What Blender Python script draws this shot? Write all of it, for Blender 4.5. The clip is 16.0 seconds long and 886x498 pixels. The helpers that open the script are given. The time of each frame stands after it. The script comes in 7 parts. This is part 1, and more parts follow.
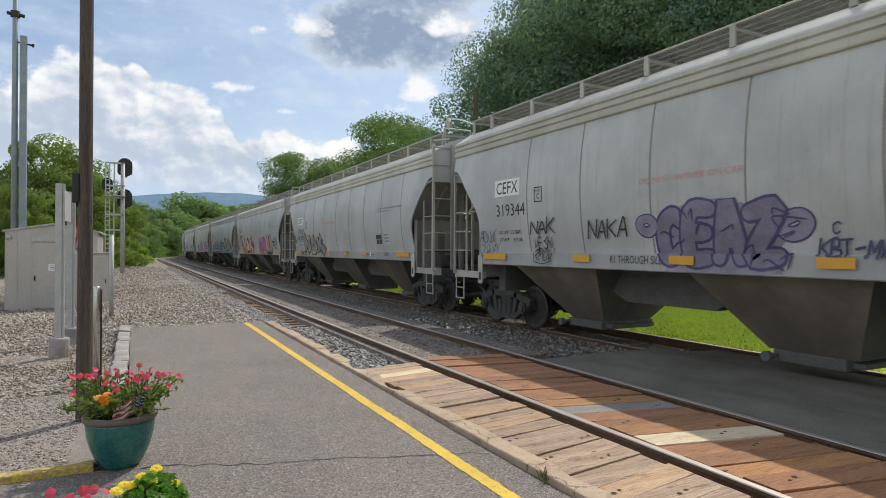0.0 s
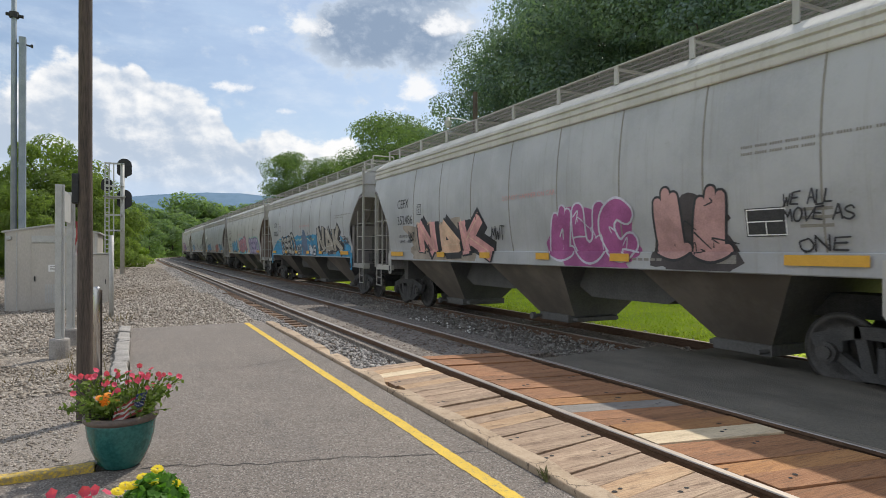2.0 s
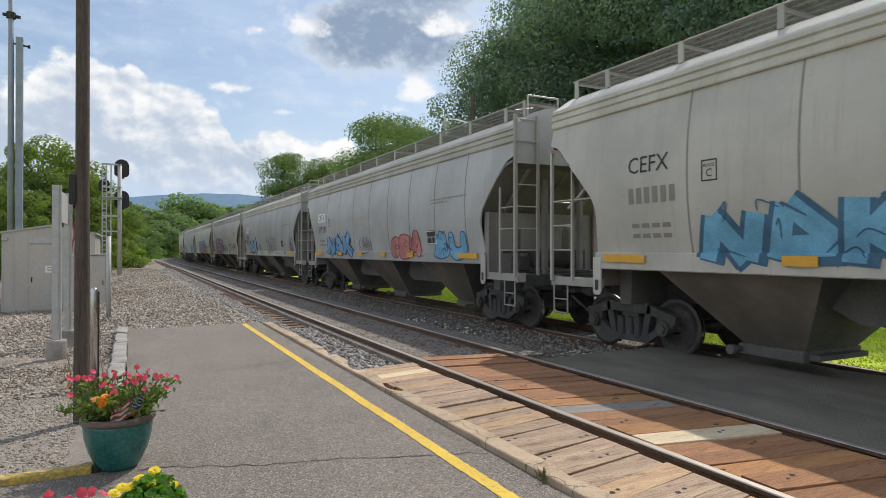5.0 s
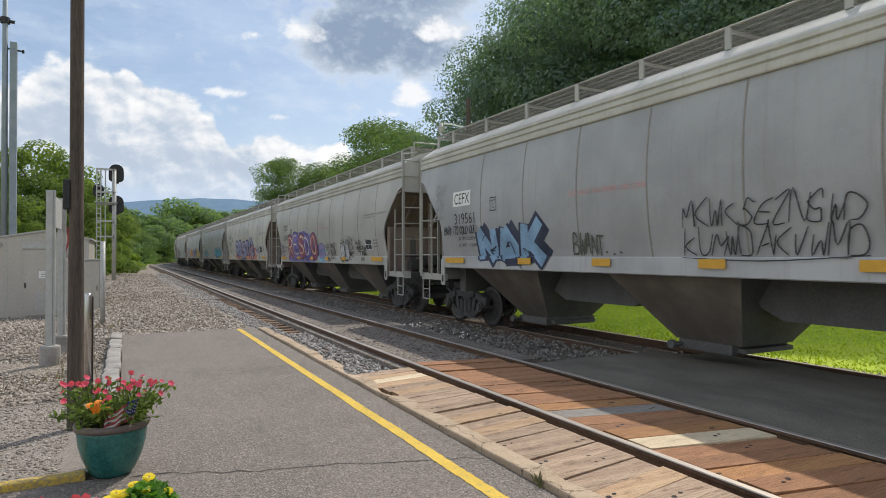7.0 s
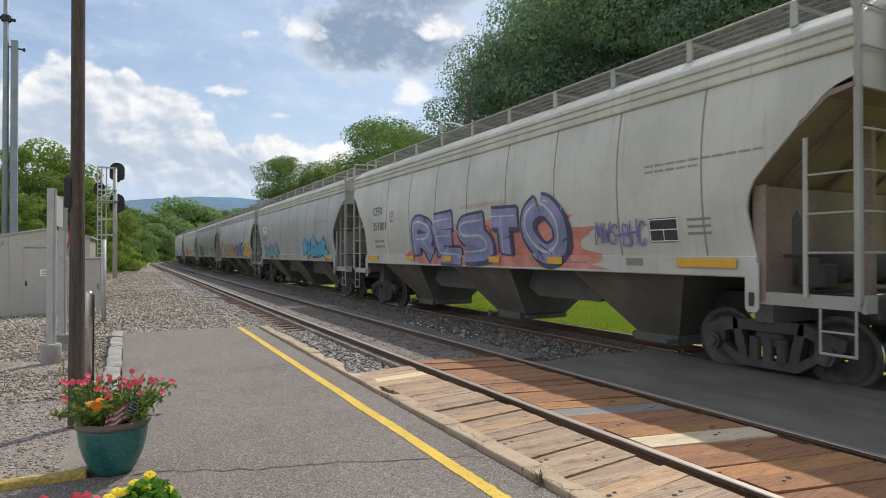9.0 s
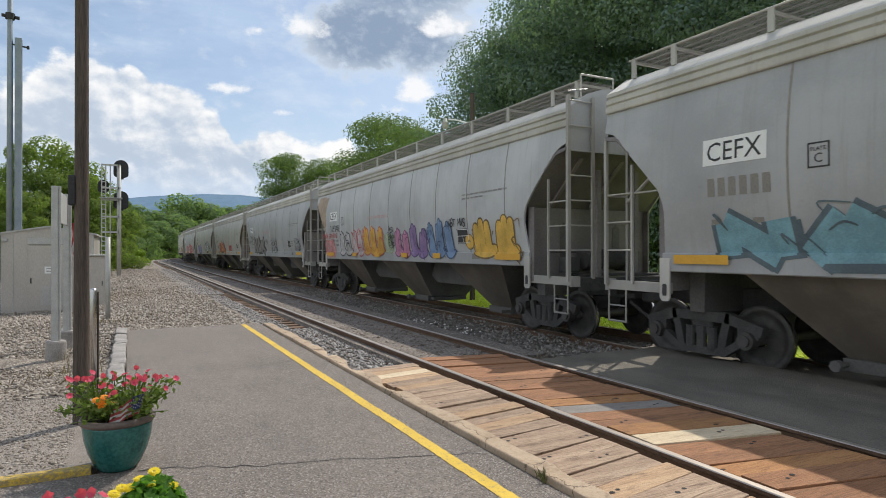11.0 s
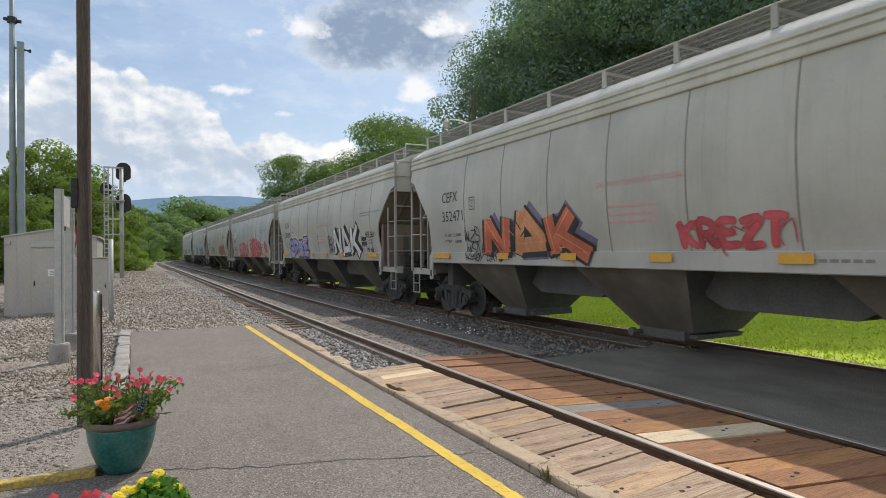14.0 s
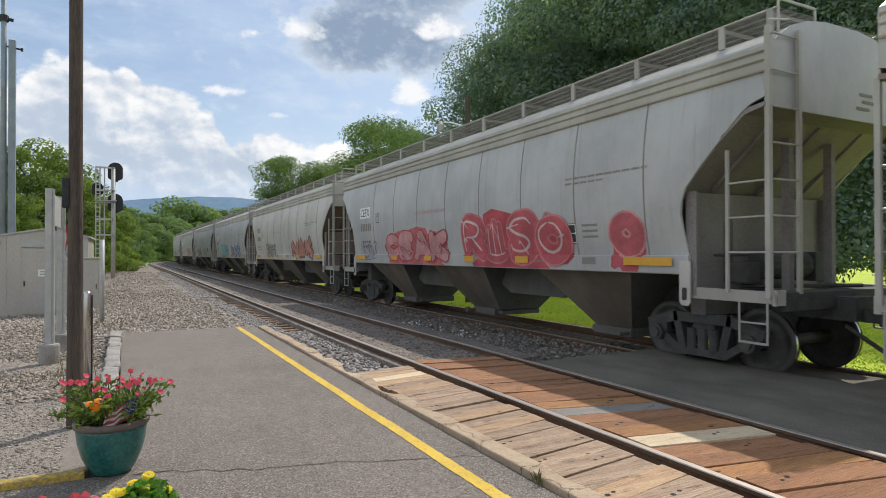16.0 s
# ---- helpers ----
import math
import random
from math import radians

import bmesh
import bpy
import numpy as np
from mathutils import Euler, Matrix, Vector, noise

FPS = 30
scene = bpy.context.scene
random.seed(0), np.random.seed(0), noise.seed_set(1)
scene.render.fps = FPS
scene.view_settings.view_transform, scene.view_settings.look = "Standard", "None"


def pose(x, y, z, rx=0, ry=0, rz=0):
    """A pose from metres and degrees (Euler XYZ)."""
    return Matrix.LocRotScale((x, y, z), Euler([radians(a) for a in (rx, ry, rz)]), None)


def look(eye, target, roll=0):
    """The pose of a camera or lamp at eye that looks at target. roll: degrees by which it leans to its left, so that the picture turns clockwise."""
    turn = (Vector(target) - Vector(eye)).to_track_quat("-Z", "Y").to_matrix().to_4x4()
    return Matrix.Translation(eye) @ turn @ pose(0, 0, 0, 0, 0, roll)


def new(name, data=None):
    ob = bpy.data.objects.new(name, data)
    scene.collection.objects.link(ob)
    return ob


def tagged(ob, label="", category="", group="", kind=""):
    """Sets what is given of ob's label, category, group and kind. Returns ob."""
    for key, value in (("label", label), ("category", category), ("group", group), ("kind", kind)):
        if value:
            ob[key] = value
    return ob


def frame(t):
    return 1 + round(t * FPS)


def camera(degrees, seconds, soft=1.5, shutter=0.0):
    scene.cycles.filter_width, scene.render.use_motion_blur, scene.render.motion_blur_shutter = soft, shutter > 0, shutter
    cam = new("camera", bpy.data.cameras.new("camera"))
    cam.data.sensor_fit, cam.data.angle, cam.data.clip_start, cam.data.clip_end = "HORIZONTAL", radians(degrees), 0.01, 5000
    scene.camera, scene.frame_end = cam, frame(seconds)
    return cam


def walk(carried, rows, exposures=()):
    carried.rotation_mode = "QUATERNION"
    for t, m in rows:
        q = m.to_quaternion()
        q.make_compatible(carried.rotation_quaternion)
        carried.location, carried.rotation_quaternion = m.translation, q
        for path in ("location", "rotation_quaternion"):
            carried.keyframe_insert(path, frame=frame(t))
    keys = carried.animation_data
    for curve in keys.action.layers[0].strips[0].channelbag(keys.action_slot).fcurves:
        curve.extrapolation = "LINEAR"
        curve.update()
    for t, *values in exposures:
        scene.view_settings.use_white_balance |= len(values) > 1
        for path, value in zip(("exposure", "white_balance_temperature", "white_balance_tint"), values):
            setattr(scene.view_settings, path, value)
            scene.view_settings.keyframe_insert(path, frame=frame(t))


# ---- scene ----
EYE = (0.0, 0.0, 1.581)
cam = camera(71.95, 16.0, soft=0.9, shutter=0.04)
CAM_ROWS = [(0.0, 90.145, -0.294, -26.887), (0.5, 90.187, -0.175, -26.895), (1.0, 90.154, -0.161, -26.909),
            (1.5, 90.139, -0.366, -26.941), (2.0, 90.074, -0.066, -26.897), (2.5, 90.06, -0.136, -26.869),
            (3.0, 90.011, -0.314, -26.864), (3.5, 89.986, -0.195, -26.847), (4.0, 90.016, -0.093, -26.867),
            (6.5, 90.465, -0.017, -27.486), (7.0, 90.582, 0.06, -27.509), (7.5, 90.668, -0.05, -27.469),
            (8.0, 90.679, 0.013, -27.466), (8.5, 90.541, -0.08, -27.465), (9.0, 90.455, -0.002, -27.444),
            (11.5, 90.14, 0.106, -27.029), (12.0, 90.131, 0.246, -26.961), (12.5, 90.194, 0.159, -26.914),
            (13.0, 90.211, 0.313, -26.953), (13.5, 90.22, 0.225, -27.012), (14.0, 90.192, 0.42, -26.933),
            (14.5, 90.278, 0.416, -26.988), (15.0, 90.359, 0.248, -27.346), (15.5, 90.37, 0.268, -27.47),
            (16.0, 90.427, 0.057, -27.567)]
walk(cam, [(t, pose(*EYE, rx, ry, rz)) for t, rx, ry, rz in CAM_ROWS])

# ---- sky and sun ----
SUN = Vector((0.66, 0.46, 1.0)).normalized()
SUN_EL = math.asin(SUN.z)
SUN_AZ = math.atan2(SUN.x, SUN.y)
scene.view_settings.exposure = 0.0


class Net:
    """A short way to write node trees."""

    def __init__(self, tree):
        self.t = tree

    def n(self, kind, **props):
        node = self.t.nodes.new(kind)
        for k, v in props.items():
            if k == "operation":
                node.operation = v
            elif k == "blend":
                node.blend_type = v
            elif k == "clamp":
                node.use_clamp = v
        return node

    def put(self, sock, v):
        if isinstance(v, bpy.types.NodeSocket):
            self.t.links.new(v, sock)
        elif v is not None:
            sock.default_value = v

    def math(self, op, a, b=None, c=None, clamp=False):
        node = self.n("ShaderNodeMath", operation=op, clamp=clamp)
        for s, v in zip(node.inputs, (a, b, c)):
            self.put(s, v)
        return node.outputs[0]

    def noise(self, vec, scale, detail=4.0, rough=0.55, out=0):
        node = self.n("ShaderNodeTexNoise")
        self.put(node.inputs["Vector"], vec)
        self.put(node.inputs["Scale"], scale)
        node.inputs["Detail"].default_value = detail
        node.inputs["Roughness"].default_value = rough
        return node.outputs[out]

    def ramp(self, v, lo, hi, a=0.0, b=1.0):
        node = self.n("ShaderNodeMapRange")
        node.interpolation_type = "SMOOTHSTEP"
        for s, x in zip(node.inputs, (v, lo, hi, a, b)):
            self.put(s, x)
        return node.outputs[0]

    def mix(self, fac, a, b, blend="MIX"):
        node = self.n("ShaderNodeMixRGB", blend=blend)
        for s, v in zip(node.inputs, (fac, a, b)):
            if isinstance(v, tuple) and len(v) == 3:
                v = (*v, 1)
            self.put(s, v)
        return node.outputs[0]

    def scaled(self, vec, sx, sy, sz):
        node = self.n("ShaderNodeMapping")
        self.put(node.inputs["Vector"], vec)
        node.inputs["Scale"].default_value = (sx, sy, sz)
        return node.outputs[0]


def make_sky():
    world = bpy.data.worlds.new("sky")
    world.use_nodes = True
    scene.world = world
    t = world.node_tree
    t.nodes.clear()
    k = Net(t)
    air = k.n("ShaderNodeTexSky")
    air.sky_type = "NISHITA"
    air.sun_disc = False
    air.sun_elevation, air.sun_rotation = SUN_EL, SUN_AZ
    air.dust_density = 1.6
    air.air_density = 1.0
    coord = k.n("ShaderNodeTexCoord").outputs["Generated"]
    sep = k.n("ShaderNodeSeparateXYZ")
    k.put(sep.inputs[0], coord)
    x, y, z = sep.outputs
    # height over the horizon and heading
    flat = k.math("SQRT", k.math("ADD", k.math("MULTIPLY", x, x), k.math("MULTIPLY", y, y)))
    rise = k.math("DIVIDE", z, flat)
    head = k.math("ARCTAN2", x, y)
    comb = k.n("ShaderNodeCombineXYZ")
    k.put(comb.inputs[0], head)
    k.put(comb.inputs[1], k.math("MULTIPLY", rise, 1.25))
    field = comb.outputs[0]

    def shifted(f, dx, dy):
        node = k.n("ShaderNodeVectorMath")
        node.operation = "ADD"
        k.put(node.inputs[0], f)
        node.inputs[1].default_value = (dx, dy, 0.0)
        return node.outputs[0]

    def billow(f, scale):
        """Round heads, as on a cumulus."""
        vor = k.n("ShaderNodeTexVoronoi")
        vor.feature = "SMOOTH_F1"
        vor.inputs["Scale"].default_value = scale
        vor.inputs["Smoothness"].default_value = 0.25
        k.put(vor.inputs["Vector"], f)
        return k.math("SUBTRACT", 0.45, vor.outputs["Distance"])

    def heap(f):
        bent = k.n("ShaderNodeVectorMath")
        bent.operation = "MULTIPLY_ADD"
        k.put(bent.inputs[0], k.noise(f, 9.0, 5.0, 0.6, 1))
        bent.inputs[1].default_value = (0.05, 0.05, 0.0)
        k.put(bent.inputs[2], f)
        g = bent.outputs[0]
        v = k.math("MULTIPLY", billow(g, 13.0), 0.060)
        v = k.math("ADD", v, k.math("MULTIPLY", billow(g, 31.0), 0.026))
        v = k.math("ADD", v, k.math("MULTIPLY", k.math("SUBTRACT", k.noise(f, 60.0, 6.0, 0.6), 0.5), 0.026))
        return v

    # the long cumulus bank: its crest falls away in steps as the heading turns to the right
    crest = 0.250
    for h0, h1, fall in CREST:
        crest = k.math("ADD", crest, k.ramp(head, h0, h1, 0.0, fall))
    near = heap(field)
    depth = k.math("SUBTRACT", k.math("ADD", crest, near), rise)
    bank_cover = k.math("MULTIPLY", k.ramp(depth, 0.0, 0.016), k.ramp(head, 0.62, 0.45))
    light = k.math("SUBTRACT", heap(shifted(field, -0.006, -0.010)), near)
    soft = k.math("SUBTRACT", k.noise(field, 7.0, 6.0, 0.6), 0.5)
    tone = k.math("ADD", k.math("MULTIPLY", light, -26.0), k.math("MULTIPLY", soft, 2.6))
    tone = k.math("ADD", tone, k.ramp(depth, 0.11, 0.0, 0.20, 0.85))
    bank_col = k.mix(k.ramp(tone, -0.05, 1.10), (4.1, 4.8, 5.8), (7.9, 7.9, 7.9))

    def blot(h0, r0, hw, rw, gain):
        a = k.math("DIVIDE", k.math("SUBTRACT", head, h0), hw)
        b = k.math("DIVIDE", k.math("SUBTRACT", rise, r0), rw)
        d = k.math("SQRT", k.math("ADD", k.math("MULTIPLY", a, a), k.math("MULTIPLY", b, b)))
        return k.math("MULTIPLY", k.ramp(d, 1.25, 0.0), gain)

    def union(rows):
        total = blot(*rows[0])
        for r in rows[1:]:
            total = k.math("MAXIMUM", total, blot(*r))
        return total

    shreds = k.math("ADD", k.math("MULTIPLY", k.noise(field, 11.0, 7.0, 0.62), 0.55), k.math("MULTIPLY", k.noise(field, 34.0, 6.0, 0.6), 0.45))
    puff = k.math("ADD", union(PUFFS), k.math("MULTIPLY", k.math("SUBTRACT", shreds, 0.5), 2.6))
    puff_cover = k.ramp(puff, 0.30, 0.85)
    gloom = k.math("ADD", union(GLOOM), k.math("MULTIPLY", k.math("SUBTRACT", shreds, 0.5), 2.6))
    gloom_cover = k.ramp(gloom, 0.05, 0.75)
    wide = k.math("ADD", k.math("MULTIPLY", k.noise(field, 5.0, 8.0, 0.55), 0.68), k.math("MULTIPLY", k.noise(field, 15.0, 6.0, 0.52), 0.32))
    far_dens = k.math("ADD", k.math("SUBTRACT", wide, 0.62), union(BANKS))
    far_cover = k.ramp(far_dens, -0.02, 0.14)

    veil = k.math("MULTIPLY", k.ramp(k.noise(k.scaled(field, 1.0, 2.6, 1.0), 2.4, 6.0, 0.6), 0.30, 0.70), 0.66)
    streak = k.math("MULTIPLY", k.ramp(k.noise(k.scaled(field, 1.0, 1.7, 1.0), 6.0, 7.0, 0.65), 0.46, 0.74), 0.5)
    colour = k.mix(veil, air.outputs[0], (4.3, 5.5, 7.1))
    colour = k.mix(streak, colour, (5.9, 6.6, 7.5))
    colour = k.mix(k.math("MULTIPLY", k.ramp(rise, 0.14, 0.0), 0.5), colour, (5.4, 6.6, 8.0))
    colour = k.mix(far_cover, colour, k.mix(k.ramp(soft, -0.1, 0.12), (5.2, 5.8, 6.6), (7.4, 7.5, 7.7)))
    rim = k.mix(k.ramp(gloom, 0.12, 1.05), (6.0, 6.6, 7.3), (2.3, 3.0, 4.1))
    rim = k.mix(k.ramp(shreds, 0.50, 0.66, 0.0, 0.40), rim, (5.6, 6.2, 7.0))
    colour = k.mix(gloom_cover, colour, rim)
    colour = k.mix(puff_cover, colour, (7.5, 7.6, 7.8))
    colour = k.mix(bank_cover, colour, bank_col)
    # thin grey haze under the bank
    low = k.math("MULTIPLY", k.ramp(rise, 0.150, 0.075), k.ramp(k.noise(k.scaled(field, 1.0, 3.2, 1.0), 5.0, 5.0, 0.55), 0.34, 0.60, 0.35, 0.92))
    colour = k.mix(low, colour, (4.5, 5.5, 6.9))
    bg = k.n("ShaderNodeBackground")
    k.put(bg.inputs[0], colour)
    bg.inputs[1].default_value = 0.126
    out = k.n("ShaderNodeOutputWorld")
    t.links.new(bg.outputs[0], out.inputs[0])


# from heading, to heading, rise of the crest
CREST = [(-0.17, -0.09, 0.042), (-0.005, 0.02, -0.030), (0.06, 0.11, -0.022), (0.115, 0.15, -0.043), (0.18, 0.25, -0.017), (0.28, 0.34, -0.014)]
# heading, rise, half width, half height, weight of the smaller clouds
PUFFS = [(0.252, 0.362, 0.050, 0.032, 0.75), (0.171, 0.346, 0.024, 0.014, 0.62), (0.140, 0.252, 0.055, 0.014, 0.62), (0.219, 0.219, 0.036, 0.010, 0.66),
         (0.430, 0.264, 0.050, 0.036, 0.95), (0.468, 0.366, 0.060, 0.032, 0.80), (0.395, 0.232, 0.055, 0.022, 0.50)]
GLOOM = [(0.350, 0.355, 0.135, 0.080, 1.45), (0.44, 0.345, 0.10, 0.075, 1.15), (0.40, 0.45, 0.20, 0.10, 1.25)]
BANKS = [(-0.7, 0.3, 0.4, 0.3, 0.36), (1.3, 0.45, 0.6, 0.4, 0.40), (2.6, 0.6, 0.9, 0.9, 0.48), (-1.6, 0.6, 0.9, 0.9, 0.48), (-2.7, 0.6, 0.9, 0.9, 0.48)]
make_sky()
sun = new("sun", bpy.data.lights.new("sun", "SUN"))
sun.data.energy, sun.data.angle, sun.data.color = 3.4, radians(0.55), (1.0, 0.94, 0.85)
sun.matrix_world = look(SUN * 60, (0, 0, 0))

# ---- materials ----
def pbr(name, c1, c2, scale=8.0, rough=0.8, metal=0.0, bump=0.3, bscale=40.0, size=0.01, stretch=(1, 1, 1), rand=0.0,
        fine=0.5, spec=0.5, world_space=False):
    """Two colours mixed by coarse and fine noise, relief from fine noise, and a change of tone from object to object."""
    m = bpy.data.materials.new(name)
    m.use_nodes = True
    t = m.node_tree
    k = Net(t)
    p = t.nodes["Principled BSDF"]
    vec = k.n("ShaderNodeTexCoord").outputs["Object"]
    vec = k.scaled(vec, *stretch)
    coarse = k.noise(vec, scale, 5.0, 0.6)
    grain = k.noise(vec, bscale, 4.0, 0.6)
    fac = k.math("ADD", k.math("MULTIPLY", coarse, 1 - fine), k.math("MULTIPLY", grain, fine))
    fac = k.ramp(fac, 0.36, 0.64)
    col = k.mix(fac, c1, c2)
    if rand:
        info = k.n("ShaderNodeObjectInfo").outputs["Random"]
        hsv = k.n("ShaderNodeHueSaturation")
        k.put(hsv.inputs["Value"], k.ramp(info, 0.0, 1.0, 1 - rand, 1 + rand))
        k.put(hsv.inputs["Color"], col)
        col = hsv.outputs[0]
    k.put(p.inputs["Base Color"], col)
    k.put(p.inputs["Roughness"], k.math("ADD", rough - 0.08, k.math("MULTIPLY", coarse, 0.16)))
    p.inputs["Metallic"].default_value = metal
    p.inputs["Specular IOR Level"].default_value = spec
    if bump:
        b = k.n("ShaderNodeBump")
        b.inputs["Strength"].default_value = bump
        b.inputs["Distance"].default_value = size
        k.put(b.inputs["Height"], grain)
        k.put(p.inputs["Normal"], b.outputs[0])
    return m


def tuned(m):
    """The net, the shader and the colour's link of a material, to add to it."""
    p = m.node_tree.nodes["Principled BSDF"]
    return Net(m.node_tree), p, p.inputs["Base Color"].links[0].from_socket


def hopper_paint(name, c1, c2, streak, much, rough=0.40):
    """Weathered hopper paint with rain streaks and dull patches."""
    m = pbr(name, c1, c2, 0.7, rough, 0, 0.08, 30, 0.004, rand=0.13, fine=0.15)
    k, p, col = tuned(m)
    vec = k.n("ShaderNodeTexCoord").outputs["Object"]
    runs = k.noise(k.scaled(vec, 1.0, 5.0, 0.22), 2.2, 7.0, 0.68)
    col = k.mix(k.math("MULTIPLY", k.ramp(runs, 0.50, 0.78), much), col, streak)
    spots = k.noise(vec, 3.5, 8.0, 0.7)
    col = k.mix(k.math("MULTIPLY", k.ramp(spots, 0.60, 0.76), much * 0.7), col, (0.24, 0.20, 0.15))
    k.put(p.inputs["Base Color"], col)
    return m


M_PAINT = hopper_paint("paint_grey", (0.375, 0.378, 0.382), (0.475, 0.478, 0.482), (0.29, 0.265, 0.235), 0.50)
M_PAINT_B = hopper_paint("paint_cream", (0.435, 0.42, 0.385), (0.535, 0.517, 0.475), (0.33, 0.29, 0.23), 0.46)
M_ROOFP = hopper_paint("roof_paint", (0.44, 0.425, 0.385), (0.56, 0.54, 0.50), (0.34, 0.30, 0.25), 0.55, 0.75)
# grey sheet, its colour lowered for the shade under the end slopes
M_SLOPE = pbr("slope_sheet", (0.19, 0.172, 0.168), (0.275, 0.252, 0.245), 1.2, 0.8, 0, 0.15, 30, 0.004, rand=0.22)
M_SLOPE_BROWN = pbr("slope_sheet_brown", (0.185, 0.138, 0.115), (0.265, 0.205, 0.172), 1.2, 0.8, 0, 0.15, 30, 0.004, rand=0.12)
M_LADDER = hopper_paint("ladder_paint", (0.34, 0.325, 0.295), (0.44, 0.425, 0.39), (0.24, 0.20, 0.15), 0.5)
# underbody grime, darkened in colour for the shade under wagons and planks
M_SHADE_GRIME = pbr("shade_grime", (0.105, 0.102, 0.096), (0.155, 0.150, 0.140), 2, 0.9, 0, 0.1, 25)
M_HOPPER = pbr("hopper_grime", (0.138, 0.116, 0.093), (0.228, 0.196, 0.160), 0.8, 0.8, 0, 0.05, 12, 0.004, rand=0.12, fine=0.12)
M_TRUCK = pbr("truck_grime", (0.045, 0.044, 0.043), (0.095, 0.092, 0.087), 5, 0.8, 0.1, 0.3, 60, 0.004)
M_WHEEL = pbr("wheel_steel", (0.065, 0.062, 0.058), (0.125, 0.118, 0.11), 6, 0.6, 0.5, 0.2, 60, 0.003)
M_TREAD = pbr("tread_steel", (0.5, 0.5, 0.5), (0.6, 0.6, 0.6), 6, 0.25, 1.0, 0.05, 60, 0.002)
M_SEAM = pbr("seam_grime", (0.22, 0.205, 0.18), (0.32, 0.30, 0.265), 2, 0.8, 0, 0.1, 40, 0.003)
M_GRATE = pbr("grating", (0.26, 0.25, 0.24), (0.37, 0.36, 0.345), 5, 0.6, 0.3, 0.1, 60, 0.003)
M_REFLECT = pbr("reflector_yellow", (0.66, 0.34, 0.035), (0.78, 0.43, 0.05), 6, 0.5, 0, 0.1, 80, 0.002)
M_BLACK = pbr("stencil_black", (0.03, 0.03, 0.032), (0.06, 0.06, 0.06), 8, 0.7, 0, 0, 40)
M_RED = pbr("stencil_red", (0.60, 0.30, 0.28), (0.66, 0.38, 0.36), 8, 0.7, 0, 0, 40)
M_WHITE = pbr("label_white", (0.80, 0.80, 0.78), (0.86, 0.86, 0.84), 8, 0.6, 0, 0, 40)

# ---- mesh helpers ----
def box(bm, x0, x1, y0, y1, z0, z1, bev=0.0):
    m = Matrix.LocRotScale(((x0 + x1) / 2, (y0 + y1) / 2, (z0 + z1) / 2), None, (x1 - x0, y1 - y0, z1 - z0))
    vs = bmesh.ops.create_cube(bm, size=1.0, matrix=m)["verts"]
    if bev:
        es = list({e for v in vs for e in v.link_edges})
        bmesh.ops.bevel(bm, geom=es, offset=bev, segments=2, profile=0.5, affect="EDGES")
    return bm


def tube(bm, a, b, r, r2=None, seg=8):
    a, b = Vector(a), Vector(b)
    d = b - a
    m = Matrix.Translation((a + b) / 2) @ d.to_track_quat("Z", "Y").to_matrix().to_4x4()
    bmesh.ops.create_cone(bm, cap_ends=True, segments=seg, radius1=r, radius2=r if r2 is None else r2, depth=d.length, matrix=m)
    return bm


def prism(bm, outline, axis, a, b):
    """An outline of (u, v) drawn out along axis ('x': u = y, v = z; 'y': u = x, v = z; 'z': u = x, v = y) from a to b."""
    place = {"x": lambda u, v, w: (w, u, v), "y": lambda u, v, w: (u, w, v), "z": lambda u, v, w: (u, v, w)}[axis]
    v0 = [bm.verts.new(place(u, v, a)) for u, v in outline]
    v1 = [bm.verts.new(place(u, v, b)) for u, v in outline]
    bm.faces.new(v0)
    bm.faces.new(v1[::-1])
    n = len(outline)
    for i in range(n):
        j = (i + 1) % n
        bm.faces.new((v0[j], v0[i], v1[i], v1[j]))
    bmesh.ops.recalc_face_normals(bm, faces=bm.faces[:])
    return bm


def lathe(bm, prof, seg=24, centre=(0, 0, 0)):
    """A profile of (radius, z) turned about z."""
    rings = []
    for r, z in prof:
        rings.append([bm.verts.new((centre[0] + r * math.cos(2 * math.pi * i / seg),
                                    centre[1] + r * math.sin(2 * math.pi * i / seg), centre[2] + z)) for i in range(seg)])
    for a, b in zip(rings, rings[1:]):
        for i in range(seg):
            j = (i + 1) % seg
            bm.faces.new((a[i], a[j], b[j], b[i]))
    return bm


def meshed(name, bm, material, smooth=False):
    me = bpy.data.meshes.new(name)
    bm.to_mesh(me)
    bm.free()
    for m in (material if isinstance(material, (list, tuple)) else (material,)):
        me.materials.append(m)
    if smooth:
        me.polygons.foreach_set("use_smooth", [True] * len(me.polygons))
    return me


def part(name, bm, material, parent, label="", m=None, smooth=False):
    """Links a bmesh, or a mesh that is made already, as one part under its thing."""
    me = bm if isinstance(bm, bpy.types.Mesh) else meshed(name, bm, material, smooth)
    ob = new(name, me)
    ob.parent = parent
    if m is not None:
        ob.matrix_basis = m
    if label:
        tagged(ob, label)
    return ob


def thing(name, label, category, m=None, group="", kind=""):
    ob = new(name)
    ob.empty_display_size = 0.2
    if m is not None:
        ob.matrix_basis = m
    return tagged(ob, label, category, group, kind)


def solid(name, bm, material, label, category, m=None, group="", kind="", smooth=False):
    ob = new(name, bm if isinstance(bm, bpy.types.Mesh) else meshed(name, bm, material, smooth))
    if m is not None:
        ob.matrix_basis = m
    return tagged(ob, label, category, group, kind)


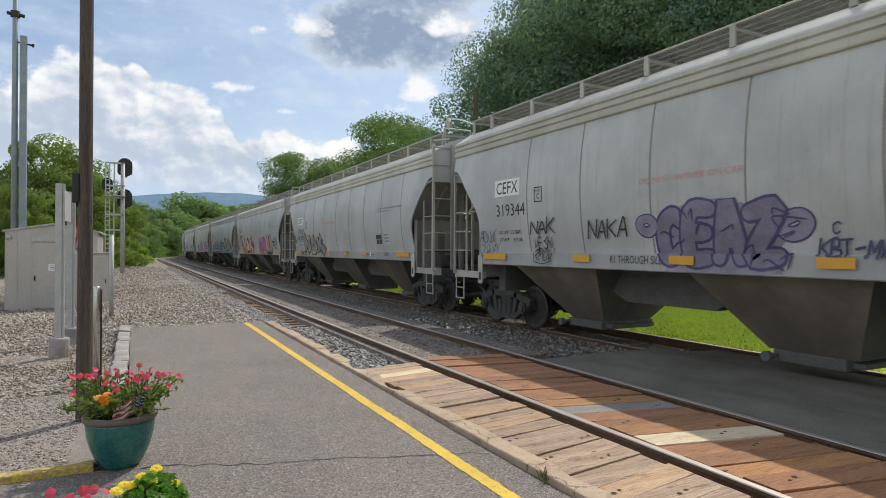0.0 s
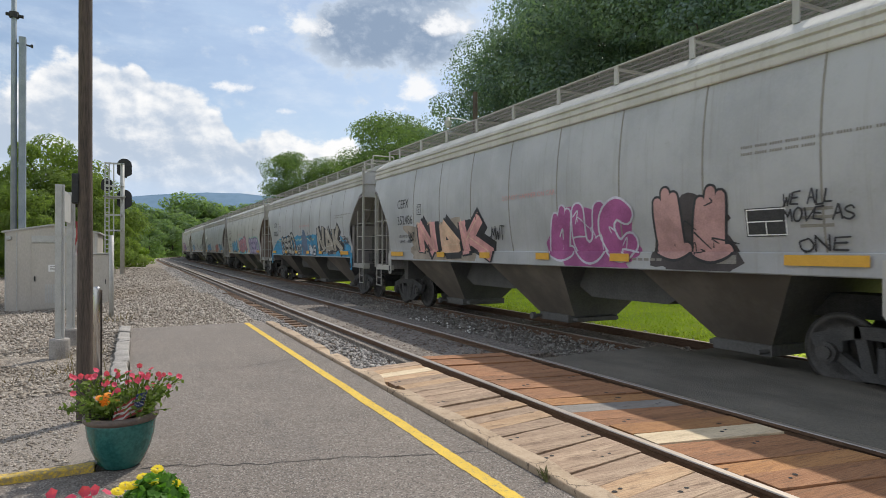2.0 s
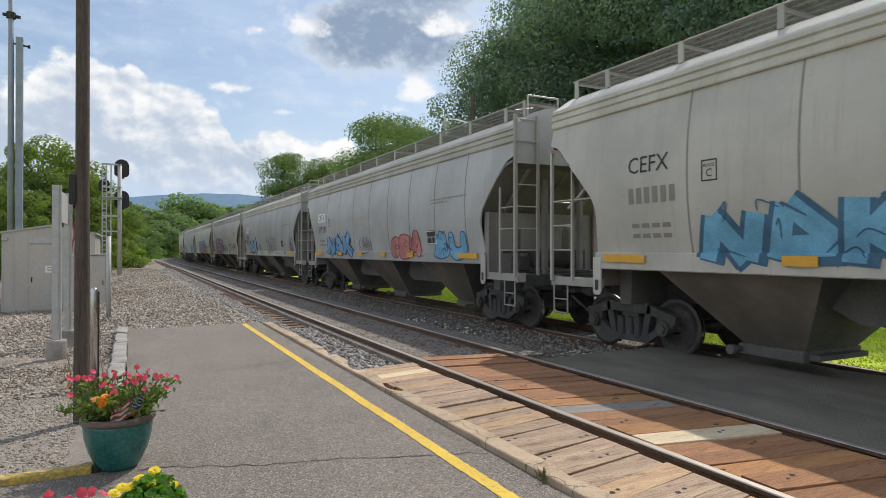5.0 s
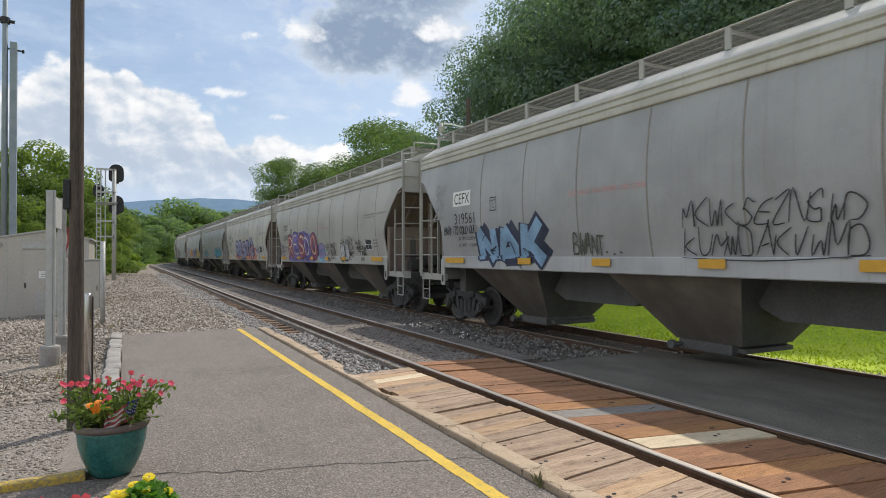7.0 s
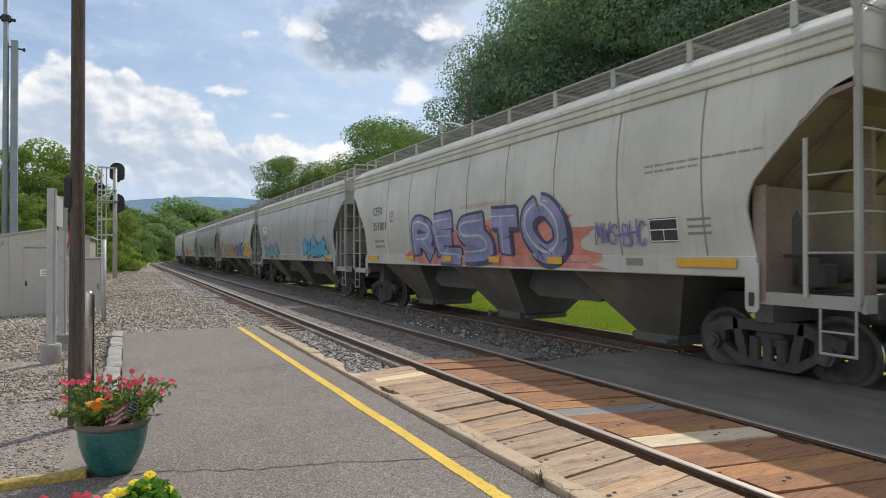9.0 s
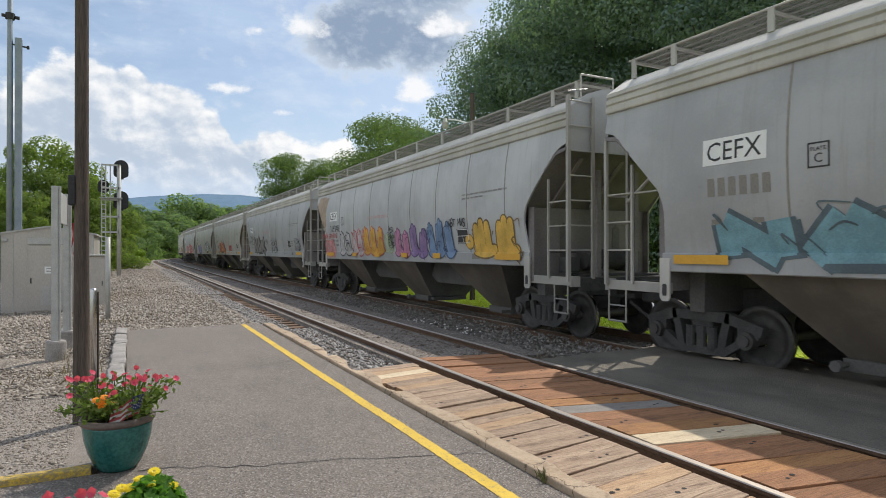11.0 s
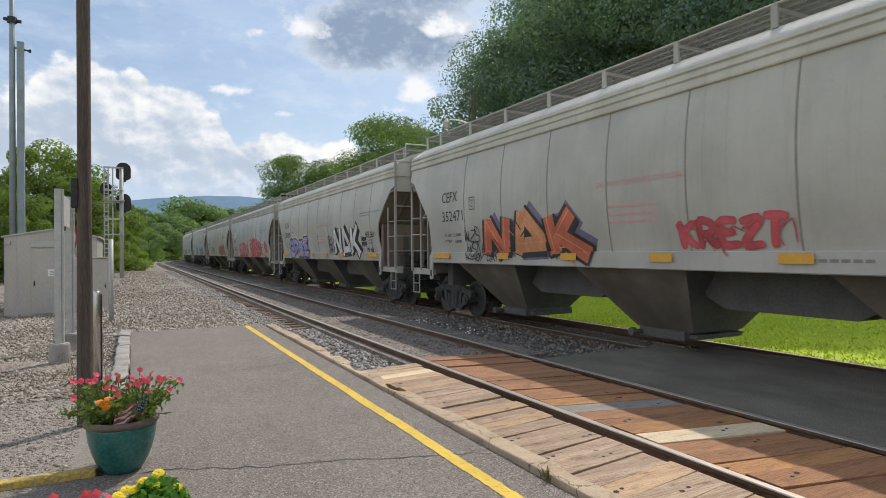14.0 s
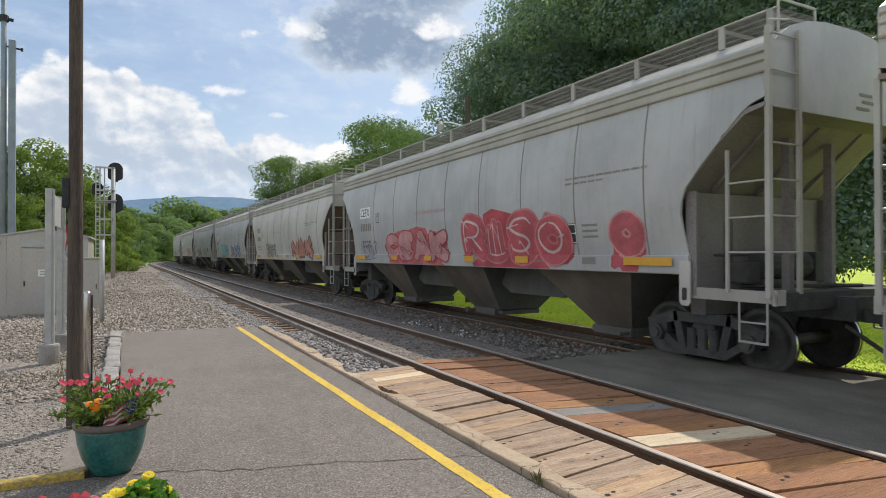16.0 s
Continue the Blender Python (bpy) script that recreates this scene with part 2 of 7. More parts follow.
def from_arrays(name, verts, faces, material, smooth=False):
    """A mesh from arrays of vertices and of equal-sided faces."""
    me = bpy.data.meshes.new(name)
    n, sides = faces.shape
    me.vertices.add(len(verts))
    me.vertices.foreach_set("co", np.ascontiguousarray(verts, dtype=np.float32).ravel())
    me.loops.add(n * sides)
    me.loops.foreach_set("vertex_index", faces.astype(np.int32).ravel())
    me.polygons.add(n)
    me.polygons.foreach_set("loop_start", np.arange(0, n * sides, sides, dtype=np.int32))
    me.update(calc_edges=True)
    me.materials.append(material)
    if smooth:
        me.polygons.foreach_set("use_smooth", [True] * n)
    return me


def text_mesh(body, height, material, width=None):
    """Lettering as a flat mesh in the x-y plane, its lower left corner at the origin."""
    cu = bpy.data.curves.new("lettering", "FONT")
    cu.body = body
    cu.resolution_u = 2
    ob = bpy.data.objects.new("lettering", cu)
    scene.collection.objects.link(ob)
    me = bpy.data.meshes.new_from_object(ob.evaluated_get(bpy.context.evaluated_depsgraph_get()))
    bpy.data.objects.remove(ob)
    bpy.data.curves.remove(cu)
    co = np.empty(len(me.vertices) * 3)
    me.vertices.foreach_get("co", co)
    co = co.reshape(-1, 3)
    lo, hi = co.min(0), co.max(0)
    s = height / (hi[1] - lo[1])
    co -= lo
    co[:, 0] *= s if width is None else width / (hi[0] - lo[0])
    co[:, 1] *= s
    co[:, 2] = 0
    me.vertices.foreach_set("co", co.ravel())
    me.materials.clear()
    me.materials.append(material)
    return me


# ---- the two tracks: straight, then bending away to the right ----
BEND, EASE, RADIUS = 98.0, 16.0, 170.0
NEAR_X, FAR_X, FAR_Z = 4.52, 8.85, -0.147
_STEP = 0.25
_heads, _xs, _ys = [0.0], [0.0], [-60.0]
while len(_xs) < 2000:
    s_ = -60 + _STEP * len(_xs)
    k_ = min(max((s_ - BEND) / EASE, 0), 1) / RADIUS
    h_ = _heads[-1] + k_ * _STEP
    _heads.append(h_)
    _xs.append(_xs[-1] + math.sin(h_) * _STEP)
    _ys.append(_ys[-1] + math.cos(h_) * _STEP)


def along(s, off, z=0.0):
    """The place and heading s metres up the line, off metres to its right."""
    u = (s + 60) / _STEP
    i = int(min(max(u, 0), 1998))
    g = u - i
    h = _heads[i] * (1 - g) + _heads[i + 1] * g
    x = _xs[i] * (1 - g) + _xs[i + 1] * g
    y = _ys[i] * (1 - g) + _ys[i + 1] * g
    return Vector((x + off * math.cos(h), y - off * math.sin(h), z)), h


def swept(bm, outline, off, z, s0, s1, step_far=3.0):
    """An outline of (x, z) carried along the line."""
    stops = [s0]
    while stops[-1] < s1:
        stops.append(min(s1, stops[-1] + (12.0 if stops[-1] < BEND - 14 else step_far)))
    rings = []
    for s in stops:
        ring = []
        for u, v in outline:
            p, h = along(s, off + u, z + v)
            ring.append(bm.verts.new(p))
        rings.append(ring)
    n = len(outline)
    for a, b in zip(rings, rings[1:]):
        for i in range(n):
            j = (i + 1) % n
            bm.faces.new((a[i], a[j], b[j], b[i]))
    bm.faces.new(rings[0])
    bm.faces.new(rings[-1][::-1])
    bmesh.ops.recalc_face_normals(bm, faces=bm.faces[:])
    return bm

# ---- ground, platform and tracks ----
M_GRASS = pbr("grass_ground", (0.34, 0.46, 0.025), (0.50, 0.58, 0.045), 0.35, 0.9, 0, 0.8, 18, 0.03, fine=0.4)
M_BLADE = pbr("grass_blade", (0.46, 0.62, 0.02), (0.70, 0.80, 0.045), 0.8, 0.7, 0, 0, 9)
M_DIRT = pbr("ballast_fines", (0.17, 0.155, 0.14), (0.30, 0.28, 0.255), 1.6, 0.95, 0, 0.9, 34, 0.03, fine=0.6)
M_YARD = pbr("gravel_fines", (0.172, 0.147, 0.119), (0.30, 0.264, 0.22), 1.2, 0.95, 0, 0.9, 30, 0.03, fine=0.6)
M_BED = pbr("oily_ballast", (0.125, 0.108, 0.092), (0.25, 0.222, 0.192), 1.4, 0.95, 0, 0.9, 34, 0.03, fine=0.6)
M_CONC = pbr("old_concrete", (0.20, 0.185, 0.17), (0.38, 0.355, 0.325), 3, 0.9, 0, 0.4, 60, 0.006)
M_RAIL = pbr("rail_side", (0.10, 0.060, 0.038), (0.20, 0.125, 0.08), 3, 0.85, 0.2, 0.3, 60, 0.004, stretch=(1, 0.3, 1))
M_HEAD = pbr("rail_head", (0.38, 0.33, 0.28), (0.52, 0.46, 0.40), 3, 0.38, 0.6, 0.05, 60, 0.002, stretch=(1, 0.05, 1))
M_TIE = pbr("tie_wood", (0.085, 0.052, 0.032), (0.19, 0.115, 0.068), 3, 0.9, 0, 0.5, 30, 0.01, stretch=(0.4, 4, 4), rand=0.3)


def asphalt_material():
    m = pbr("asphalt", (0.148, 0.124, 0.105), (0.238, 0.201, 0.171), 0.9, 0.92, 0, 0.7, 240, 0.006, fine=0.6)
    k, p, col = tuned(m)
    vec = k.n("ShaderNodeTexCoord").outputs["Object"]
    vor = k.n("ShaderNodeTexVoronoi")
    vor.inputs["Scale"].default_value = 120
    k.put(vor.inputs["Vector"], vec)
    sep = k.n("ShaderNodeSeparateColor")
    k.put(sep.inputs[0], vor.outputs["Color"])
    chip = k.ramp(sep.outputs[0], 0.74, 0.88)
    col = k.mix(k.math("MULTIPLY", chip, 0.65), col, (0.42, 0.39, 0.35))
    pit = k.ramp(sep.outputs[1], 0.66, 0.82)
    col = k.mix(k.math("MULTIPLY", pit, 0.75), col, (0.055, 0.049, 0.044))
    stain = k.ramp(k.noise(k.scaled(vec, 1, 0.5, 1), 1.3, 6, 0.65), 0.52, 0.72)
    col = k.mix(k.math("MULTIPLY", stain, 0.35), col, (0.105, 0.098, 0.093))
    k.put(p.inputs["Base Color"], col)
    return m


def plank_material(name, c1, c2, dark):
    m = pbr(name, c1, c2, 1.3, 0.85, 0, 0.8, 22, 0.012, stretch=(0.35, 5, 5), rand=0.13)
    k, p, col = tuned(m)
    vec = k.n("ShaderNodeTexCoord").outputs["Object"]
    info = k.n("ShaderNodeObjectInfo").outputs["Random"]
    shift = k.n("ShaderNodeVectorMath")
    shift.operation = "ADD"
    k.put(shift.inputs[0], vec)
    cx = k.n("ShaderNodeCombineXYZ")
    k.put(cx.inputs[0], k.math("MULTIPLY", info, 40.0))
    k.put(shift.inputs[1], cx.outputs[0])
    spot = k.ramp(k.noise(k.scaled(shift.outputs[0], 1.2, 4, 1), 3.0, 7, 0.7), 0.52, 0.70)
    col = k.mix(k.math("MULTIPLY", spot, 0.8), col, dark)
    fibre = k.ramp(k.noise(k.scaled(shift.outputs[0], 1.6, 42, 42), 1.6, 8, 0.75), 0.50, 0.62)
    col = k.mix(k.math("MULTIPLY", fibre, 0.55), col, dark)
    knots = k.n("ShaderNodeTexVoronoi")
    knots.inputs["Scale"].default_value = 3.4
    k.put(knots.inputs["Vector"], k.scaled(shift.outputs[0], 0.8, 1.7, 0.3))
    col = k.mix(k.ramp(knots.outputs["Distance"], 0.13, 0.07), col, tuple(c * 0.35 for c in dark))
    pale = k.ramp(k.noise(shift.outputs[0], 5.0, 6, 0.7), 0.50, 0.78)
    col = k.mix(k.math("MULTIPLY", pale, 0.35), col, tuple(min(1, c * 1.3) for c in c2))
    k.put(p.inputs["Base Color"], col)
    return m


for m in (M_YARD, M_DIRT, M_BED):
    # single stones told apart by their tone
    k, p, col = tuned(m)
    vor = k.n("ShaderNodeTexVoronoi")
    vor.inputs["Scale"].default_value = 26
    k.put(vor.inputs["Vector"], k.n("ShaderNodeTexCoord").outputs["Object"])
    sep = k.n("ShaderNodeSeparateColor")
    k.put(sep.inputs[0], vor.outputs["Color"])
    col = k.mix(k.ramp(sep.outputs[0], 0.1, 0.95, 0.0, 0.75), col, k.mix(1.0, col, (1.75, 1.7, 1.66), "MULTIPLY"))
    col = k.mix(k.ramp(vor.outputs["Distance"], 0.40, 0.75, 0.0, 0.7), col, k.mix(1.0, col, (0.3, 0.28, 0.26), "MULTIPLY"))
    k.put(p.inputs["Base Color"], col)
M_INFILL = pbr("oily_infill", (0.115, 0.102, 0.080), (0.21, 0.187, 0.150), 1.5, 0.9, 0, 0.9, 60, 0.02, stretch=(1.3, 0.7, 1), fine=0.5)
M_ASPH = asphalt_material()
M_APRON = pbr("gritty_apron", (0.20, 0.172, 0.146), (0.37, 0.325, 0.28), 2.0, 0.95, 0, 1.0, 90, 0.015, fine=0.7)
M_PLANK = plank_material("weathered_plank", (0.29, 0.195, 0.13), (0.47, 0.345, 0.24), (0.12, 0.072, 0.045))
M_PLANK_RED = plank_material("rusty_plank", (0.25, 0.11, 0.048), (0.39, 0.195, 0.095), (0.11, 0.06, 0.035))
M_PLANK_NEW = plank_material("pale_plank", (0.54, 0.43, 0.28), (0.66, 0.54, 0.37), (0.40, 0.30, 0.2))
M_PLANK_ORANGE = plank_material("orange_plank", (0.34, 0.155, 0.055), (0.46, 0.235, 0.095), (0.16, 0.08, 0.04))
M_PLANK_TAN = plank_material("tan_plank", (0.40, 0.25, 0.14), (0.52, 0.36, 0.22), (0.16, 0.10, 0.06))
M_PLANK_GREY = plank_material("grey_plank", (0.22, 0.20, 0.18), (0.32, 0.295, 0.265), (0.15, 0.12, 0.10))


def kerb_material():
    m = pbr("sandy_concrete", (0.36, 0.265, 0.175), (0.48, 0.37, 0.26), 2.2, 0.92, 0, 0.6, 45, 0.012, rand=0.10, fine=0.4)
    k, p, col = tuned(m)
    vec = k.n("ShaderNodeTexCoord").outputs["Object"]
    grime = k.ramp(k.noise(vec, 7.0, 8, 0.7), 0.52, 0.68)
    col = k.mix(k.math("MULTIPLY", grime, 0.6), col, (0.20, 0.14, 0.09))
    crack = k.n("ShaderNodeTexVoronoi")
    crack.feature = "DISTANCE_TO_EDGE"
    crack.inputs["Scale"].default_value = 2.3
    k.put(crack.inputs["Vector"], k.mix(0.16, vec, k.noise(vec, 5.0, 6, 0.7, 1)))
    col = k.mix(k.math("MULTIPLY", k.ramp(crack.outputs["Distance"], 0.012, 0.003), 0.8), col, (0.09, 0.065, 0.045))
    k.put(p.inputs["Base Color"], col)
    return m


M_TIMBER = kerb_material()


def yellow_material(lo=0.56, hi=0.70):
    m = pbr("road_yellow", (0.60, 0.39, 0.035), (0.72, 0.49, 0.06), 3, 0.8, 0, 0.5, 110, 0.004)
    k, p, col = tuned(m)
    vec = k.n("ShaderNodeTexCoord").outputs["Object"]
    worn = k.ramp(k.noise(vec, 48, 8, 0.75), lo, hi)
    col = k.mix(k.math("MULTIPLY", worn, 0.75), col, (0.19, 0.17, 0.14))
    k.put(p.inputs["Base Color"], col)
    return m


M_YELLOW = yellow_material(0.50, 0.66)
M_KERB_YELLOW = yellow_material(0.40, 0.58)


def sheet(bm, x0, x1, y0, y1, z, nx, ny, amp=0.0, freq=0.5):
    """A gently uneven sheet."""
    g = [[bm.verts.new((x0 + (x1 - x0) * i / nx, y0 + (y1 - y0) * j / ny,
                        z + amp * noise.noise(Vector((i * (x1 - x0) / nx * freq, j * (y1 - y0) / ny * freq, z * 9)))))
          for i in range(nx + 1)] for j in range(ny + 1)]
    for j in range(ny):
        for i in range(nx):
            bm.faces.new((g[j][i], g[j][i + 1], g[j + 1][i + 1], g[j + 1][i]))
    return bm


def dip(x, y):
    """How far the gravel falls away from the platform's level towards the hut."""
    def ease(v):
        v = min(max(v, 0), 1)
        return v * v * (3 - 2 * v)
    far = 0.34 * ease((y - 13.4) / 9.0) * ease((0.2 - x) / 2.4) * min(max((60 - y) / 20, 0), 1)
    return max(far, 0.19 * ease((y - 8.0) / 3.0) * ease((-0.25 - x) / 0.8) * min(max((60 - y) / 20, 0), 1))


def build_ground():
    bm = bmesh.new()
    rings = [2, 12, 40, 120, 400, 1200, 3500]
    prev = None
    seg = 48
    for r in rings:
        ring = [bm.verts.new((10 + r * math.cos(2 * math.pi * i / seg), 20 + r * math.sin(2 * math.pi * i / seg), -0.42)) for i in range(seg)]
        if prev:
            for i in range(seg):
                bm.faces.new((prev[i], prev[(i + 1) % seg], ring[(i + 1) % seg], ring[i]))
        else:
            bm.faces.new(ring)
        prev = ring
    solid("ground", bm, M_GRASS, "bright green mown grass beside the railway", "ground", kind="structure")

    bm = bmesh.new()
    sheet(bm, -30, 2.5, 13.2, 130, -0.03, 60, 180, 0.035, 0.6)
    for v in bm.verts:
        v.co.z -= dip(v.co.x, v.co.y)
    solid("gravel_yard", bm, M_YARD, "tan and grey gravel yard beside the track", "gravel", kind="structure", smooth=True)
    bm = bmesh.new()
    sheet(bm, -30, -0.20, 7.4, 13.2, 0.0, 120, 24, 0.06, 0.9)
    for v in bm.verts:
        v.co.z -= dip(v.co.x, v.co.y)
    solid("gravel_strip", bm, M_YARD, "dry gravel with weeds behind the platform", "gravel", kind="structure", smooth=True)

    # ballast shoulders and beds, following the line
    bm = bmesh.new()
    swept(bm, [(-2.6, -0.45), (-2.2, -0.16), (-1.62, -0.10), (-1.36, -0.19), (-0.7, -0.20), (1.55, -0.20), (2.2, -0.30), (2.4, -0.45)], NEAR_X, 0, 7.6, 330)
    solid("ballast_bed", bm, M_DIRT, "grey crushed stone ballast under the empty track", "ballast", kind="structure")
    bm = bmesh.new()
    swept(bm, [(-0.98, -0.30), (-0.92, -0.086), (1.5, -0.106), (2.15, -0.286), (2.3, -0.44)], NEAR_X, 0, 8.15, 330)
    solid("track_bed", bm, M_BED, "dark brown oily ballast between the rails", "ballast", kind="structure")
    bm = bmesh.new()
    swept(bm, [(-2.3, -0.40), (-1.9, -0.16), (1.3, -0.16), (1.7, -0.27), (1.85, -0.45)], FAR_X, FAR_Z, -60, 330)
    solid("ballast_bed", bm, M_BED, "dark oily ballast under the busy track", "ballast", kind="structure")

    bm = bmesh.new()
    swept(bm, [(-2.0, -0.45), (-1.9, -0.12), (1.55, -0.12), (2.2, -0.30), (2.4, -0.45)], NEAR_X, 0, -60, -2.3)
    solid("ballast_bed", bm, M_DIRT, "grey crushed stone ballast behind the crossing", "ballast", kind="structure")

    # platform
    bm = bmesh.new()
    box(bm, -0.04, 2.44, -14, 13.3, -0.5, 0.05)
    solid("platform", bm, M_ASPH, "worn grey asphalt station platform", "platform", kind="structure")
    bm = bmesh.new()
    box(bm, -14, -0.0405, 4.93, 7.4, -0.5, 0.075)
    solid("pavement", bm, M_APRON, "gritty raised asphalt apron behind the platform", "pavement", kind="structure")
    bm = bmesh.new()
    box(bm, -14, -0.0405, -14, 4.826, -0.5, 0.0485)
    solid("pavement", bm, M_ASPH, "worn grey asphalt walkway", "pavement", kind="structure")
    bm = bmesh.new()
    box(bm, -14, -0.235, 4.83, 4.925, -0.4, 0.095, 0.010)
    solid("kerb", bm, M_KERB_YELLOW, "low kerb with chipped yellow paint", "kerb", kind="structure")


def build_platform_edge():
    line = thing("platform_line", "worn yellow safety line on asphalt", "line", kind="structure")
    y = -13.0
    rng = random.Random(4)
    left, right = [], []
    while y < 13.25:
        wob = 0.007 * noise.noise(Vector((0.3, y * 1.1, 0)))
        left.append((2.045 + wob + rng.uniform(-0.005, 0.005), y))
        right.append((2.150 + wob + rng.uniform(-0.005, 0.005), y))
        y += 0.035
    bm = bmesh.new()
    a = [bm.verts.new((x, y, 0.054)) for x, y in left]
    b = [bm.verts.new((x, y, 0.054)) for x, y in right]
    for i in range(len(a) - 1):
        bm.faces.new((a[i], b[i], b[i + 1], a[i + 1]))
    part("stripe", bm, M_YELLOW, line)

    kerb = thing("edge_kerb", "cracked tan concrete edge beam along the platform", "kerb", kind="structure")
    y = -13.0
    for n in (2.5, 2.2, 2.8, 2.5, 2.6, 2.2, 2.9, 2.4, 2.0, 2.45, 2.3):
        bm = bmesh.new()
        y1 = min(y + n, 13.05)
        box(bm, -0.085, 0.085, -(y1 - y) / 2 + 0.006, (y1 - y) / 2 - 0.006, -0.30, 0.095, 0.014)
        bmesh.ops.subdivide_edges(bm, edges=[e for e in bm.edges if abs(e.verts[0].co.y - e.verts[1].co.y) > 1], cuts=22)
        # the inner edge is broken away in places
        for v in bm.verts:
            if v.co.x > 0.04 and v.co.z > 0:
                bite = max(0.0, noise.noise(Vector((5.0, (v.co.y + y) * 1.9, 0.5))) - 0.12)
                v.co.x -= 0.08 * bite
                v.co.z -= 0.10 * bite
        for v in bm.verts:
            v.co += Vector((0.012 * noise.noise(Vector((v.co.x * 9, v.co.y * 1.7 + y, v.co.z * 9))), 0,
                            0.012 * noise.noise(Vector((v.co.x * 7, v.co.y * 2.3 + y, 3.0)))))
        part("beam", bm, M_TIMBER, kerb, m=pose(2.538 + rng.uniform(-0.004, 0.004), (y + y1) / 2, rng.uniform(-0.01, 0.008)))
        y = y1

    side = thing("concrete_kerb", "cracked old concrete kerb beside the platform", "kerb", kind="structure")
    y = 5.85
    for n in (0.6, 1.6, 1.1, 1.9, 1.3, 0.85):
        bm = bmesh.new()
        box(bm, -0.095, 0.095, -n / 2 + 0.012, n / 2 - 0.012, -0.25, 0.02, 0.02)
        bmesh.ops.subdivide_edges(bm, edges=[e for e in bm.edges if abs(e.verts[0].co.y - e.verts[1].co.y) > 0.4], cuts=7)
        for v in bm.verts:
            v.co += Vector((0.03 * noise.noise(Vector((v.co.x * 9, v.co.y * 4 + y, 1))), 0, 0.035 * noise.noise(Vector((v.co.x * 6, v.co.y * 4 + y, 7)))))
        part("kerb_stone", bm, M_CONC, side, m=pose(-0.145 + rng.uniform(-0.02, 0.02), y + n / 2, 0.095 + rng.uniform(-0.02, 0.02), rng.uniform(-0.6, 0.6), 0, rng.uniform(-1, 1)))
        y += n

    # cracks that wander across the asphalt
    for y0, x0, x1, ph, lean in ((4.75, 0.05, 2.4, 1.0, -0.33), (8.2, 0.9, 2.35, 5.0, 0.30)):
        bm = bmesh.new()
        n = 70
        up, dn = [], []
        for i in range(n + 1):
            x = x0 + (x1 - x0) * i / n
            y = y0 + lean * (x - x0) + 0.06 * noise.noise(Vector((x * 1.8, ph, 0))) + 0.045 * noise.noise(Vector((x * 9, ph, 2)))
            w = 0.004 + 0.007 * abs(noise.noise(Vector((x * 6, ph, 4))))
            up.append(bm.verts.new((x, y + w, 0.0535)))
            dn.append(bm.verts.new((x, y - w, 0.0535)))
        for i in range(n):
            bm.faces.new((dn[i], dn[i + 1], up[i + 1], up[i]))
        solid("asphalt_crack", bm, M_TAR, "dark crack across the asphalt platform", "crack", kind="structure")


M_TAR = pbr("crack_dark", (0.025, 0.023, 0.022), (0.05, 0.047, 0.045), 9, 0.95, 0, 0.3, 90)


def build_track(off, z, label, tie_from, tie_to):
    tr = thing("railway_track", label, "railway track", kind="structure")
    web = [(-0.07, -0.17), (0.07, -0.17), (0.065, -0.155), (0.012, -0.13), (0.010, -0.05), (0.034, -0.036), (0.036, -0.008),
           (-0.036, -0.008), (-0.034, -0.036), (-0.010, -0.05), (-0.012, -0.13), (-0.065, -0.155)]
    head = [(-0.036, -0.0075), (0.036, -0.0075), (0.030, 0.0), (-0.030, 0.0)]
    for g in (-0.7525, 0.7525):
        r = part("rail", swept(bmesh.new(), web, off + g, z, -55, 330), M_RAIL, tr)
        part("rail_head", swept(bmesh.new(), head, off + g, z, -55, 330), M_HEAD, r, "polished running surface")
    bm = bmesh.new()
    box(bm, -1.3, 1.3, -0.115, 0.115, -0.165, 0, 0.012)
    me = meshed("tie", bm, M_TIE)
    s, rng = tie_from, random.Random(int(off * 10))
    n = 0
    while s < tie_to and n < 290:
        p, h = along(s, off + rng.uniform(-0.04, 0.04), z - 0.158 + rng.uniform(-0.012, 0.0))
        part("tie", me, None, tr, m=pose(*p, 0, 0, -math.degrees(h) + rng.uniform(-1, 1)))
        s += 0.51
        n += 1
    return tr


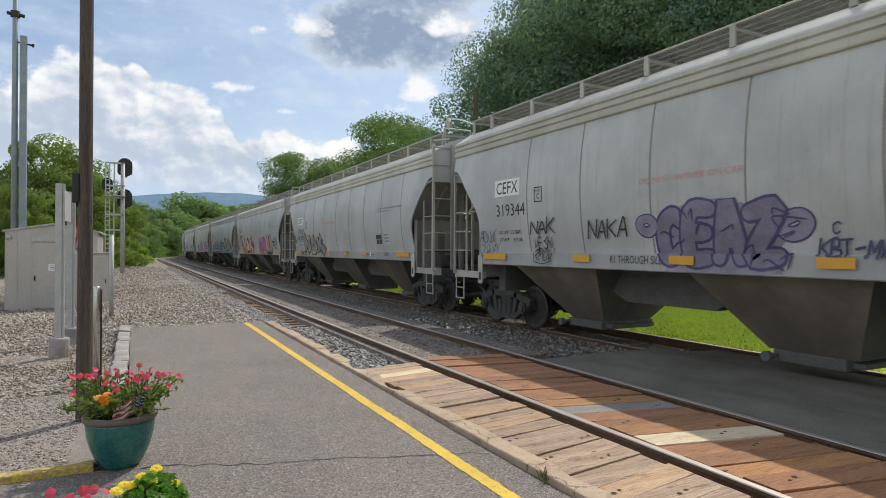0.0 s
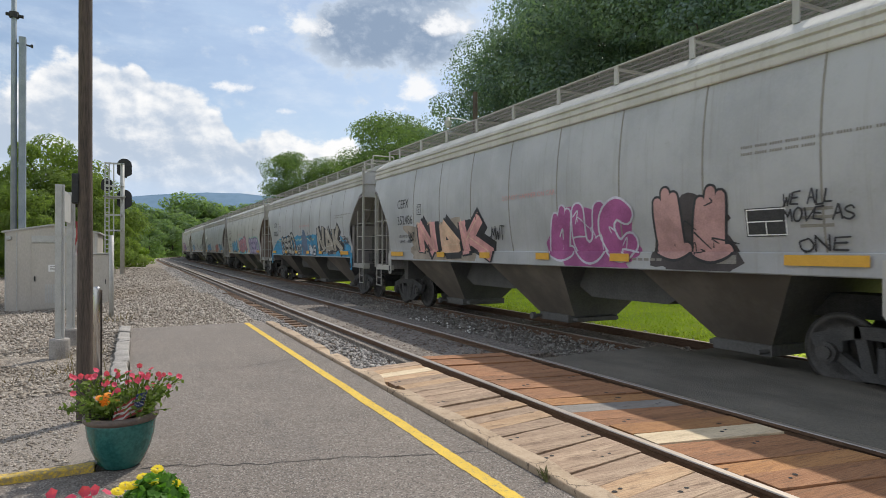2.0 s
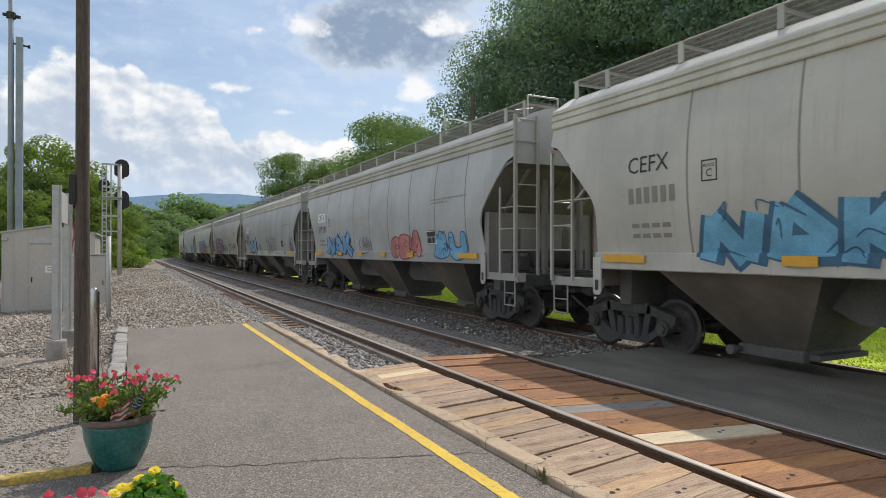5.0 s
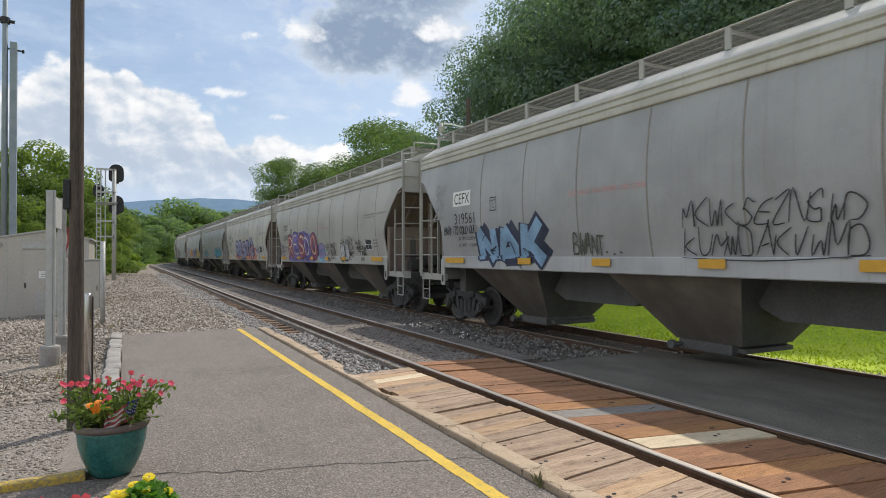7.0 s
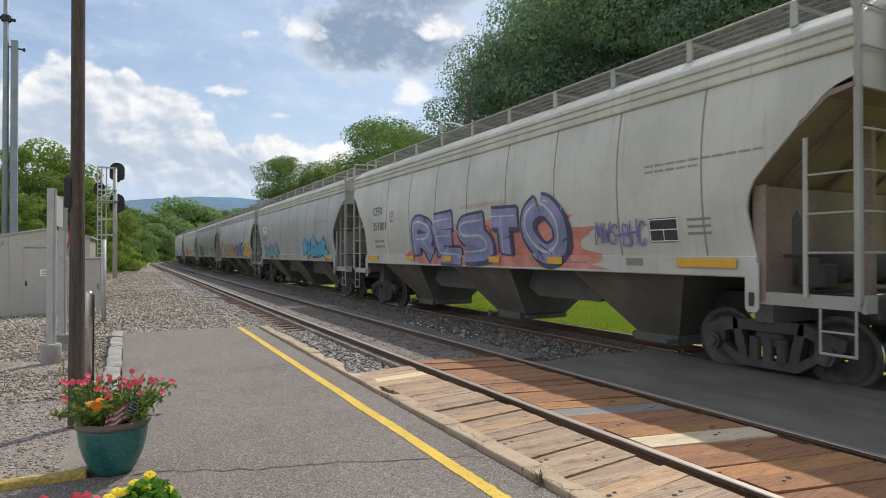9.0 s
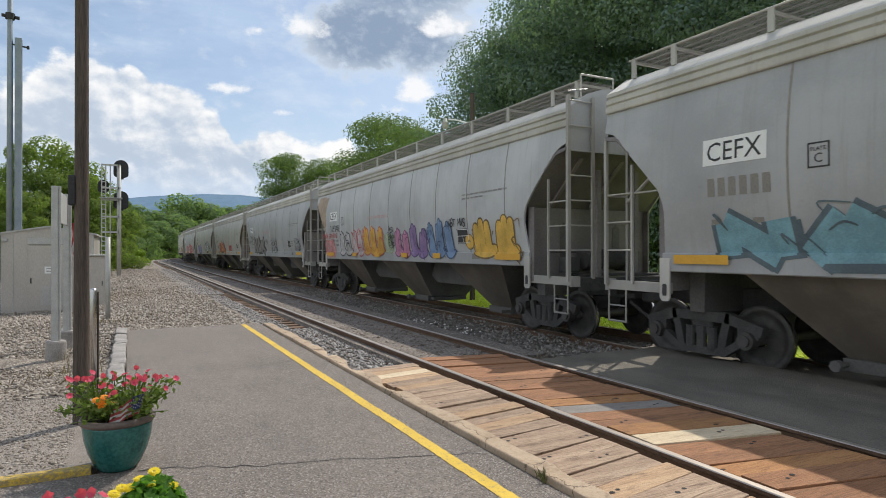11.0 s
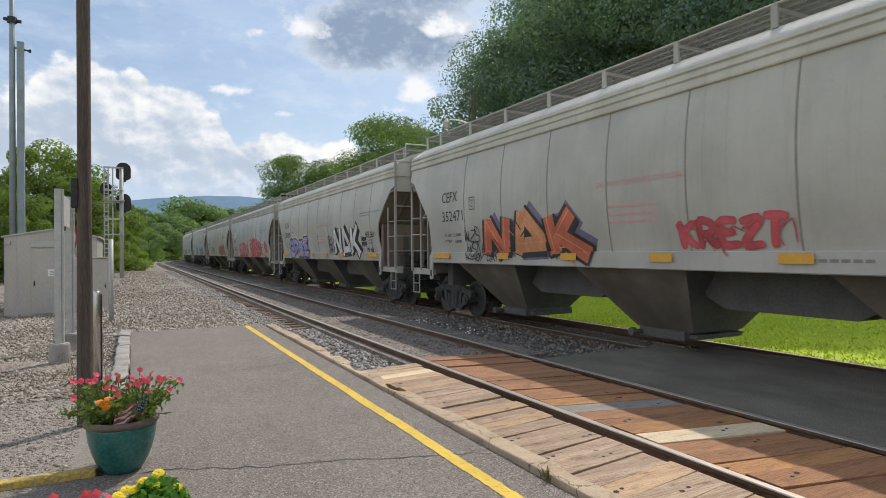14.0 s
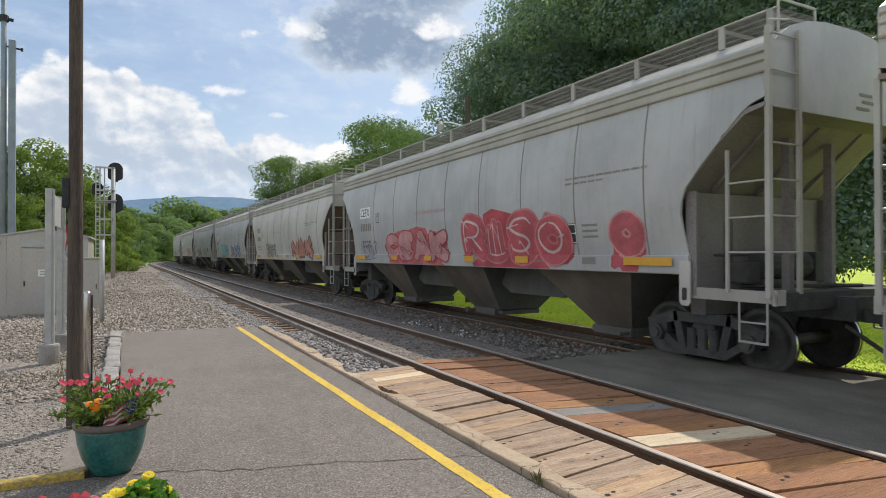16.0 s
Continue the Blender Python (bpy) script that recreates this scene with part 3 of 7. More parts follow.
def build_crossing():
    cr = thing("crossing_deck", "weathered wooden plank crossing over the rails", "crossing", kind="structure")
    rng = random.Random(11)

    def column(x0, x1, y0, y1, z, slope, pitch, mats, pale=(), broken=(), odd={}):
        y, n = y1, 0
        while y > y0:
            w = pitch * rng.uniform(0.86, 1.12)
            bm = bmesh.new()
            half = (x1 - x0) / 2
            e0, e1 = rng.uniform(-0.02, 0.015), rng.uniform(-0.02, 0.015)
            if n in broken:
                e0 += 0.13
            box(bm, -half + e0, half + e1, -w / 2 + rng.uniform(0.002, 0.007), w / 2 - rng.uniform(0.002, 0.007), -0.12, 0.0, 0.004)
            for v in bm.verts:
                v.co.y += slope * v.co.x
                v.co.z += 0.004 * noise.noise(Vector((v.co.x * 3, y * 5, 0)))
            mat = M_PLANK_NEW if n in pale else odd.get(n, mats[rng.randrange(len(mats))])
            plank = part("plank", bm, mat, cr, m=pose((x0 + x1) / 2, y - w / 2, z + rng.uniform(-0.014, 0.006), rng.uniform(-1.0, 1.0), rng.uniform(-0.5, 0.5), rng.uniform(-0.8, 0.8)))
            if y < 7 and rng.random() < 0.45:
                bm = bmesh.new()
                hx, hy = half * rng.choice((-0.62, 0.2, 0.62)), w * rng.uniform(-0.18, 0.18)
                for ox in (0, rng.uniform(0.06, 0.10)):
                    r = rng.uniform(0.012, 0.019)
                    bm.faces.new([bm.verts.new((hx + ox + r * 1.3 * math.cos(a * 0.7), slope * hx + hy + ox * 0.3 + r * math.sin(a * 0.7), 0.003)) for a in range(9)])
                part("bolt_hole", bm, M_TAR, plank)
            y -= w
            n += 1

    # dark sheet added below the planks so that their gaps look shaded
    bm = bmesh.new()
    box(bm, 2.625, 5.40, -2.5, 8.1, -0.40, -0.23)
    part("underlay", bm, M_SHADE_GRIME, cr)
    column(2.63, 3.57, -2.0, 7.85, 0.0, 0.16, 0.235, [M_PLANK] * 5 + [M_PLANK_TAN], pale=(2,), broken=(4, 5, 6))
    column(3.89, 5.17, -2.0, 8.25, -0.03, -0.20, 0.27, [M_PLANK_RED, M_PLANK_ORANGE, M_PLANK_RED, M_PLANK_RED, M_PLANK_RED], pale=(16,), odd={11: M_PLANK_ORANGE, 12: M_PLANK_GREY, 15: M_PLANK_ORANGE})
    bm = sheet(bmesh.new(), 5.36, 8.02, -20, 7.6, -0.055, 12, 90, 0.03, 1.3)
    solid("infill", bm, M_INFILL, "dark oily asphalt infill between the tracks", "pavement", kind="structure", smooth=True)
    bm = sheet(bmesh.new(), 8.19, 9.50, -20, 7.6, -0.185, 8, 90, 0.03, 1.3)
    solid("infill", bm, M_INFILL, "dark oily asphalt infill between the rails", "pavement", kind="structure", smooth=True)


build_ground()
build_platform_edge()
build_track(NEAR_X, 0.0, "empty railway track with rusty brown rails", 8.4, 150)
build_track(FAR_X, FAR_Z, "main railway track under the moving train", 8.4, 150)
build_crossing()

# ---- the covered hopper wagons ----
LENGTH, SPEED, GAP0 = 18.15, 15.335, 14.04
HALF_BODY = 8.42
TRUCK_Y = 6.97
AXLE = 0.82
WHEEL_R = 0.457


BAND = 1.70
LEVELS = [1.46, 1.58, BAND] + [BAND + 2.41 * i / 13 for i in range(1, 14)]


def bow(z):
    """How far the sheet's outer face stands out from the middle of the wagon: full at mid-height, drawn in above and below."""
    return 1.592 + 0.135 * (1 - ((z - 2.90) / 1.20) ** 2) if z > BAND else 1.592


def skin(z):
    """The outermost face at a height, with the flat band along the foot of the sheet."""
    return 1.632 if z <= BAND + 0.003 else bow(z)


def cut_levels(bm, axis, levels):
    """Cuts a flat mesh into strips at the levels."""
    no = Vector((0, 1, 0)) if axis == "y" else Vector((0, 0, 1))
    for z in levels:
        bmesh.ops.bisect_plane(bm, geom=bm.verts[:] + bm.edges[:] + bm.faces[:], plane_co=no * z, plane_no=no)


def bowed_sheet(outline):
    """A sheet with a bowed face, 4 cm thick."""
    bm = bmesh.new()
    bm.faces.new([bm.verts.new((0, y, z)) for y, z in outline])
    cut_levels(bm, "z", LEVELS[1:-1])
    flat = [[tuple(v.co) for v in f.verts] for f in bm.faces]
    rim = [(tuple(e.verts[0].co), tuple(e.verts[1].co)) for e in bm.edges if len(e.link_faces) == 1]
    for v in bm.verts:
        v.co.x = -bow(v.co.z)
    for f in bm.faces:
        f.normal_update()
        if f.normal.x > 0:
            f.normal_flip()
        f.smooth = True
    for pts in flat:
        f = bm.faces.new([bm.verts.new((0.04 - bow(z), y, z)) for _, y, z in pts])
        f.normal_update()
        if f.normal.x < 0:
            f.normal_flip()
    for (_, y0, z0), (_, y1, z1) in rim:
        bm.faces.new([bm.verts.new(c) for c in ((-bow(z0), y0, z0), (-bow(z1), y1, z1), (0.04 - bow(z1), y1, z1), (0.04 - bow(z0), y0, z0))])
    bmesh.ops.remove_doubles(bm, verts=bm.verts[:], dist=0.0005)
    for e in bm.edges:
        e.smooth = len(e.link_faces) == 2 and all(f.smooth for f in e.link_faces)
    return bm


def car_meshes():
    """The meshes that every wagon shares, by part."""
    P = {}
    half = [(7.22, 1.46), (7.14, 2.0), (7.11, 2.30), (7.14, 2.48), (7.22, 2.66), (7.49, 2.95), (7.80, 3.26), (7.82, 3.32), (7.88, 3.35), (7.96, 3.43),
            (8.08, 3.56), (8.22, 3.66), (8.34, 3.70), (HALF_BODY, 3.72), (HALF_BODY, 4.11)]
    outline = half + [(-y, z) for y, z in half[::-1]]
    P["side_sheet"] = bowed_sheet(outline)
    # eave band with pressed ribs, and the arched roof
    prof = [(-1.56, 4.040), (-1.64, 4.050), (-1.652, 4.07), (-1.652, 4.150), (-1.612, 4.165), (-1.608, 4.185), (-1.645, 4.205), (-1.642, 4.270), (-1.602, 4.285), (-1.598, 4.305),
            (-1.635, 4.325), (-1.63, 4.385), (-1.60, 4.40), (-1.36, 4.565), (-1.16, 4.685), (-0.8, 4.81), (-0.4, 4.88), (0, 4.89)]
    prof = prof + [(-x, z) for x, z in prof[-2::-1]]
    bm = bmesh.new()
    prism(bm, prof, "y", -HALF_BODY, HALF_BODY)
    P["roof"] = bm
    bm = bmesh.new()
    box(bm, -0.36, 0.36, -7.9, 7.9, 4.84, 4.95, 0.03)
    for i in range(9):
        y = -7.2 + i * 1.8
        box(bm, -0.38, 0.38, y - 0.03, y + 0.03, 4.84, 4.97)
    P["hatch_cover"] = bm
    end = [(-1.6, 3.6), (-1.6, 4.05), (-1.62, 4.3), (-1.59, 4.40), (-1.16, 4.70), (-0.8, 4.82), (-0.4, 4.87), (0.4, 4.87), (0.8, 4.82), (1.16, 4.70), (1.59, 4.40), (1.62, 4.3), (1.6, 4.05), (1.6, 3.6)]
    P["end_sheet"] = prism(bmesh.new(), end, "y", -HALF_BODY - 0.025, -HALF_BODY - 0.003)
    bm = bmesh.new()
    box(bm, -0.16, 0.16, -0.002, 0.002, -0.022, 0.022)
    P["end_stencil"] = bm
    # sloping end floor, from under the end sheet down to the outer bay
    bm = bmesh.new()
    prism(bm, [(-HALF_BODY, 3.60), (-HALF_BODY, 3.66), (-8.10, 3.61), (-5.69, 1.50), (-5.69, 1.43), (-8.14, 3.54)], "x", -1, 1)
    cut_levels(bm, "z", LEVELS)
    for v in bm.verts:
        v.co.x *= bow(v.co.z) - 0.012
    P["slope_sheet"] = bm
    bm = bmesh.new()
    prism(bm, [(-8.16, 3.52), (-8.06, 3.52), (-7.17, 2.73), (-7.17, 2.62)], "x", -0.04, 0.04)
    P["end_brace"] = bm
    bm = bmesh.new()
    box(bm, -0.05, 0.05, -8.02, -7.9, 1.2, 3.35)
    P["end_post"] = bm
    # upright web that closes the end under the slope; a dark panel each side of its middle paints a slot's shade
    bm = bmesh.new()
    box(bm, -1.585, 1.585, -7.16, -7.12, 1.12, 2.62)
    box(bm, -1.585, -1.545, -7.30, -7.16, 1.12, 2.62)
    box(bm, 1.545, 1.585, -7.30, -7.16, 1.12, 2.62)
    P["end_web"] = bm
    bm = bmesh.new()
    prism(bm, [(-0.10, 1.30), (0.10, 1.30), (0.10, 2.20), (0.0, 2.32), (-0.10, 2.20)], "y", -7.172, -7.162)
    P["web_slot"] = bm
    bm = bmesh.new()
    tube(bm, (-1.60, 7.20, 2.66), (-1.60, 8.44, 2.66), 0.016, seg=6)
    P["handrail"] = bm
    bm = bmesh.new()
    tube(bm, (-1.56, 8.02, 2.52), (-1.52, 7.42, 2.98), 0.028, seg=7)
    P["cross_brace"] = bm
    # the bays under the floor
    bm = bmesh.new()
    top = [(-1.52, -1.28), (1.52, -1.28), (1.52, 1.36), (-1.52, 1.36)]
    low = [(-0.60, -0.62), (0.60, -0.62), (0.60, 0.62), (-0.60, 0.62)]
    rings = [[bm.verts.new((x, y, z)) for x, y in ring] for ring, z in ((top, 1.47), (low, 0.34))]
    for a, b in zip(rings, rings[1:]):
        for i in range(4):
            bm.faces.new((a[i], a[(i + 1) % 4], b[(i + 1) % 4], b[i]))
    bm.faces.new(rings[1])
    bm.faces.new(rings[0][::-1])
    bmesh.ops.recalc_face_normals(bm, faces=bm.faces[:])
    P["hopper_bay"] = bm
    bm = bmesh.new()
    end_low = [(-0.60, -0.48), (0.60, -0.48), (0.60, 0.45), (-0.60, 0.45)]
    rings = [[bm.verts.new((x, y, z)) for x, y in ring] for ring, z in ((top, 1.47), (end_low, 0.34))]
    for i in range(4):
        bm.faces.new((rings[0][i], rings[0][(i + 1) % 4], rings[1][(i + 1) % 4], rings[1][i]))
    bm.faces.new(rings[1])
    bm.faces.new(rings[0][::-1])
    bmesh.ops.recalc_face_normals(bm, faces=bm.faces[:])
    P["end_bay"] = bm
    # saddle between bays, its colour darkened for the deep shade of the recess
    bm = bmesh.new()
    prism(bm, [(-1.45, 1.44), (1.45, 1.44), (1.30, 0.98), (0.95, 0.81), (-0.95, 0.81), (-1.30, 0.98)], "x", -0.80, 0.80)
    P["saddle"] = bm
    bm = bmesh.new()
    box(bm, -0.68, 0.68, -0.50, 0.50, 0.19, 0.35, 0.01)
    box(bm, -0.56, 0.56, -0.66, -0.50, 0.23, 0.30)
    tube(bm, (-0.92, 0.45, 0.27), (0.92, 0.45, 0.27), 0.035)
    tube(bm, (-0.94, 0.45, 0.27), (-0.85, 0.45, 0.27), 0.075)
    P["outlet_gate"] = bm
    bm = bmesh.new()
    prism(bm, [(6.82, 1.43), (7.12, 1.43), (7.10, 0.80), (6.84, 0.80)], "x", -1.15, 1.15)
    P["body_bolster"] = bm
    # sills
    bm = bmesh.new()
    prism(bm, [(-1.632, 1.43), (-1.632, BAND - 0.012), (-1.622, BAND), (-1.56, BAND), (-1.56, 1.415), (-1.615, 1.415)], "y", -7.2, 7.2)
    P["side_sill"] = bm
    bm = bmesh.new()
    box(bm, -0.28, 0.28, -8.75, 8.75, 0.82, 1.14)
    P["centre_sill"] = bm
    # end platform with its edge beams, and the bolster plate with a slot
    bm = bmesh.new()
    box(bm, -1.58, -1.40, -8.52, -8.44, 1.06, 1.26, 0.006)
    box(bm, 1.40, 1.58, -8.52, -8.44, 1.06, 1.26, 0.006)
    for x in (-1.58, 1.52):
        box(bm, x, x + 0.06, -8.44, -7.10, 1.08, 1.24, 0.006)
    tube(bm, (-1.61, -8.50, 1.20), (-1.61, -8.50, 1.06), 0.02, seg=6)
    P["end_platform"] = bm
    bm = bmesh.new()
    box(bm, -1.395, 1.395, -8.51, -8.44, 0.98, 1.22, 0.006)
    box(bm, -1.5, 1.5, -8.43, -8.06, 1.19, 1.21)
    P["end_sill"] = bm
    bm = bmesh.new()
    prism(bm, [(-7.12, 1.62), (-6.93, 1.62), (-6.93, 1.02), (-6.97, 0.97), (-7.08, 0.97), (-7.12, 1.02)], "x", -1.648, -1.62)
    P["bolster_plate"] = bm
    bm = bmesh.new()
    prism(bm, [(-7.055, 1.05), (-6.995, 1.05), (-6.985, 1.08), (-6.985, 1.2), (-6.995, 1.23), (-7.055, 1.23), (-7.065, 1.2), (-7.065, 1.08)], "x", -1.655, -1.649)
    P["plate_slot"] = bm
    # ladders: tall at the leading corner, short at the trailing one
    bm = bmesh.new()
    x, y = -1.63, -8.44
    box(bm, x - 0.02, x + 0.05, y - 0.03, y + 0.035, 1.16, 4.62)
    tube(bm, (x + 0.02, y, 4.70), (x + 0.5, y + 0.05, 4.80), 0.016, seg=6)
    P["ladder_tall"] = bm
    bm = bmesh.new()
    box(bm, x + 0.52, x + 0.58, y - 0.08, y - 0.03, 1.2, 4.62)
    P["end_stile"] = bm
    bm = bmesh.new()
    box(bm, x - 0.01, x + 0.03, y + 0.58, y + 0.62, 1.2, 3.12)
    P["side_stile"] = bm
    P["end_rung"] = tube(bmesh.new(), (x + 0.02, y - 0.05, 0), (x + 0.57, y - 0.05, 0), 0.015, seg=6)
    P["side_rung"] = tube(bmesh.new(), (x + 0.01, y, 0), (x + 0.01, y + 0.60, 0), 0.015, seg=6)
    bm = bmesh.new()
    y = 8.44
    box(bm, x - 0.02, x + 0.03, y - 0.03, y + 0.03, 1.16, 3.62)
    P["ladder_short"] = bm
    bm = bmesh.new()
    tube(bm, (-1.60, -0.2, 1.08), (-1.60, -0.2, 0.55), 0.016, seg=6)
    tube(bm, (-1.60, 0.2, 1.08), (-1.60, 0.2, 0.55), 0.016, seg=6)
    tube(bm, (-1.60, -0.2, 0.56), (-1.60, 0.2, 0.56), 0.018, seg=6)
    tube(bm, (-1.60, -0.2, 0.82), (-1.60, 0.2, 0.82), 0.014, seg=6)
    P["stirrup_step"] = bm
    # brake gear on the trailing platform
    bm = bmesh.new()
    tube(bm, (-0.55, 7.55, 1.55), (0.45, 7.55, 1.55), 0.21, seg=14)
    box(bm, 0.5, 0.85, 7.35, 7.75, 1.3, 1.75, 0.02)
    box(bm, -1.0, -0.72, 7.35, 7.7, 1.3, 1.6, 0.02)
    tube(bm, (-0.9, 7.5, 1.25), (0.9, 8.2, 1.25), 0.03, seg=6)
    tube(bm, (-1.2, 7.3, 1.7), (1.2, 7.3, 1.7), 0.02, seg=6)
    P["brake_gear"] = bm
    bm = bmesh.new()
    m0 = Matrix.Translation((0.75, 8.52, 2.35)) @ Matrix.Rotation(math.pi / 2, 4, "X")
    prev = None
    for i in range(20):
        a, b = 2 * math.pi * i / 20, 2 * math.pi * (i + 1) / 20
        tube(bm, m0 @ Vector((0.28 * math.cos(a), 0.28 * math.sin(a), 0)), m0 @ Vector((0.28 * math.cos(b), 0.28 * math.sin(b), 0)), 0.014, seg=5)
    for i in range(4):
        a = math.pi * i / 2 + 0.4
        tube(bm, m0 @ Vector((0, 0, 0)), m0 @ Vector((0.28 * math.cos(a), 0.28 * math.sin(a), 0)), 0.010, seg=5)
    P["brake_wheel"] = bm
    # coupler
    bm = bmesh.new()
    box(bm, -0.09, 0.09, -9.02, -8.70, 0.80, 1.0, 0.02)
    box(bm, -0.16, 0.12, -9.12, -8.95, 0.76, 1.06, 0.03)
    tube(bm, (-0.25, -8.6, 0.75), (-0.12, -9.05, 0.42), 0.03, seg=7)
    P["coupler"] = bm
    # running board: bars of a grating with edge angles
    bm = bmesh.new()
    for x in (-1.19, -1.0, -0.8, -0.6, -0.4):
        box(bm, x - 0.005, x + 0.005, -8.3, 8.3, 4.960, 4.985)
    P["running_board"] = bm
    bm = bmesh.new()
    n = 470
    for i in range(n):
        y = -8.3 + 16.6 * i / (n - 1)
        v = [bm.verts.new(c) for c in ((-1.19, y - 0.010, 4.975), (-0.40, y - 0.010, 4.975), (-0.40, y + 0.010, 4.975), (-1.19, y + 0.010, 4.975))]
        bm.faces.new(v)
    P["grating"] = bm
    bm = bmesh.new()
    box(bm, -1.235, -1.20, -0.045, 0.045, 4.66, 4.99)
    box(bm, -1.2, -0.40, -0.02, 0.02, 4.91, 4.95)
    P["bracket"] = bm
    bm = bmesh.new()
    tube(bm, (-1.21, -8.32, 4.985), (-1.21, 8.32, 4.985), 0.018, seg=6)
    P["edge_rail"] = bm
    bm = bmesh.new()
    for (a, b) in (((-1.2, -8.3, 4.66), (-1.2, -8.3, 5.1)), ((-1.2, -8.3, 5.1), (-0.4, -8.3, 5.1)), ((-0.4, -8.3, 5.1), (-0.4, -8.3, 4.8))):
        tube(bm, a, b, 0.02, seg=6)
    P["grab_iron"] = bm
    # seams
    bm = bmesh.new()
    prism(bm, [(-0.013, BAND), (0.013, BAND), (0.013, 4.06), (-0.013, 4.06)], "x", 0, 0.03)
    cut_levels(bm, "z", LEVELS[3:-1])
    for v in bm.verts:
        v.co.x += -bow(max(v.co.z, BAND + 0.001)) - 0.006
    P["seam"] = bm
    # trucks
    bm = bmesh.new()
    def member(pts, w, x0, x1):
        for (a0, b0), (a1, b1) in zip(pts, pts[1:]):
            d = Vector((a1 - a0, b1 - b0)).normalized()
            n = Vector((-d.y, d.x)) * w / 2
            e = d * w * 0.25
            prism(bm, [(a0 + n.x - e.x, b0 + n.y - e.y), (a1 + n.x + e.x, b1 + n.y + e.y), (a1 - n.x + e.x, b1 - n.y + e.y), (a0 - n.x - e.x, b0 - n.y - e.y)], "x", x0, x1)
    member([(-1.0, 0.60), (-0.48, 0.74), (0.48, 0.74), (1.0, 0.60)], 0.15, -1.10, -0.98)
    member([(-0.78, 0.46), (-0.40, 0.22), (0.40, 0.22), (0.78, 0.46)], 0.11, -1.09, -0.97)
    member([(-0.46, 0.70), (-0.36, 0.26)], 0.13, -1.085, -0.975)
    member([(0.46, 0.70), (0.36, 0.26)], 0.13, -1.085, -0.975)
    for s in (-1, 1):
        box(bm, -1.105, -0.975, s * AXLE - 0.17, s * AXLE + 0.17, 0.47, 0.66, 0.02)
    for i in range(3):
        tube(bm, (-1.05, -0.2 + 0.2 * i, 0.24), (-1.05, -0.2 + 0.2 * i, 0.58), 0.075, seg=10)
    P["side_frame"] = bm
    bm = bmesh.new()
    tube(bm, (-1.02, 0, 0.457), (-1.17, 0, 0.457), 0.13, seg=16)
    tube(bm, (-1.17, 0, 0.457), (-1.20, 0, 0.457), 0.08, seg=12)
    P["bearing_cap"] = bm
    bm = bmesh.new()
    box(bm, -1.05, 1.05, -0.2, 0.2, 0.45, 0.74, 0.03)
    P["bolster"] = bm
    prof = [(0.11, -0.09), (0.15, -0.09), (0.30, -0.035), (0.39, -0.055), (0.40, -0.07), (WHEEL_R, -0.07)]
    back = [(WHEEL_R, 0.035), (WHEEL_R + 0.028, 0.045), (WHEEL_R + 0.028, 0.065), (0.40, 0.065), (0.38, 0.03), (0.30, 0.02), (0.11, 0.07)]
    bm = bmesh.new()
    for s in (-1, 1):
        b2 = bmesh.new()
        lathe(b2, prof, 32)
        lathe(b2, back, 32)
        bmesh.ops.transform(b2, matrix=Matrix.Translation((s * 0.7525, 0, 0)) @ Matrix.Rotation(s * math.pi / 2 if s < 0 else math.pi / 2, 4, "Y"), verts=b2.verts[:])
        if s > 0:
            bmesh.ops.scale(b2, vec=(-1, 1, 1), space=Matrix.Translation((-s * 0.7525, 0, 0)), verts=b2.verts[:])
        me = bpy.data.meshes.new("tmp")
        b2.to_mesh(me)
        b2.free()
        bm.from_mesh(me)
        bpy.data.meshes.remove(me)
    tube(bm, (-1.0, 0, 0), (1.0, 0, 0), 0.085, seg=12)
    bmesh.ops.recalc_face_normals(bm, faces=bm.faces[:])
    P["wheelset"] = bm
    bm = bmesh.new()
    lathe(bm, [(WHEEL_R + 0.001, -0.07), (WHEEL_R + 0.001, 0.035)], 32)
    bmesh.ops.transform(bm, matrix=Matrix.Rotation(math.pi / 2, 4, "Y"), verts=bm.verts[:])
    P["tread"] = bm
    # end-facing slopes of the bays take a darker colour in place of their shade
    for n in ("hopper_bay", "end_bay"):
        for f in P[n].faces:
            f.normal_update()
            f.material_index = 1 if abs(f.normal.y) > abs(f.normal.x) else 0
    return P


CAR_MATS = {"side_sheet": M_PAINT, "body_bolster": M_SHADE_GRIME, "end_post": M_SLOPE, "end_web": M_SLOPE, "web_slot": M_SHADE_GRIME, "end_stencil": M_SEAM, "end_sill": M_TRUCK, "handrail": M_LADDER, "cross_brace": M_LADDER, "end_stile": M_LADDER, "side_stile": M_LADDER, "end_rung": M_LADDER, "side_rung": M_LADDER, "roof": M_ROOFP, "hatch_cover": M_ROOFP, "end_sheet": M_PAINT, "slope_sheet": M_SLOPE,
            "end_brace": M_SLOPE, "hopper_bay": (M_HOPPER, M_SHADE_GRIME), "end_bay": (M_HOPPER, M_SHADE_GRIME), "saddle": M_SHADE_GRIME, "outlet_gate": M_SHADE_GRIME, "side_sill": M_PAINT, "centre_sill": M_TRUCK, "end_platform": M_LADDER,
            "bolster_plate": M_ROOFP, "plate_slot": M_BLACK, "ladder_tall": M_LADDER, "ladder_short": M_LADDER, "stirrup_step": M_LADDER, "brake_gear": M_TRUCK,
            "brake_wheel": M_HOPPER, "coupler": M_TRUCK, "running_board": M_GRATE, "grating": M_GRATE, "bracket": M_LADDER, "edge_rail": M_LADDER,
            "grab_iron": M_LADDER, "seam": M_SEAM, "side_frame": M_TRUCK, "bearing_cap": M_WHEEL, "bolster": M_TRUCK, "wheelset": M_WHEEL, "tread": M_TREAD}
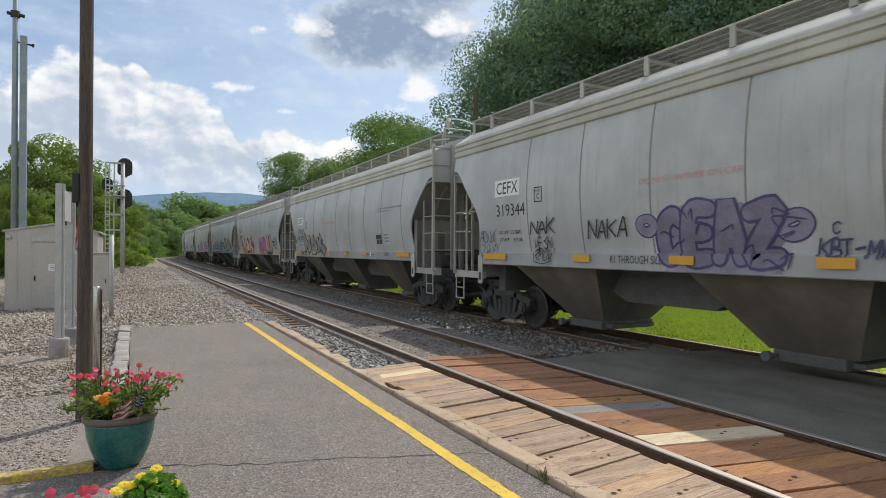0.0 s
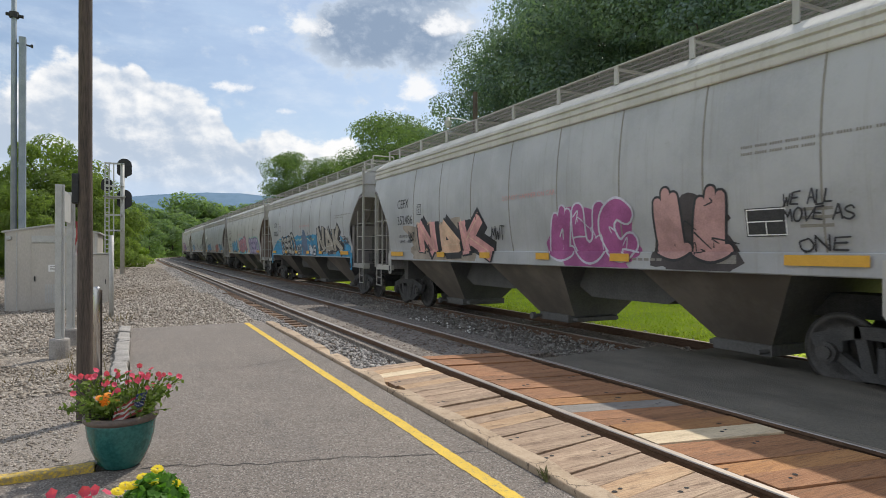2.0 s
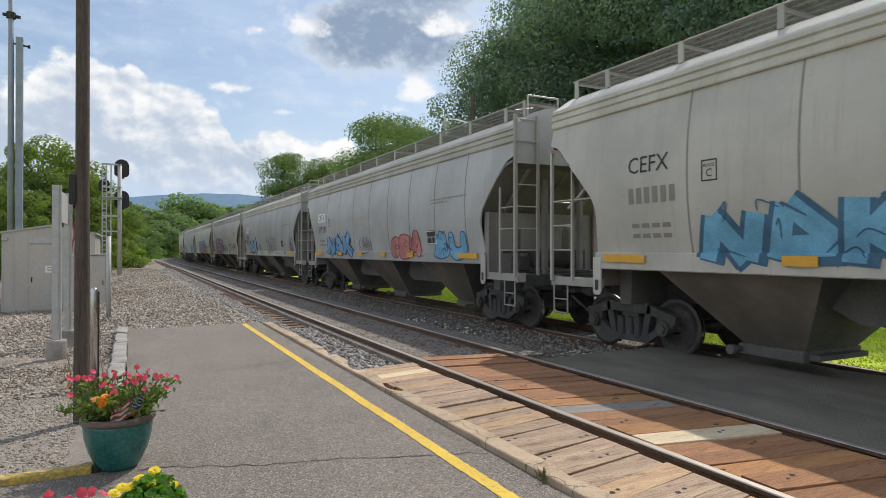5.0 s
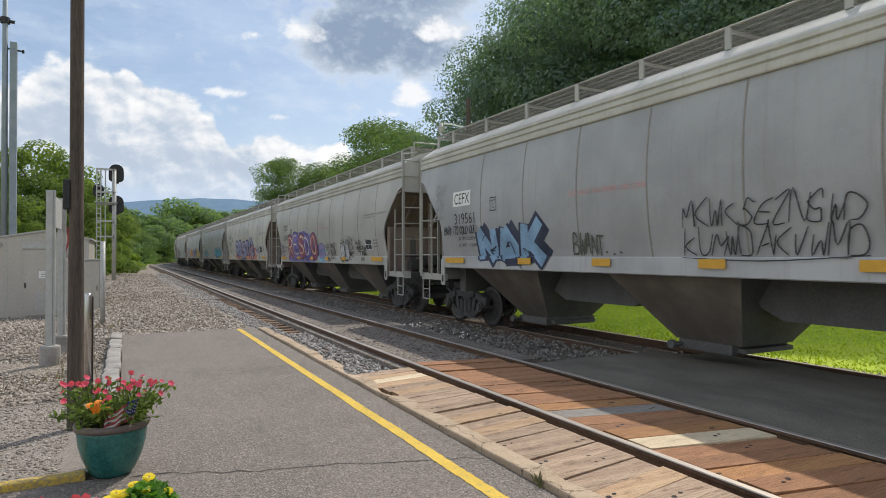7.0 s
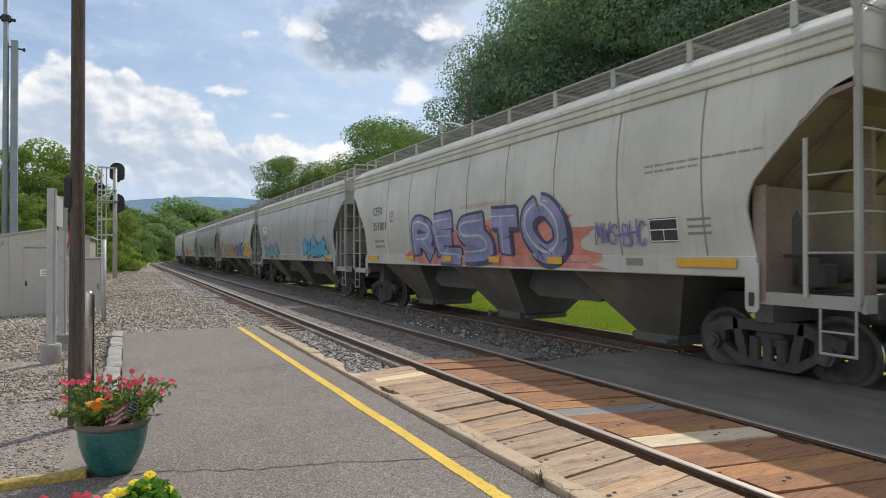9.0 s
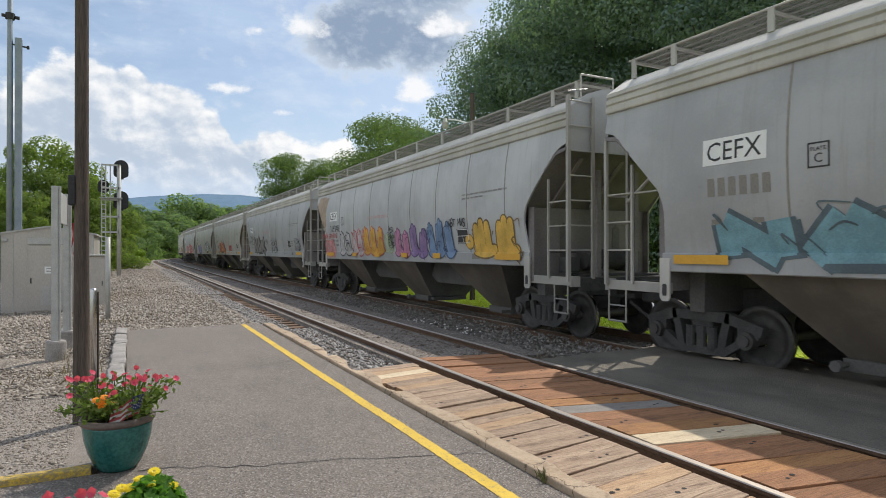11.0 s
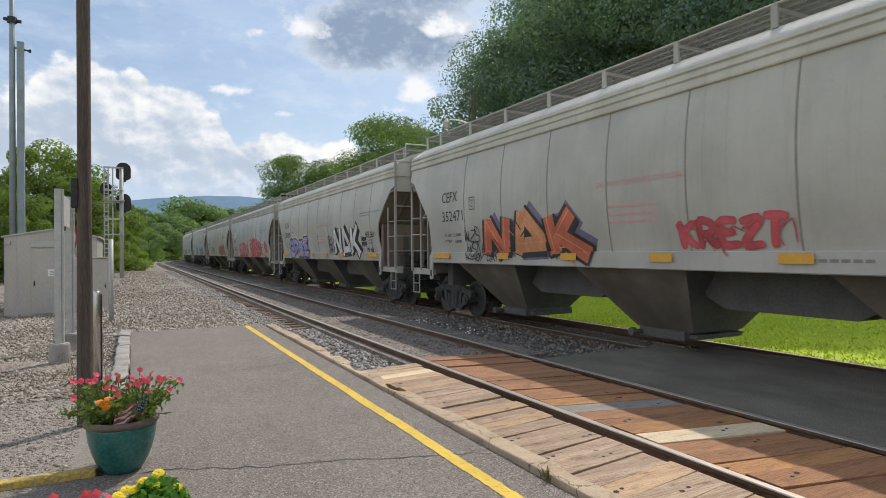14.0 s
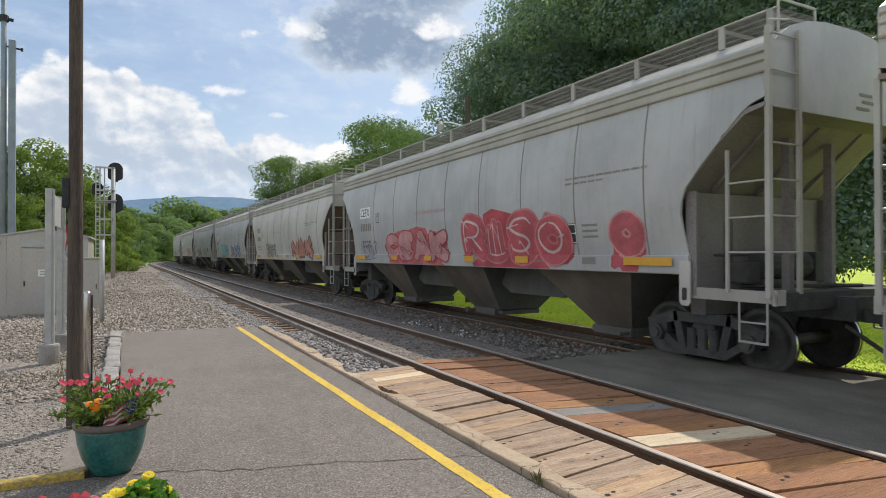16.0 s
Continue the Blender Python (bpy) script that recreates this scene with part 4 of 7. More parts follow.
CAR = {n: meshed(n, bm, CAR_MATS[n], n in ("wheelset", "tread")) for n, bm in car_meshes().items()}
TURN = pose(0, 0, 0, 0, 0, 180)
SEAMS = [5.15 - 1.655 * i for i in range(8)]


def build_car(label):
    car = thing("hopper_wagon", label, "freight wagon", group="wagons of the train")
    for n in ("side_sheet", "roof", "hatch_cover", "end_sheet", "slope_sheet", "side_sill", "centre_sill",
              "end_platform", "brake_gear", "brake_wheel", "coupler", "running_board", "edge_rail", "grab_iron"):
        ob = part(n, CAR[n], None, car)
        if n == "running_board":
            part("grating", CAR["grating"], None, ob)
            for y in [-8.2, 8.2] + [7.35 - 1.645 * i for i in range(10)]:
                part("bracket", CAR["bracket"], None, ob, m=pose(0, y, 0))
    for m in (None, TURN):
        m = m or Matrix()
        part("end_web", CAR["end_web"], None, car, m=m)
        part("end_sill", CAR["end_sill"], None, car, m=m)
        for x in (-0.72, 0.72):
            part("web_slot", CAR["web_slot"], None, car, m=m @ pose(x, 0, 0))
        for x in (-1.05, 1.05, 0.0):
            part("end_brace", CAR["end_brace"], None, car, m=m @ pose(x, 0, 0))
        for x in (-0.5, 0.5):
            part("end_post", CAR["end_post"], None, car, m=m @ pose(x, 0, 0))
    part("body_bolster", CAR["body_bolster"], None, car)
    part("body_bolster", CAR["body_bolster"], None, car, m=TURN)
    part("cross_brace", CAR["cross_brace"], None, car)
    ladder = part("ladder", CAR["ladder_tall"], None, car)
    for n in ("end_stile", "side_stile"):
        part("stile", CAR[n], None, ladder)
    for i in range(7):
        part("rung", CAR["end_rung"], None, ladder, m=pose(0, 0, 1.74 + i * 0.463))
    for i in range(3):
        part("rung", CAR["side_rung"], None, ladder, m=pose(0, 0, 1.74 + i * 0.463))
    ladder = part("ladder", CAR["ladder_short"], None, car)
    back = Matrix.Diagonal((1, -1, 1, 1))
    for n in ("end_stile", "side_stile"):
        part("stile", CAR[n], None, ladder, m=back)
    for i in range(3):
        part("rung", CAR["end_rung"], None, ladder, m=back @ pose(0, 0, 1.74 + i * 0.463))
        part("rung", CAR["side_rung"], None, ladder, m=back @ pose(0, 0, 1.74 + i * 0.463))
    for x, z in ((0.55, 3.98), (0.62, 3.88), (0.48, 3.78)):
        part("stencil_bar", CAR["end_stencil"], None, car, m=pose(x, -HALF_BODY - 0.030, z))
    part("handrail", CAR["handrail"], None, car)
    part("brake_gear", CAR["brake_gear"], None, car, m=back)
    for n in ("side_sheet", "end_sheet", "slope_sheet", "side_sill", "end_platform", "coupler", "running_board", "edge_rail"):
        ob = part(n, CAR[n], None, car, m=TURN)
        if n == "running_board":
            part("grating", CAR["grating"], None, ob)
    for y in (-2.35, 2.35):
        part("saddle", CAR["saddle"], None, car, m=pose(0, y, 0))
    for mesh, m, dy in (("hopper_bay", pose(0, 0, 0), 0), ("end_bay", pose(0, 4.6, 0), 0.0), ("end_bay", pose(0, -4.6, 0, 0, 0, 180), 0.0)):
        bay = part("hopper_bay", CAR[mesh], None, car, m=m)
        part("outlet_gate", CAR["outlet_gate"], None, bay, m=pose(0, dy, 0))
    for y in (-0.12, 14.05 + 0.12):
        for n in ("bolster_plate", "plate_slot"):
            part(n, CAR[n], None, car, m=pose(0, y, 0))
            part(n, CAR[n], None, car, m=TURN @ pose(0, y, 0))
    for y in (-8.2, 8.2):
        part("stirrup_step", CAR["stirrup_step"], None, car, m=pose(0, y, 0))
        part("stirrup_step", CAR["stirrup_step"], None, car, m=TURN @ pose(0, y, 0))
    for y in SEAMS:
        part("seam", CAR["seam"], None, car, m=pose(0, y, 0))
    wheels = []
    for y in (-TRUCK_Y, TRUCK_Y):
        for turned in (0, 180):
            fr = part("side_frame", CAR["side_frame"], None, car, m=pose(0, y, 0, 0, 0, turned))
            for a in (-AXLE, AXLE):
                part("bearing_cap", CAR["bearing_cap"], None, fr, m=pose(0, a, 0))
        part("bolster", CAR["bolster"], None, car, m=pose(0, y, 0))
        for a in (-AXLE, AXLE):
            w = part("wheelset", CAR["wheelset"], None, car, m=pose(0, y + a, WHEEL_R))
            part("tread", CAR["tread"], None, w, "bright worn tread", m=pose(-0.7525, 0, 0))
            part("tread", CAR["tread"], None, w, "bright worn tread", m=pose(0.7525, 0, 0))
            wheels.append((w, y + a))
    return car, wheels

# ---- lettering, bars and spray paint on the wagon sides ----
# u runs towards the leading end, v up, on the sheet's outer face
def decal(u, v, lift, h=0.0):
    """Where a small flat mark of height h lies on the sheet, leaning with its bow."""
    z = v + h / 2
    lean = math.atan2(skin(z + 0.05) - skin(z - 0.05), 0.1) if z > BAND + 0.055 else 0.0
    c, s = math.cos(lean), math.sin(lean)
    x = -skin(z) - lift
    return Matrix(((0, -s, -c, x + s * h / 2), (-1, 0, 0, -u), (0, c, -s, z - c * h / 2), (0, 0, 0, 1)))


def laid(name, bm, mat, parent, label="", lift=0.004):
    """A large mark of (u, v) points, cut into strips and laid on the bowed sheet."""
    lo, hi = min(v.co.y for v in bm.verts), max(v.co.y for v in bm.verts)
    cut_levels(bm, "y", [z for z in LEVELS[1:-1] + [BAND + 0.003, BAND + 0.004] if lo < z < hi and z != BAND])
    for v in bm.verts:
        u, z, n = v.co
        v.co = (-skin(z) - lift - n, -u, z)
    return part(name, bm, mat, parent, label)


SPRAY = {}


def spray(c):
    if c not in SPRAY:
        dark, pale = tuple(x * 0.72 for x in c), tuple(min(0.85, x * 1.12 + 0.012) for x in c)
        SPRAY[c] = pbr("spray_paint", dark, pale, 2.2, 0.6, 0, 0, 40, fine=0.3)
    return SPRAY[c]


BAR = {}


def bar(parent, name, u0, u1, v0, v1, mat, lift=0.004):
    key = (round(u1 - u0, 3), round(v1 - v0, 3), mat.name)
    if key not in BAR:
        bm = bmesh.new()
        bm.faces.new([bm.verts.new(p) for p in ((0, 0, 0), (u1 - u0, 0, 0), (u1 - u0, v1 - v0, 0), (0, v1 - v0, 0))])
        BAR[key] = meshed(name, bm, mat)
    return part(name, BAR[key], None, parent, m=decal(u0, v0, lift, v1 - v0))


LETTER = {}


def lettering(parent, body, u, v, height, mat, width=None, lift=0.006):
    key = (body, height, mat.name, width)
    if key not in LETTER:
        LETTER[key] = text_mesh(body, height, mat, width)
    return part("lettering", LETTER[key], None, parent, m=decal(u, v, lift, height))


GLYPHS = {}
GLYPHS["N"] = [[(0, 0), (0.02, 1), (0.95, 0.02), (1, 1)]]
GLYPHS["S"] = [[(1, 0.82), (0.7, 1), (0.2, 0.95), (0, 0.72), (0.35, 0.54), (0.8, 0.42), (1, 0.22), (0.7, 0), (0.2, 0.02), (0, 0.2)]]
GLYPHS["K"] = [[(0, 0), (0.05, 1)], [(1, 1), (0.15, 0.5), (1, 0)]]
GLYPHS["A"] = [[(0, 0), (0.45, 1), (0.6, 1), (1, 0)], [(0.22, 0.38), (0.8, 0.38)]]
GLYPHS["R"] = [[(0, 0), (0, 1), (0.75, 0.95), (0.95, 0.72), (0.7, 0.5), (0.1, 0.48)], [(0.45, 0.46), (1, 0)]]
GLYPHS["E"] = [[(1, 1), (0.05, 0.95), (0, 0.05), (1, 0)], [(0.05, 0.52), (0.8, 0.52)]]
GLYPHS["D"] = [[(0, 0), (0, 1), (0.65, 0.95), (1, 0.5), (0.65, 0.04), (0.08, 0)]]
GLYPHS["O"] = [[(0.5, 1), (0.1, 0.8), (0, 0.45), (0.2, 0.1), (0.55, 0), (0.9, 0.2), (1, 0.6), (0.8, 0.92), (0.56, 1)]]
GLYPHS["C"] = [[(1, 0.85), (0.6, 1), (0.12, 0.8), (0, 0.45), (0.2, 0.08), (0.6, 0), (1, 0.18)]]
GLYPHS["M"] = [[(0, 0), (0.1, 1), (0.5, 0.35), (0.9, 1), (1, 0)]]
GLYPHS["W"] = [[(0, 1), (0.25, 0), (0.5, 0.65), (0.75, 0), (1, 1)]]
GLYPHS["T"] = [[(0, 1), (1, 0.96)], [(0.5, 0.95), (0.48, 0)]]
GLYPHS["B"] = [[(0, 0), (0, 1), (0.7, 0.93), (0.72, 0.6), (0.1, 0.52)], [(0.15, 0.5), (0.9, 0.42), (0.92, 0.1), (0.05, 0)]]
GLYPHS["G"] = [[(1, 0.85), (0.55, 1), (0.1, 0.8), (0, 0.4), (0.3, 0.02), (0.9, 0.08), (1, 0.45), (0.6, 0.45)]]
GLYPHS["V"] = [[(0, 1), (0.45, 0), (1, 1)]]
GLYPHS["U"] = [[(0, 1), (0.05, 0.25), (0.5, 0), (0.95, 0.25), (1, 1)]]
GLYPHS["s"] = [[(1, 0.97), (0.12, 0.90), (0.10, 0.56), (0.90, 0.50), (0.95, 0.12), (0.0, 0.04)]]
GLYPHS["f"] = [[(0.20, 0.04), (0.24, 1)], [(0.78, 0.04), (0.74, 0.9)]]
GLYPHS["n"] = [[(0, 0), (0.14, 1)], [(0.10, 1.0), (0.82, 0.0)], [(0.84, 0.0), (1.0, 1.04)]]
GLYPHS["a"] = [[(0.0, -0.02), (0.36, 1.0)], [(0.36, 1.0), (1.0, 0.24)], [(1.0, 0.24), (0.12, 0.20)]]
GLYPHS["k"] = [[(0.0, 0.0), (0.12, 1.05)], [(0.92, 1.12), (0.18, 0.40)], [(0.30, 0.52), (1.10, -0.02)]]
GLYPHS["m"] = [[(0.05, 0.10), (0.10, 0.85)], [(0.38, 0.10), (0.42, 1.0)], [(0.72, 0.10), (0.74, 0.92)], [(0.0, 0.10), (0.5, 0.04), (1.0, 0.12)]]
GLYPHS["I"] = [[(0.5, 1), (0.45, 0)]]
GLYPHS["H"] = [[(0.05, 1), (0, 0)], [(1, 1), (0.92, 0)], [(0, 0.48), (0.98, 0.54)]]
GLYPHS["Y"] = [[(0, 1), (0.45, 0.45), (1, 1)], [(0.5, 0.5), (0.4, 0)]]
GLYPHS["L"] = [[(0.05, 1), (0, 0.03), (0.95, 0)]]
GLYPHS["P"] = [[(0, 0), (0.05, 1), (0.9, 0.9), (0.85, 0.5), (0.05, 0.45)]]
GLYPHS["."] = [[(0.3, 0.02), (0.5, 0.05)]]
GLYPHS["-"] = [[(0.1, 0.45), (0.9, 0.5)]]
GLYPHS["!"] = [[(0.6, 1), (0.45, 0.3)], [(0.4, 0.06), (0.46, 0.0)]]
GLYPHS["Z"] = [[(0, 0.95), (1, 1), (0.05, 0.03), (1, 0)]]


def smooth_line(pts, n=5):
    out = []
    P = [pts[0]] + list(pts) + [pts[-1]]
    for i in range(1, len(P) - 2):
        p0, p1, p2, p3 = (Vector((*q, 0)) for q in P[i - 1:i + 3])
        for j in range(n):
            t = j / n
            out.append(0.5 * ((2 * p1) + (p2 - p0) * t + (2 * p0 - 5 * p1 + 4 * p2 - p3) * t * t + (3 * p1 - p0 - 3 * p2 + p3) * t ** 3))
    out.append(Vector((*pts[-1], 0)))
    return out


def ribbon(bm, pts, w, z, taper=0.0, low=None, thin=False):
    """A stroke of width w along the points, with rounded ends."""
    n = len(pts)
    rows = []
    for i, p in enumerate(pts):
        d = pts[min(i + 1, n - 1)] - pts[max(i - 1, 0)]
        if d.length < 1e-6:
            d = Vector((1, 0, 0))
        d.normalize()
        ww = w * (1 - taper * abs(2 * i / max(1, n - 1) - 1) ** 3) / 2
        rows.append((p, d, ww))
    if not thin:
        caps = [(0.36, 0.93), (0.72, 0.69), (0.95, 0.31)]
        p, d, ww = rows[0]
        head = [(p - d * ww * a, d, ww * b) for a, b in caps[::-1]]
        p, d, ww = rows[-1]
        tail = [(p + d * ww * a, d, ww * b) for a, b in caps]
        rows = head + rows + tail
    a, b = [], []
    for p, d, ww in rows:
        s = Vector((-d.y, d.x, 0)) * ww
        q0, q1 = p + s, p - s
        if low is not None:
            q0.y, q1.y = max(q0.y, low), max(q1.y, low)
        a.append(bm.verts.new((q0.x, q0.y, z)))
        b.append(bm.verts.new((q1.x, q1.y, z)))
    for i in range(len(a) - 1):
        bm.faces.new((a[i], b[i], b[i + 1], a[i + 1]))


def cloud(bm, u0, u1, v0, v1, z, seed, low):
    """A blot of paint with a lobed edge."""
    rng = random.Random(seed)
    c = bm.verts.new(((u0 + u1) / 2, (v0 + v1) / 2, z))
    ring = []
    for i in range(60):
        a = 2 * math.pi * i / 60
        k = 0.88 + 0.30 * noise.noise(Vector((math.cos(a) * 2.6 + seed, math.sin(a) * 2.6, 0))) + 0.14 * noise.noise(Vector((math.cos(a) * 9, math.sin(a) * 9, seed)))
        q = abs(math.cos(a)) ** 0.8 * math.copysign(1, math.cos(a))
        r = abs(math.sin(a)) ** 0.8 * math.copysign(1, math.sin(a))
        ring.append(bm.verts.new(((u0 + u1) / 2 + q * k * (u1 - u0) / 2, max(low, (v0 + v1) / 2 + r * k * (v1 - v0) / 2), z)))
    for i in range(60):
        bm.faces.new((c, ring[i], ring[(i + 1) % 60]))


def piece(parent, word, y0, y1, z0, z1, fill, line, back=None, seed=1, bold=0.26, soft=True, shine=None, label="", second=None):
    """A sprayed word between the body's y0 (rear) and y1 (lead): a blot, dark outlines, coloured bodies and thin highlights."""
    rng = random.Random(seed)
    u0, u1 = -y0, -y1
    low = 1.436
    n = len(word)
    step = (u1 - u0) / n
    hi = bmesh.new()
    bodies, outs = [], []
    lay = 0
    halo = bmesh.new()
    if back and soft:
        m = 0.12 * (z1 - z0)
        cloud(halo, u0 - step * 0.10, u1 + step * 0.10, z0 - 0.35, z1 + m * 0.5, 0, seed, low)
    for i, ch in enumerate(word):
        ch = "m" if soft and ch == "M" else "s" if ch == "S" and not soft else ch
        w = step * ((0.70 if soft else 0.78) + rng.uniform(-0.05, 0.07))
        x = u0 + step * i + step * 0.15
        h = (z1 - z0) * rng.uniform(0.82, 1.0)
        b = z0 + (z1 - z0) * rng.uniform(0, 0.06) + (0.03 if soft else 0.0)
        slant = rng.uniform(-0.12, 0.16) * h if soft else rng.uniform(-0.28, 0.05) * h
        wt = min(step * bold * (1.35 if soft else 0.80), 0.40 * h)
        if ch == "m":
            wt = step * 0.25
        body, out = bmesh.new(), bmesh.new()
        bodies.append(body)
        outs.append(out)
        for stroke in GLYPHS[ch]:
            pts = [(x + q * w + slant * (r - 0.5) + rng.uniform(-0.02, 0.02) * step, b + wt * 0.5 + r * (h - wt)) for q, r in stroke]
            line_pts = smooth_line(pts) if soft or len(pts) > 5 else [Vector((*p, 0)) for p in pts]
            lay += 1
            z = 0.0035 * i + 0.0002 * lay
            edge = (0.085 if soft else 0.13) if z1 - z0 > 0.7 else 0.05
            if soft:
                ribbon(out, line_pts, wt + edge, z, 0.15, low)
                ribbon(body, line_pts, wt, z + 0.0018, 0.15, low)
            else:
                # square-cut strokes with a shadow thrown forward
                for p, q in zip(line_pts, line_pts[1:]) if len(line_pts) < 6 else [(None, None)]:
                    bar_pts = line_pts if p is None else [p, q]
                    lay += 1
                    z = 0.0035 * i + 0.0002 * lay
                    ribbon(out, [v + Vector((0.06, -0.04, 0)) for v in bar_pts], wt + edge, z - 0.0006, -0.08, low, True)
                    ribbon(out, bar_pts, wt + edge, z, -0.08, low, True)
                    ribbon(body, bar_pts, wt, z + 0.0018, -0.08, low, True)
                    if back:
                        ribbon(halo, [v + Vector((0.08, 0.0, 0)) for v in bar_pts], wt + 0.28, 0.00005 * lay, -0.1, low, True)
            if shine:
                ribbon(hi, [p + Vector((-wt * 0.22, wt * 0.12, 0)) for p in line_pts], wt * 0.15, z + 0.0028, 0.5, low)
    if back:
        laid("paint_cloud", halo, spray(back), parent, lift=0.003)
    else:
        halo.free()
    # quick arcs and drips over the letters
    if n > 1:
        for j in range(3 * n):
            x, y = rng.uniform(u0, u1), rng.uniform(z0 + 0.1, z1 - 0.15)
            arc = [(x, y), (x + rng.uniform(-0.12, 0.22), y + rng.uniform(0.02, 0.16)), (x + rng.uniform(0.05, 0.38), y + rng.uniform(-0.22, 0.12))]
            ribbon(hi if shine and j % 2 else outs[j % n], smooth_line(arc, 4), rng.uniform(0.018, 0.034), 0.0035 * n + 0.003 + 0.0002 * j, 0.5, low, True)
    lab = label or "spray-painted letters"
    for out in outs:
        laid("graffiti_outline", out, spray(line), parent, lift=0.006)
    for i, body in enumerate(bodies):
        laid("graffiti_letter", body, spray(second if second and i % 2 else fill), parent, lab, lift=0.006)
    if shine:
        laid("graffiti_highlight", hi, spray(shine), parent, lift=0.006)
    else:
        hi.free()


def scrawl(parent, y0, y1, z0, z1, colour=(0.03, 0.03, 0.035), seed=1, thick=0.022, rows=1):
    """A quick marker tag: looping thin strokes."""
    rng = random.Random(seed)
    bm = bmesh.new()
    lay = 0
    for r in range(rows):
        b0 = z0 + (z1 - z0) * (rows - 1 - r) / rows
        b1 = b0 + (z1 - z0) / rows * 0.86
        letters = max(3, int((y0 - y1) / ((b1 - b0) * 0.62)))
        step = (y0 - y1) / letters
        for i in range(letters):
            ch = rng.choice("NSKAREDMWVUZ")
            slant = rng.uniform(0.0, 0.5) * step
            for stroke in GLYPHS[ch]:
                pts = [(-y0 + step * (i + 0.08 + q * 0.86) + slant * v + rng.uniform(-0.13, 0.13) * step, b0 + v * (b1 - b0) * rng.uniform(0.72, 1.22)) for q, v in stroke]
                lay += 1
                ribbon(bm, smooth_line(pts, 4), thick, 0.0002 * lay, 0.3, None, True)
    if rng.random() < 0.7:
        ribbon(bm, smooth_line([(-y0, z0 - 0.03), (-(y0 + y1) / 2, z0 - 0.07), (-y1, z0 + 0.0)]), thick * 0.8, 0.0002 * (lay + 1), 0.6)
    laid("tag", bm, spray(colour), parent, "quick marker scrawl", lift=0.030)


def words(parent, body, y, z, height, colour=(0.035, 0.035, 0.04), width=None):
    """Words written by hand with a spray can or a paint marker."""
    rng = random.Random(body + str(y))
    bm = bmesh.new()
    step = (width or height * 0.72 * len(body)) / len(body)
    thick = min(0.036, 0.12 * height + 0.008)
    for i, ch in enumerate(body):
        lean, drop, tall = rng.uniform(0.05, 0.30) * height, rng.uniform(-0.10, 0.10) * height, rng.uniform(0.88, 1.16) * height
        for j, stroke in enumerate(GLYPHS.get(ch, ())):
            pts = [(-y + step * (i + 0.10 + q * 0.86) + lean * v + rng.uniform(-0.05, 0.05) * step, z + drop + v * tall + rng.uniform(-0.05, 0.05) * height) for q, v in stroke]
            line_pts = smooth_line(pts, 4) if ch in "SOCRBDGUP" else [Vector((*p, 0)) for p in pts]
            runs = [line_pts] if ch in "SOCRBDGUP" else [[p, q] for p, q in zip(line_pts, line_pts[1:])]
            for m, run in enumerate(runs):
                ribbon(bm, run, thick * rng.uniform(0.85, 1.15), 0.0004 * (3 * i + j) + 0.0001 * m, 0.15)
    laid("tag", bm, spray(colour), parent, "hand-sprayed words", lift=0.030)


# load limit and light weight, by number
LIMITS = {"319344": ("223800", "62100"), "319113": ("223400", "62500"), "352486": ("223900", "62100"), "700203": ("224000", "62000"), "319561": ("223700", "62300"),
          "351015": ("224300", "61700"), "319532": ("223900", "62500"), "352471": ("224000", "63000"), "351009": ("224200", "61800"), "319348": ("224000", "62000")}


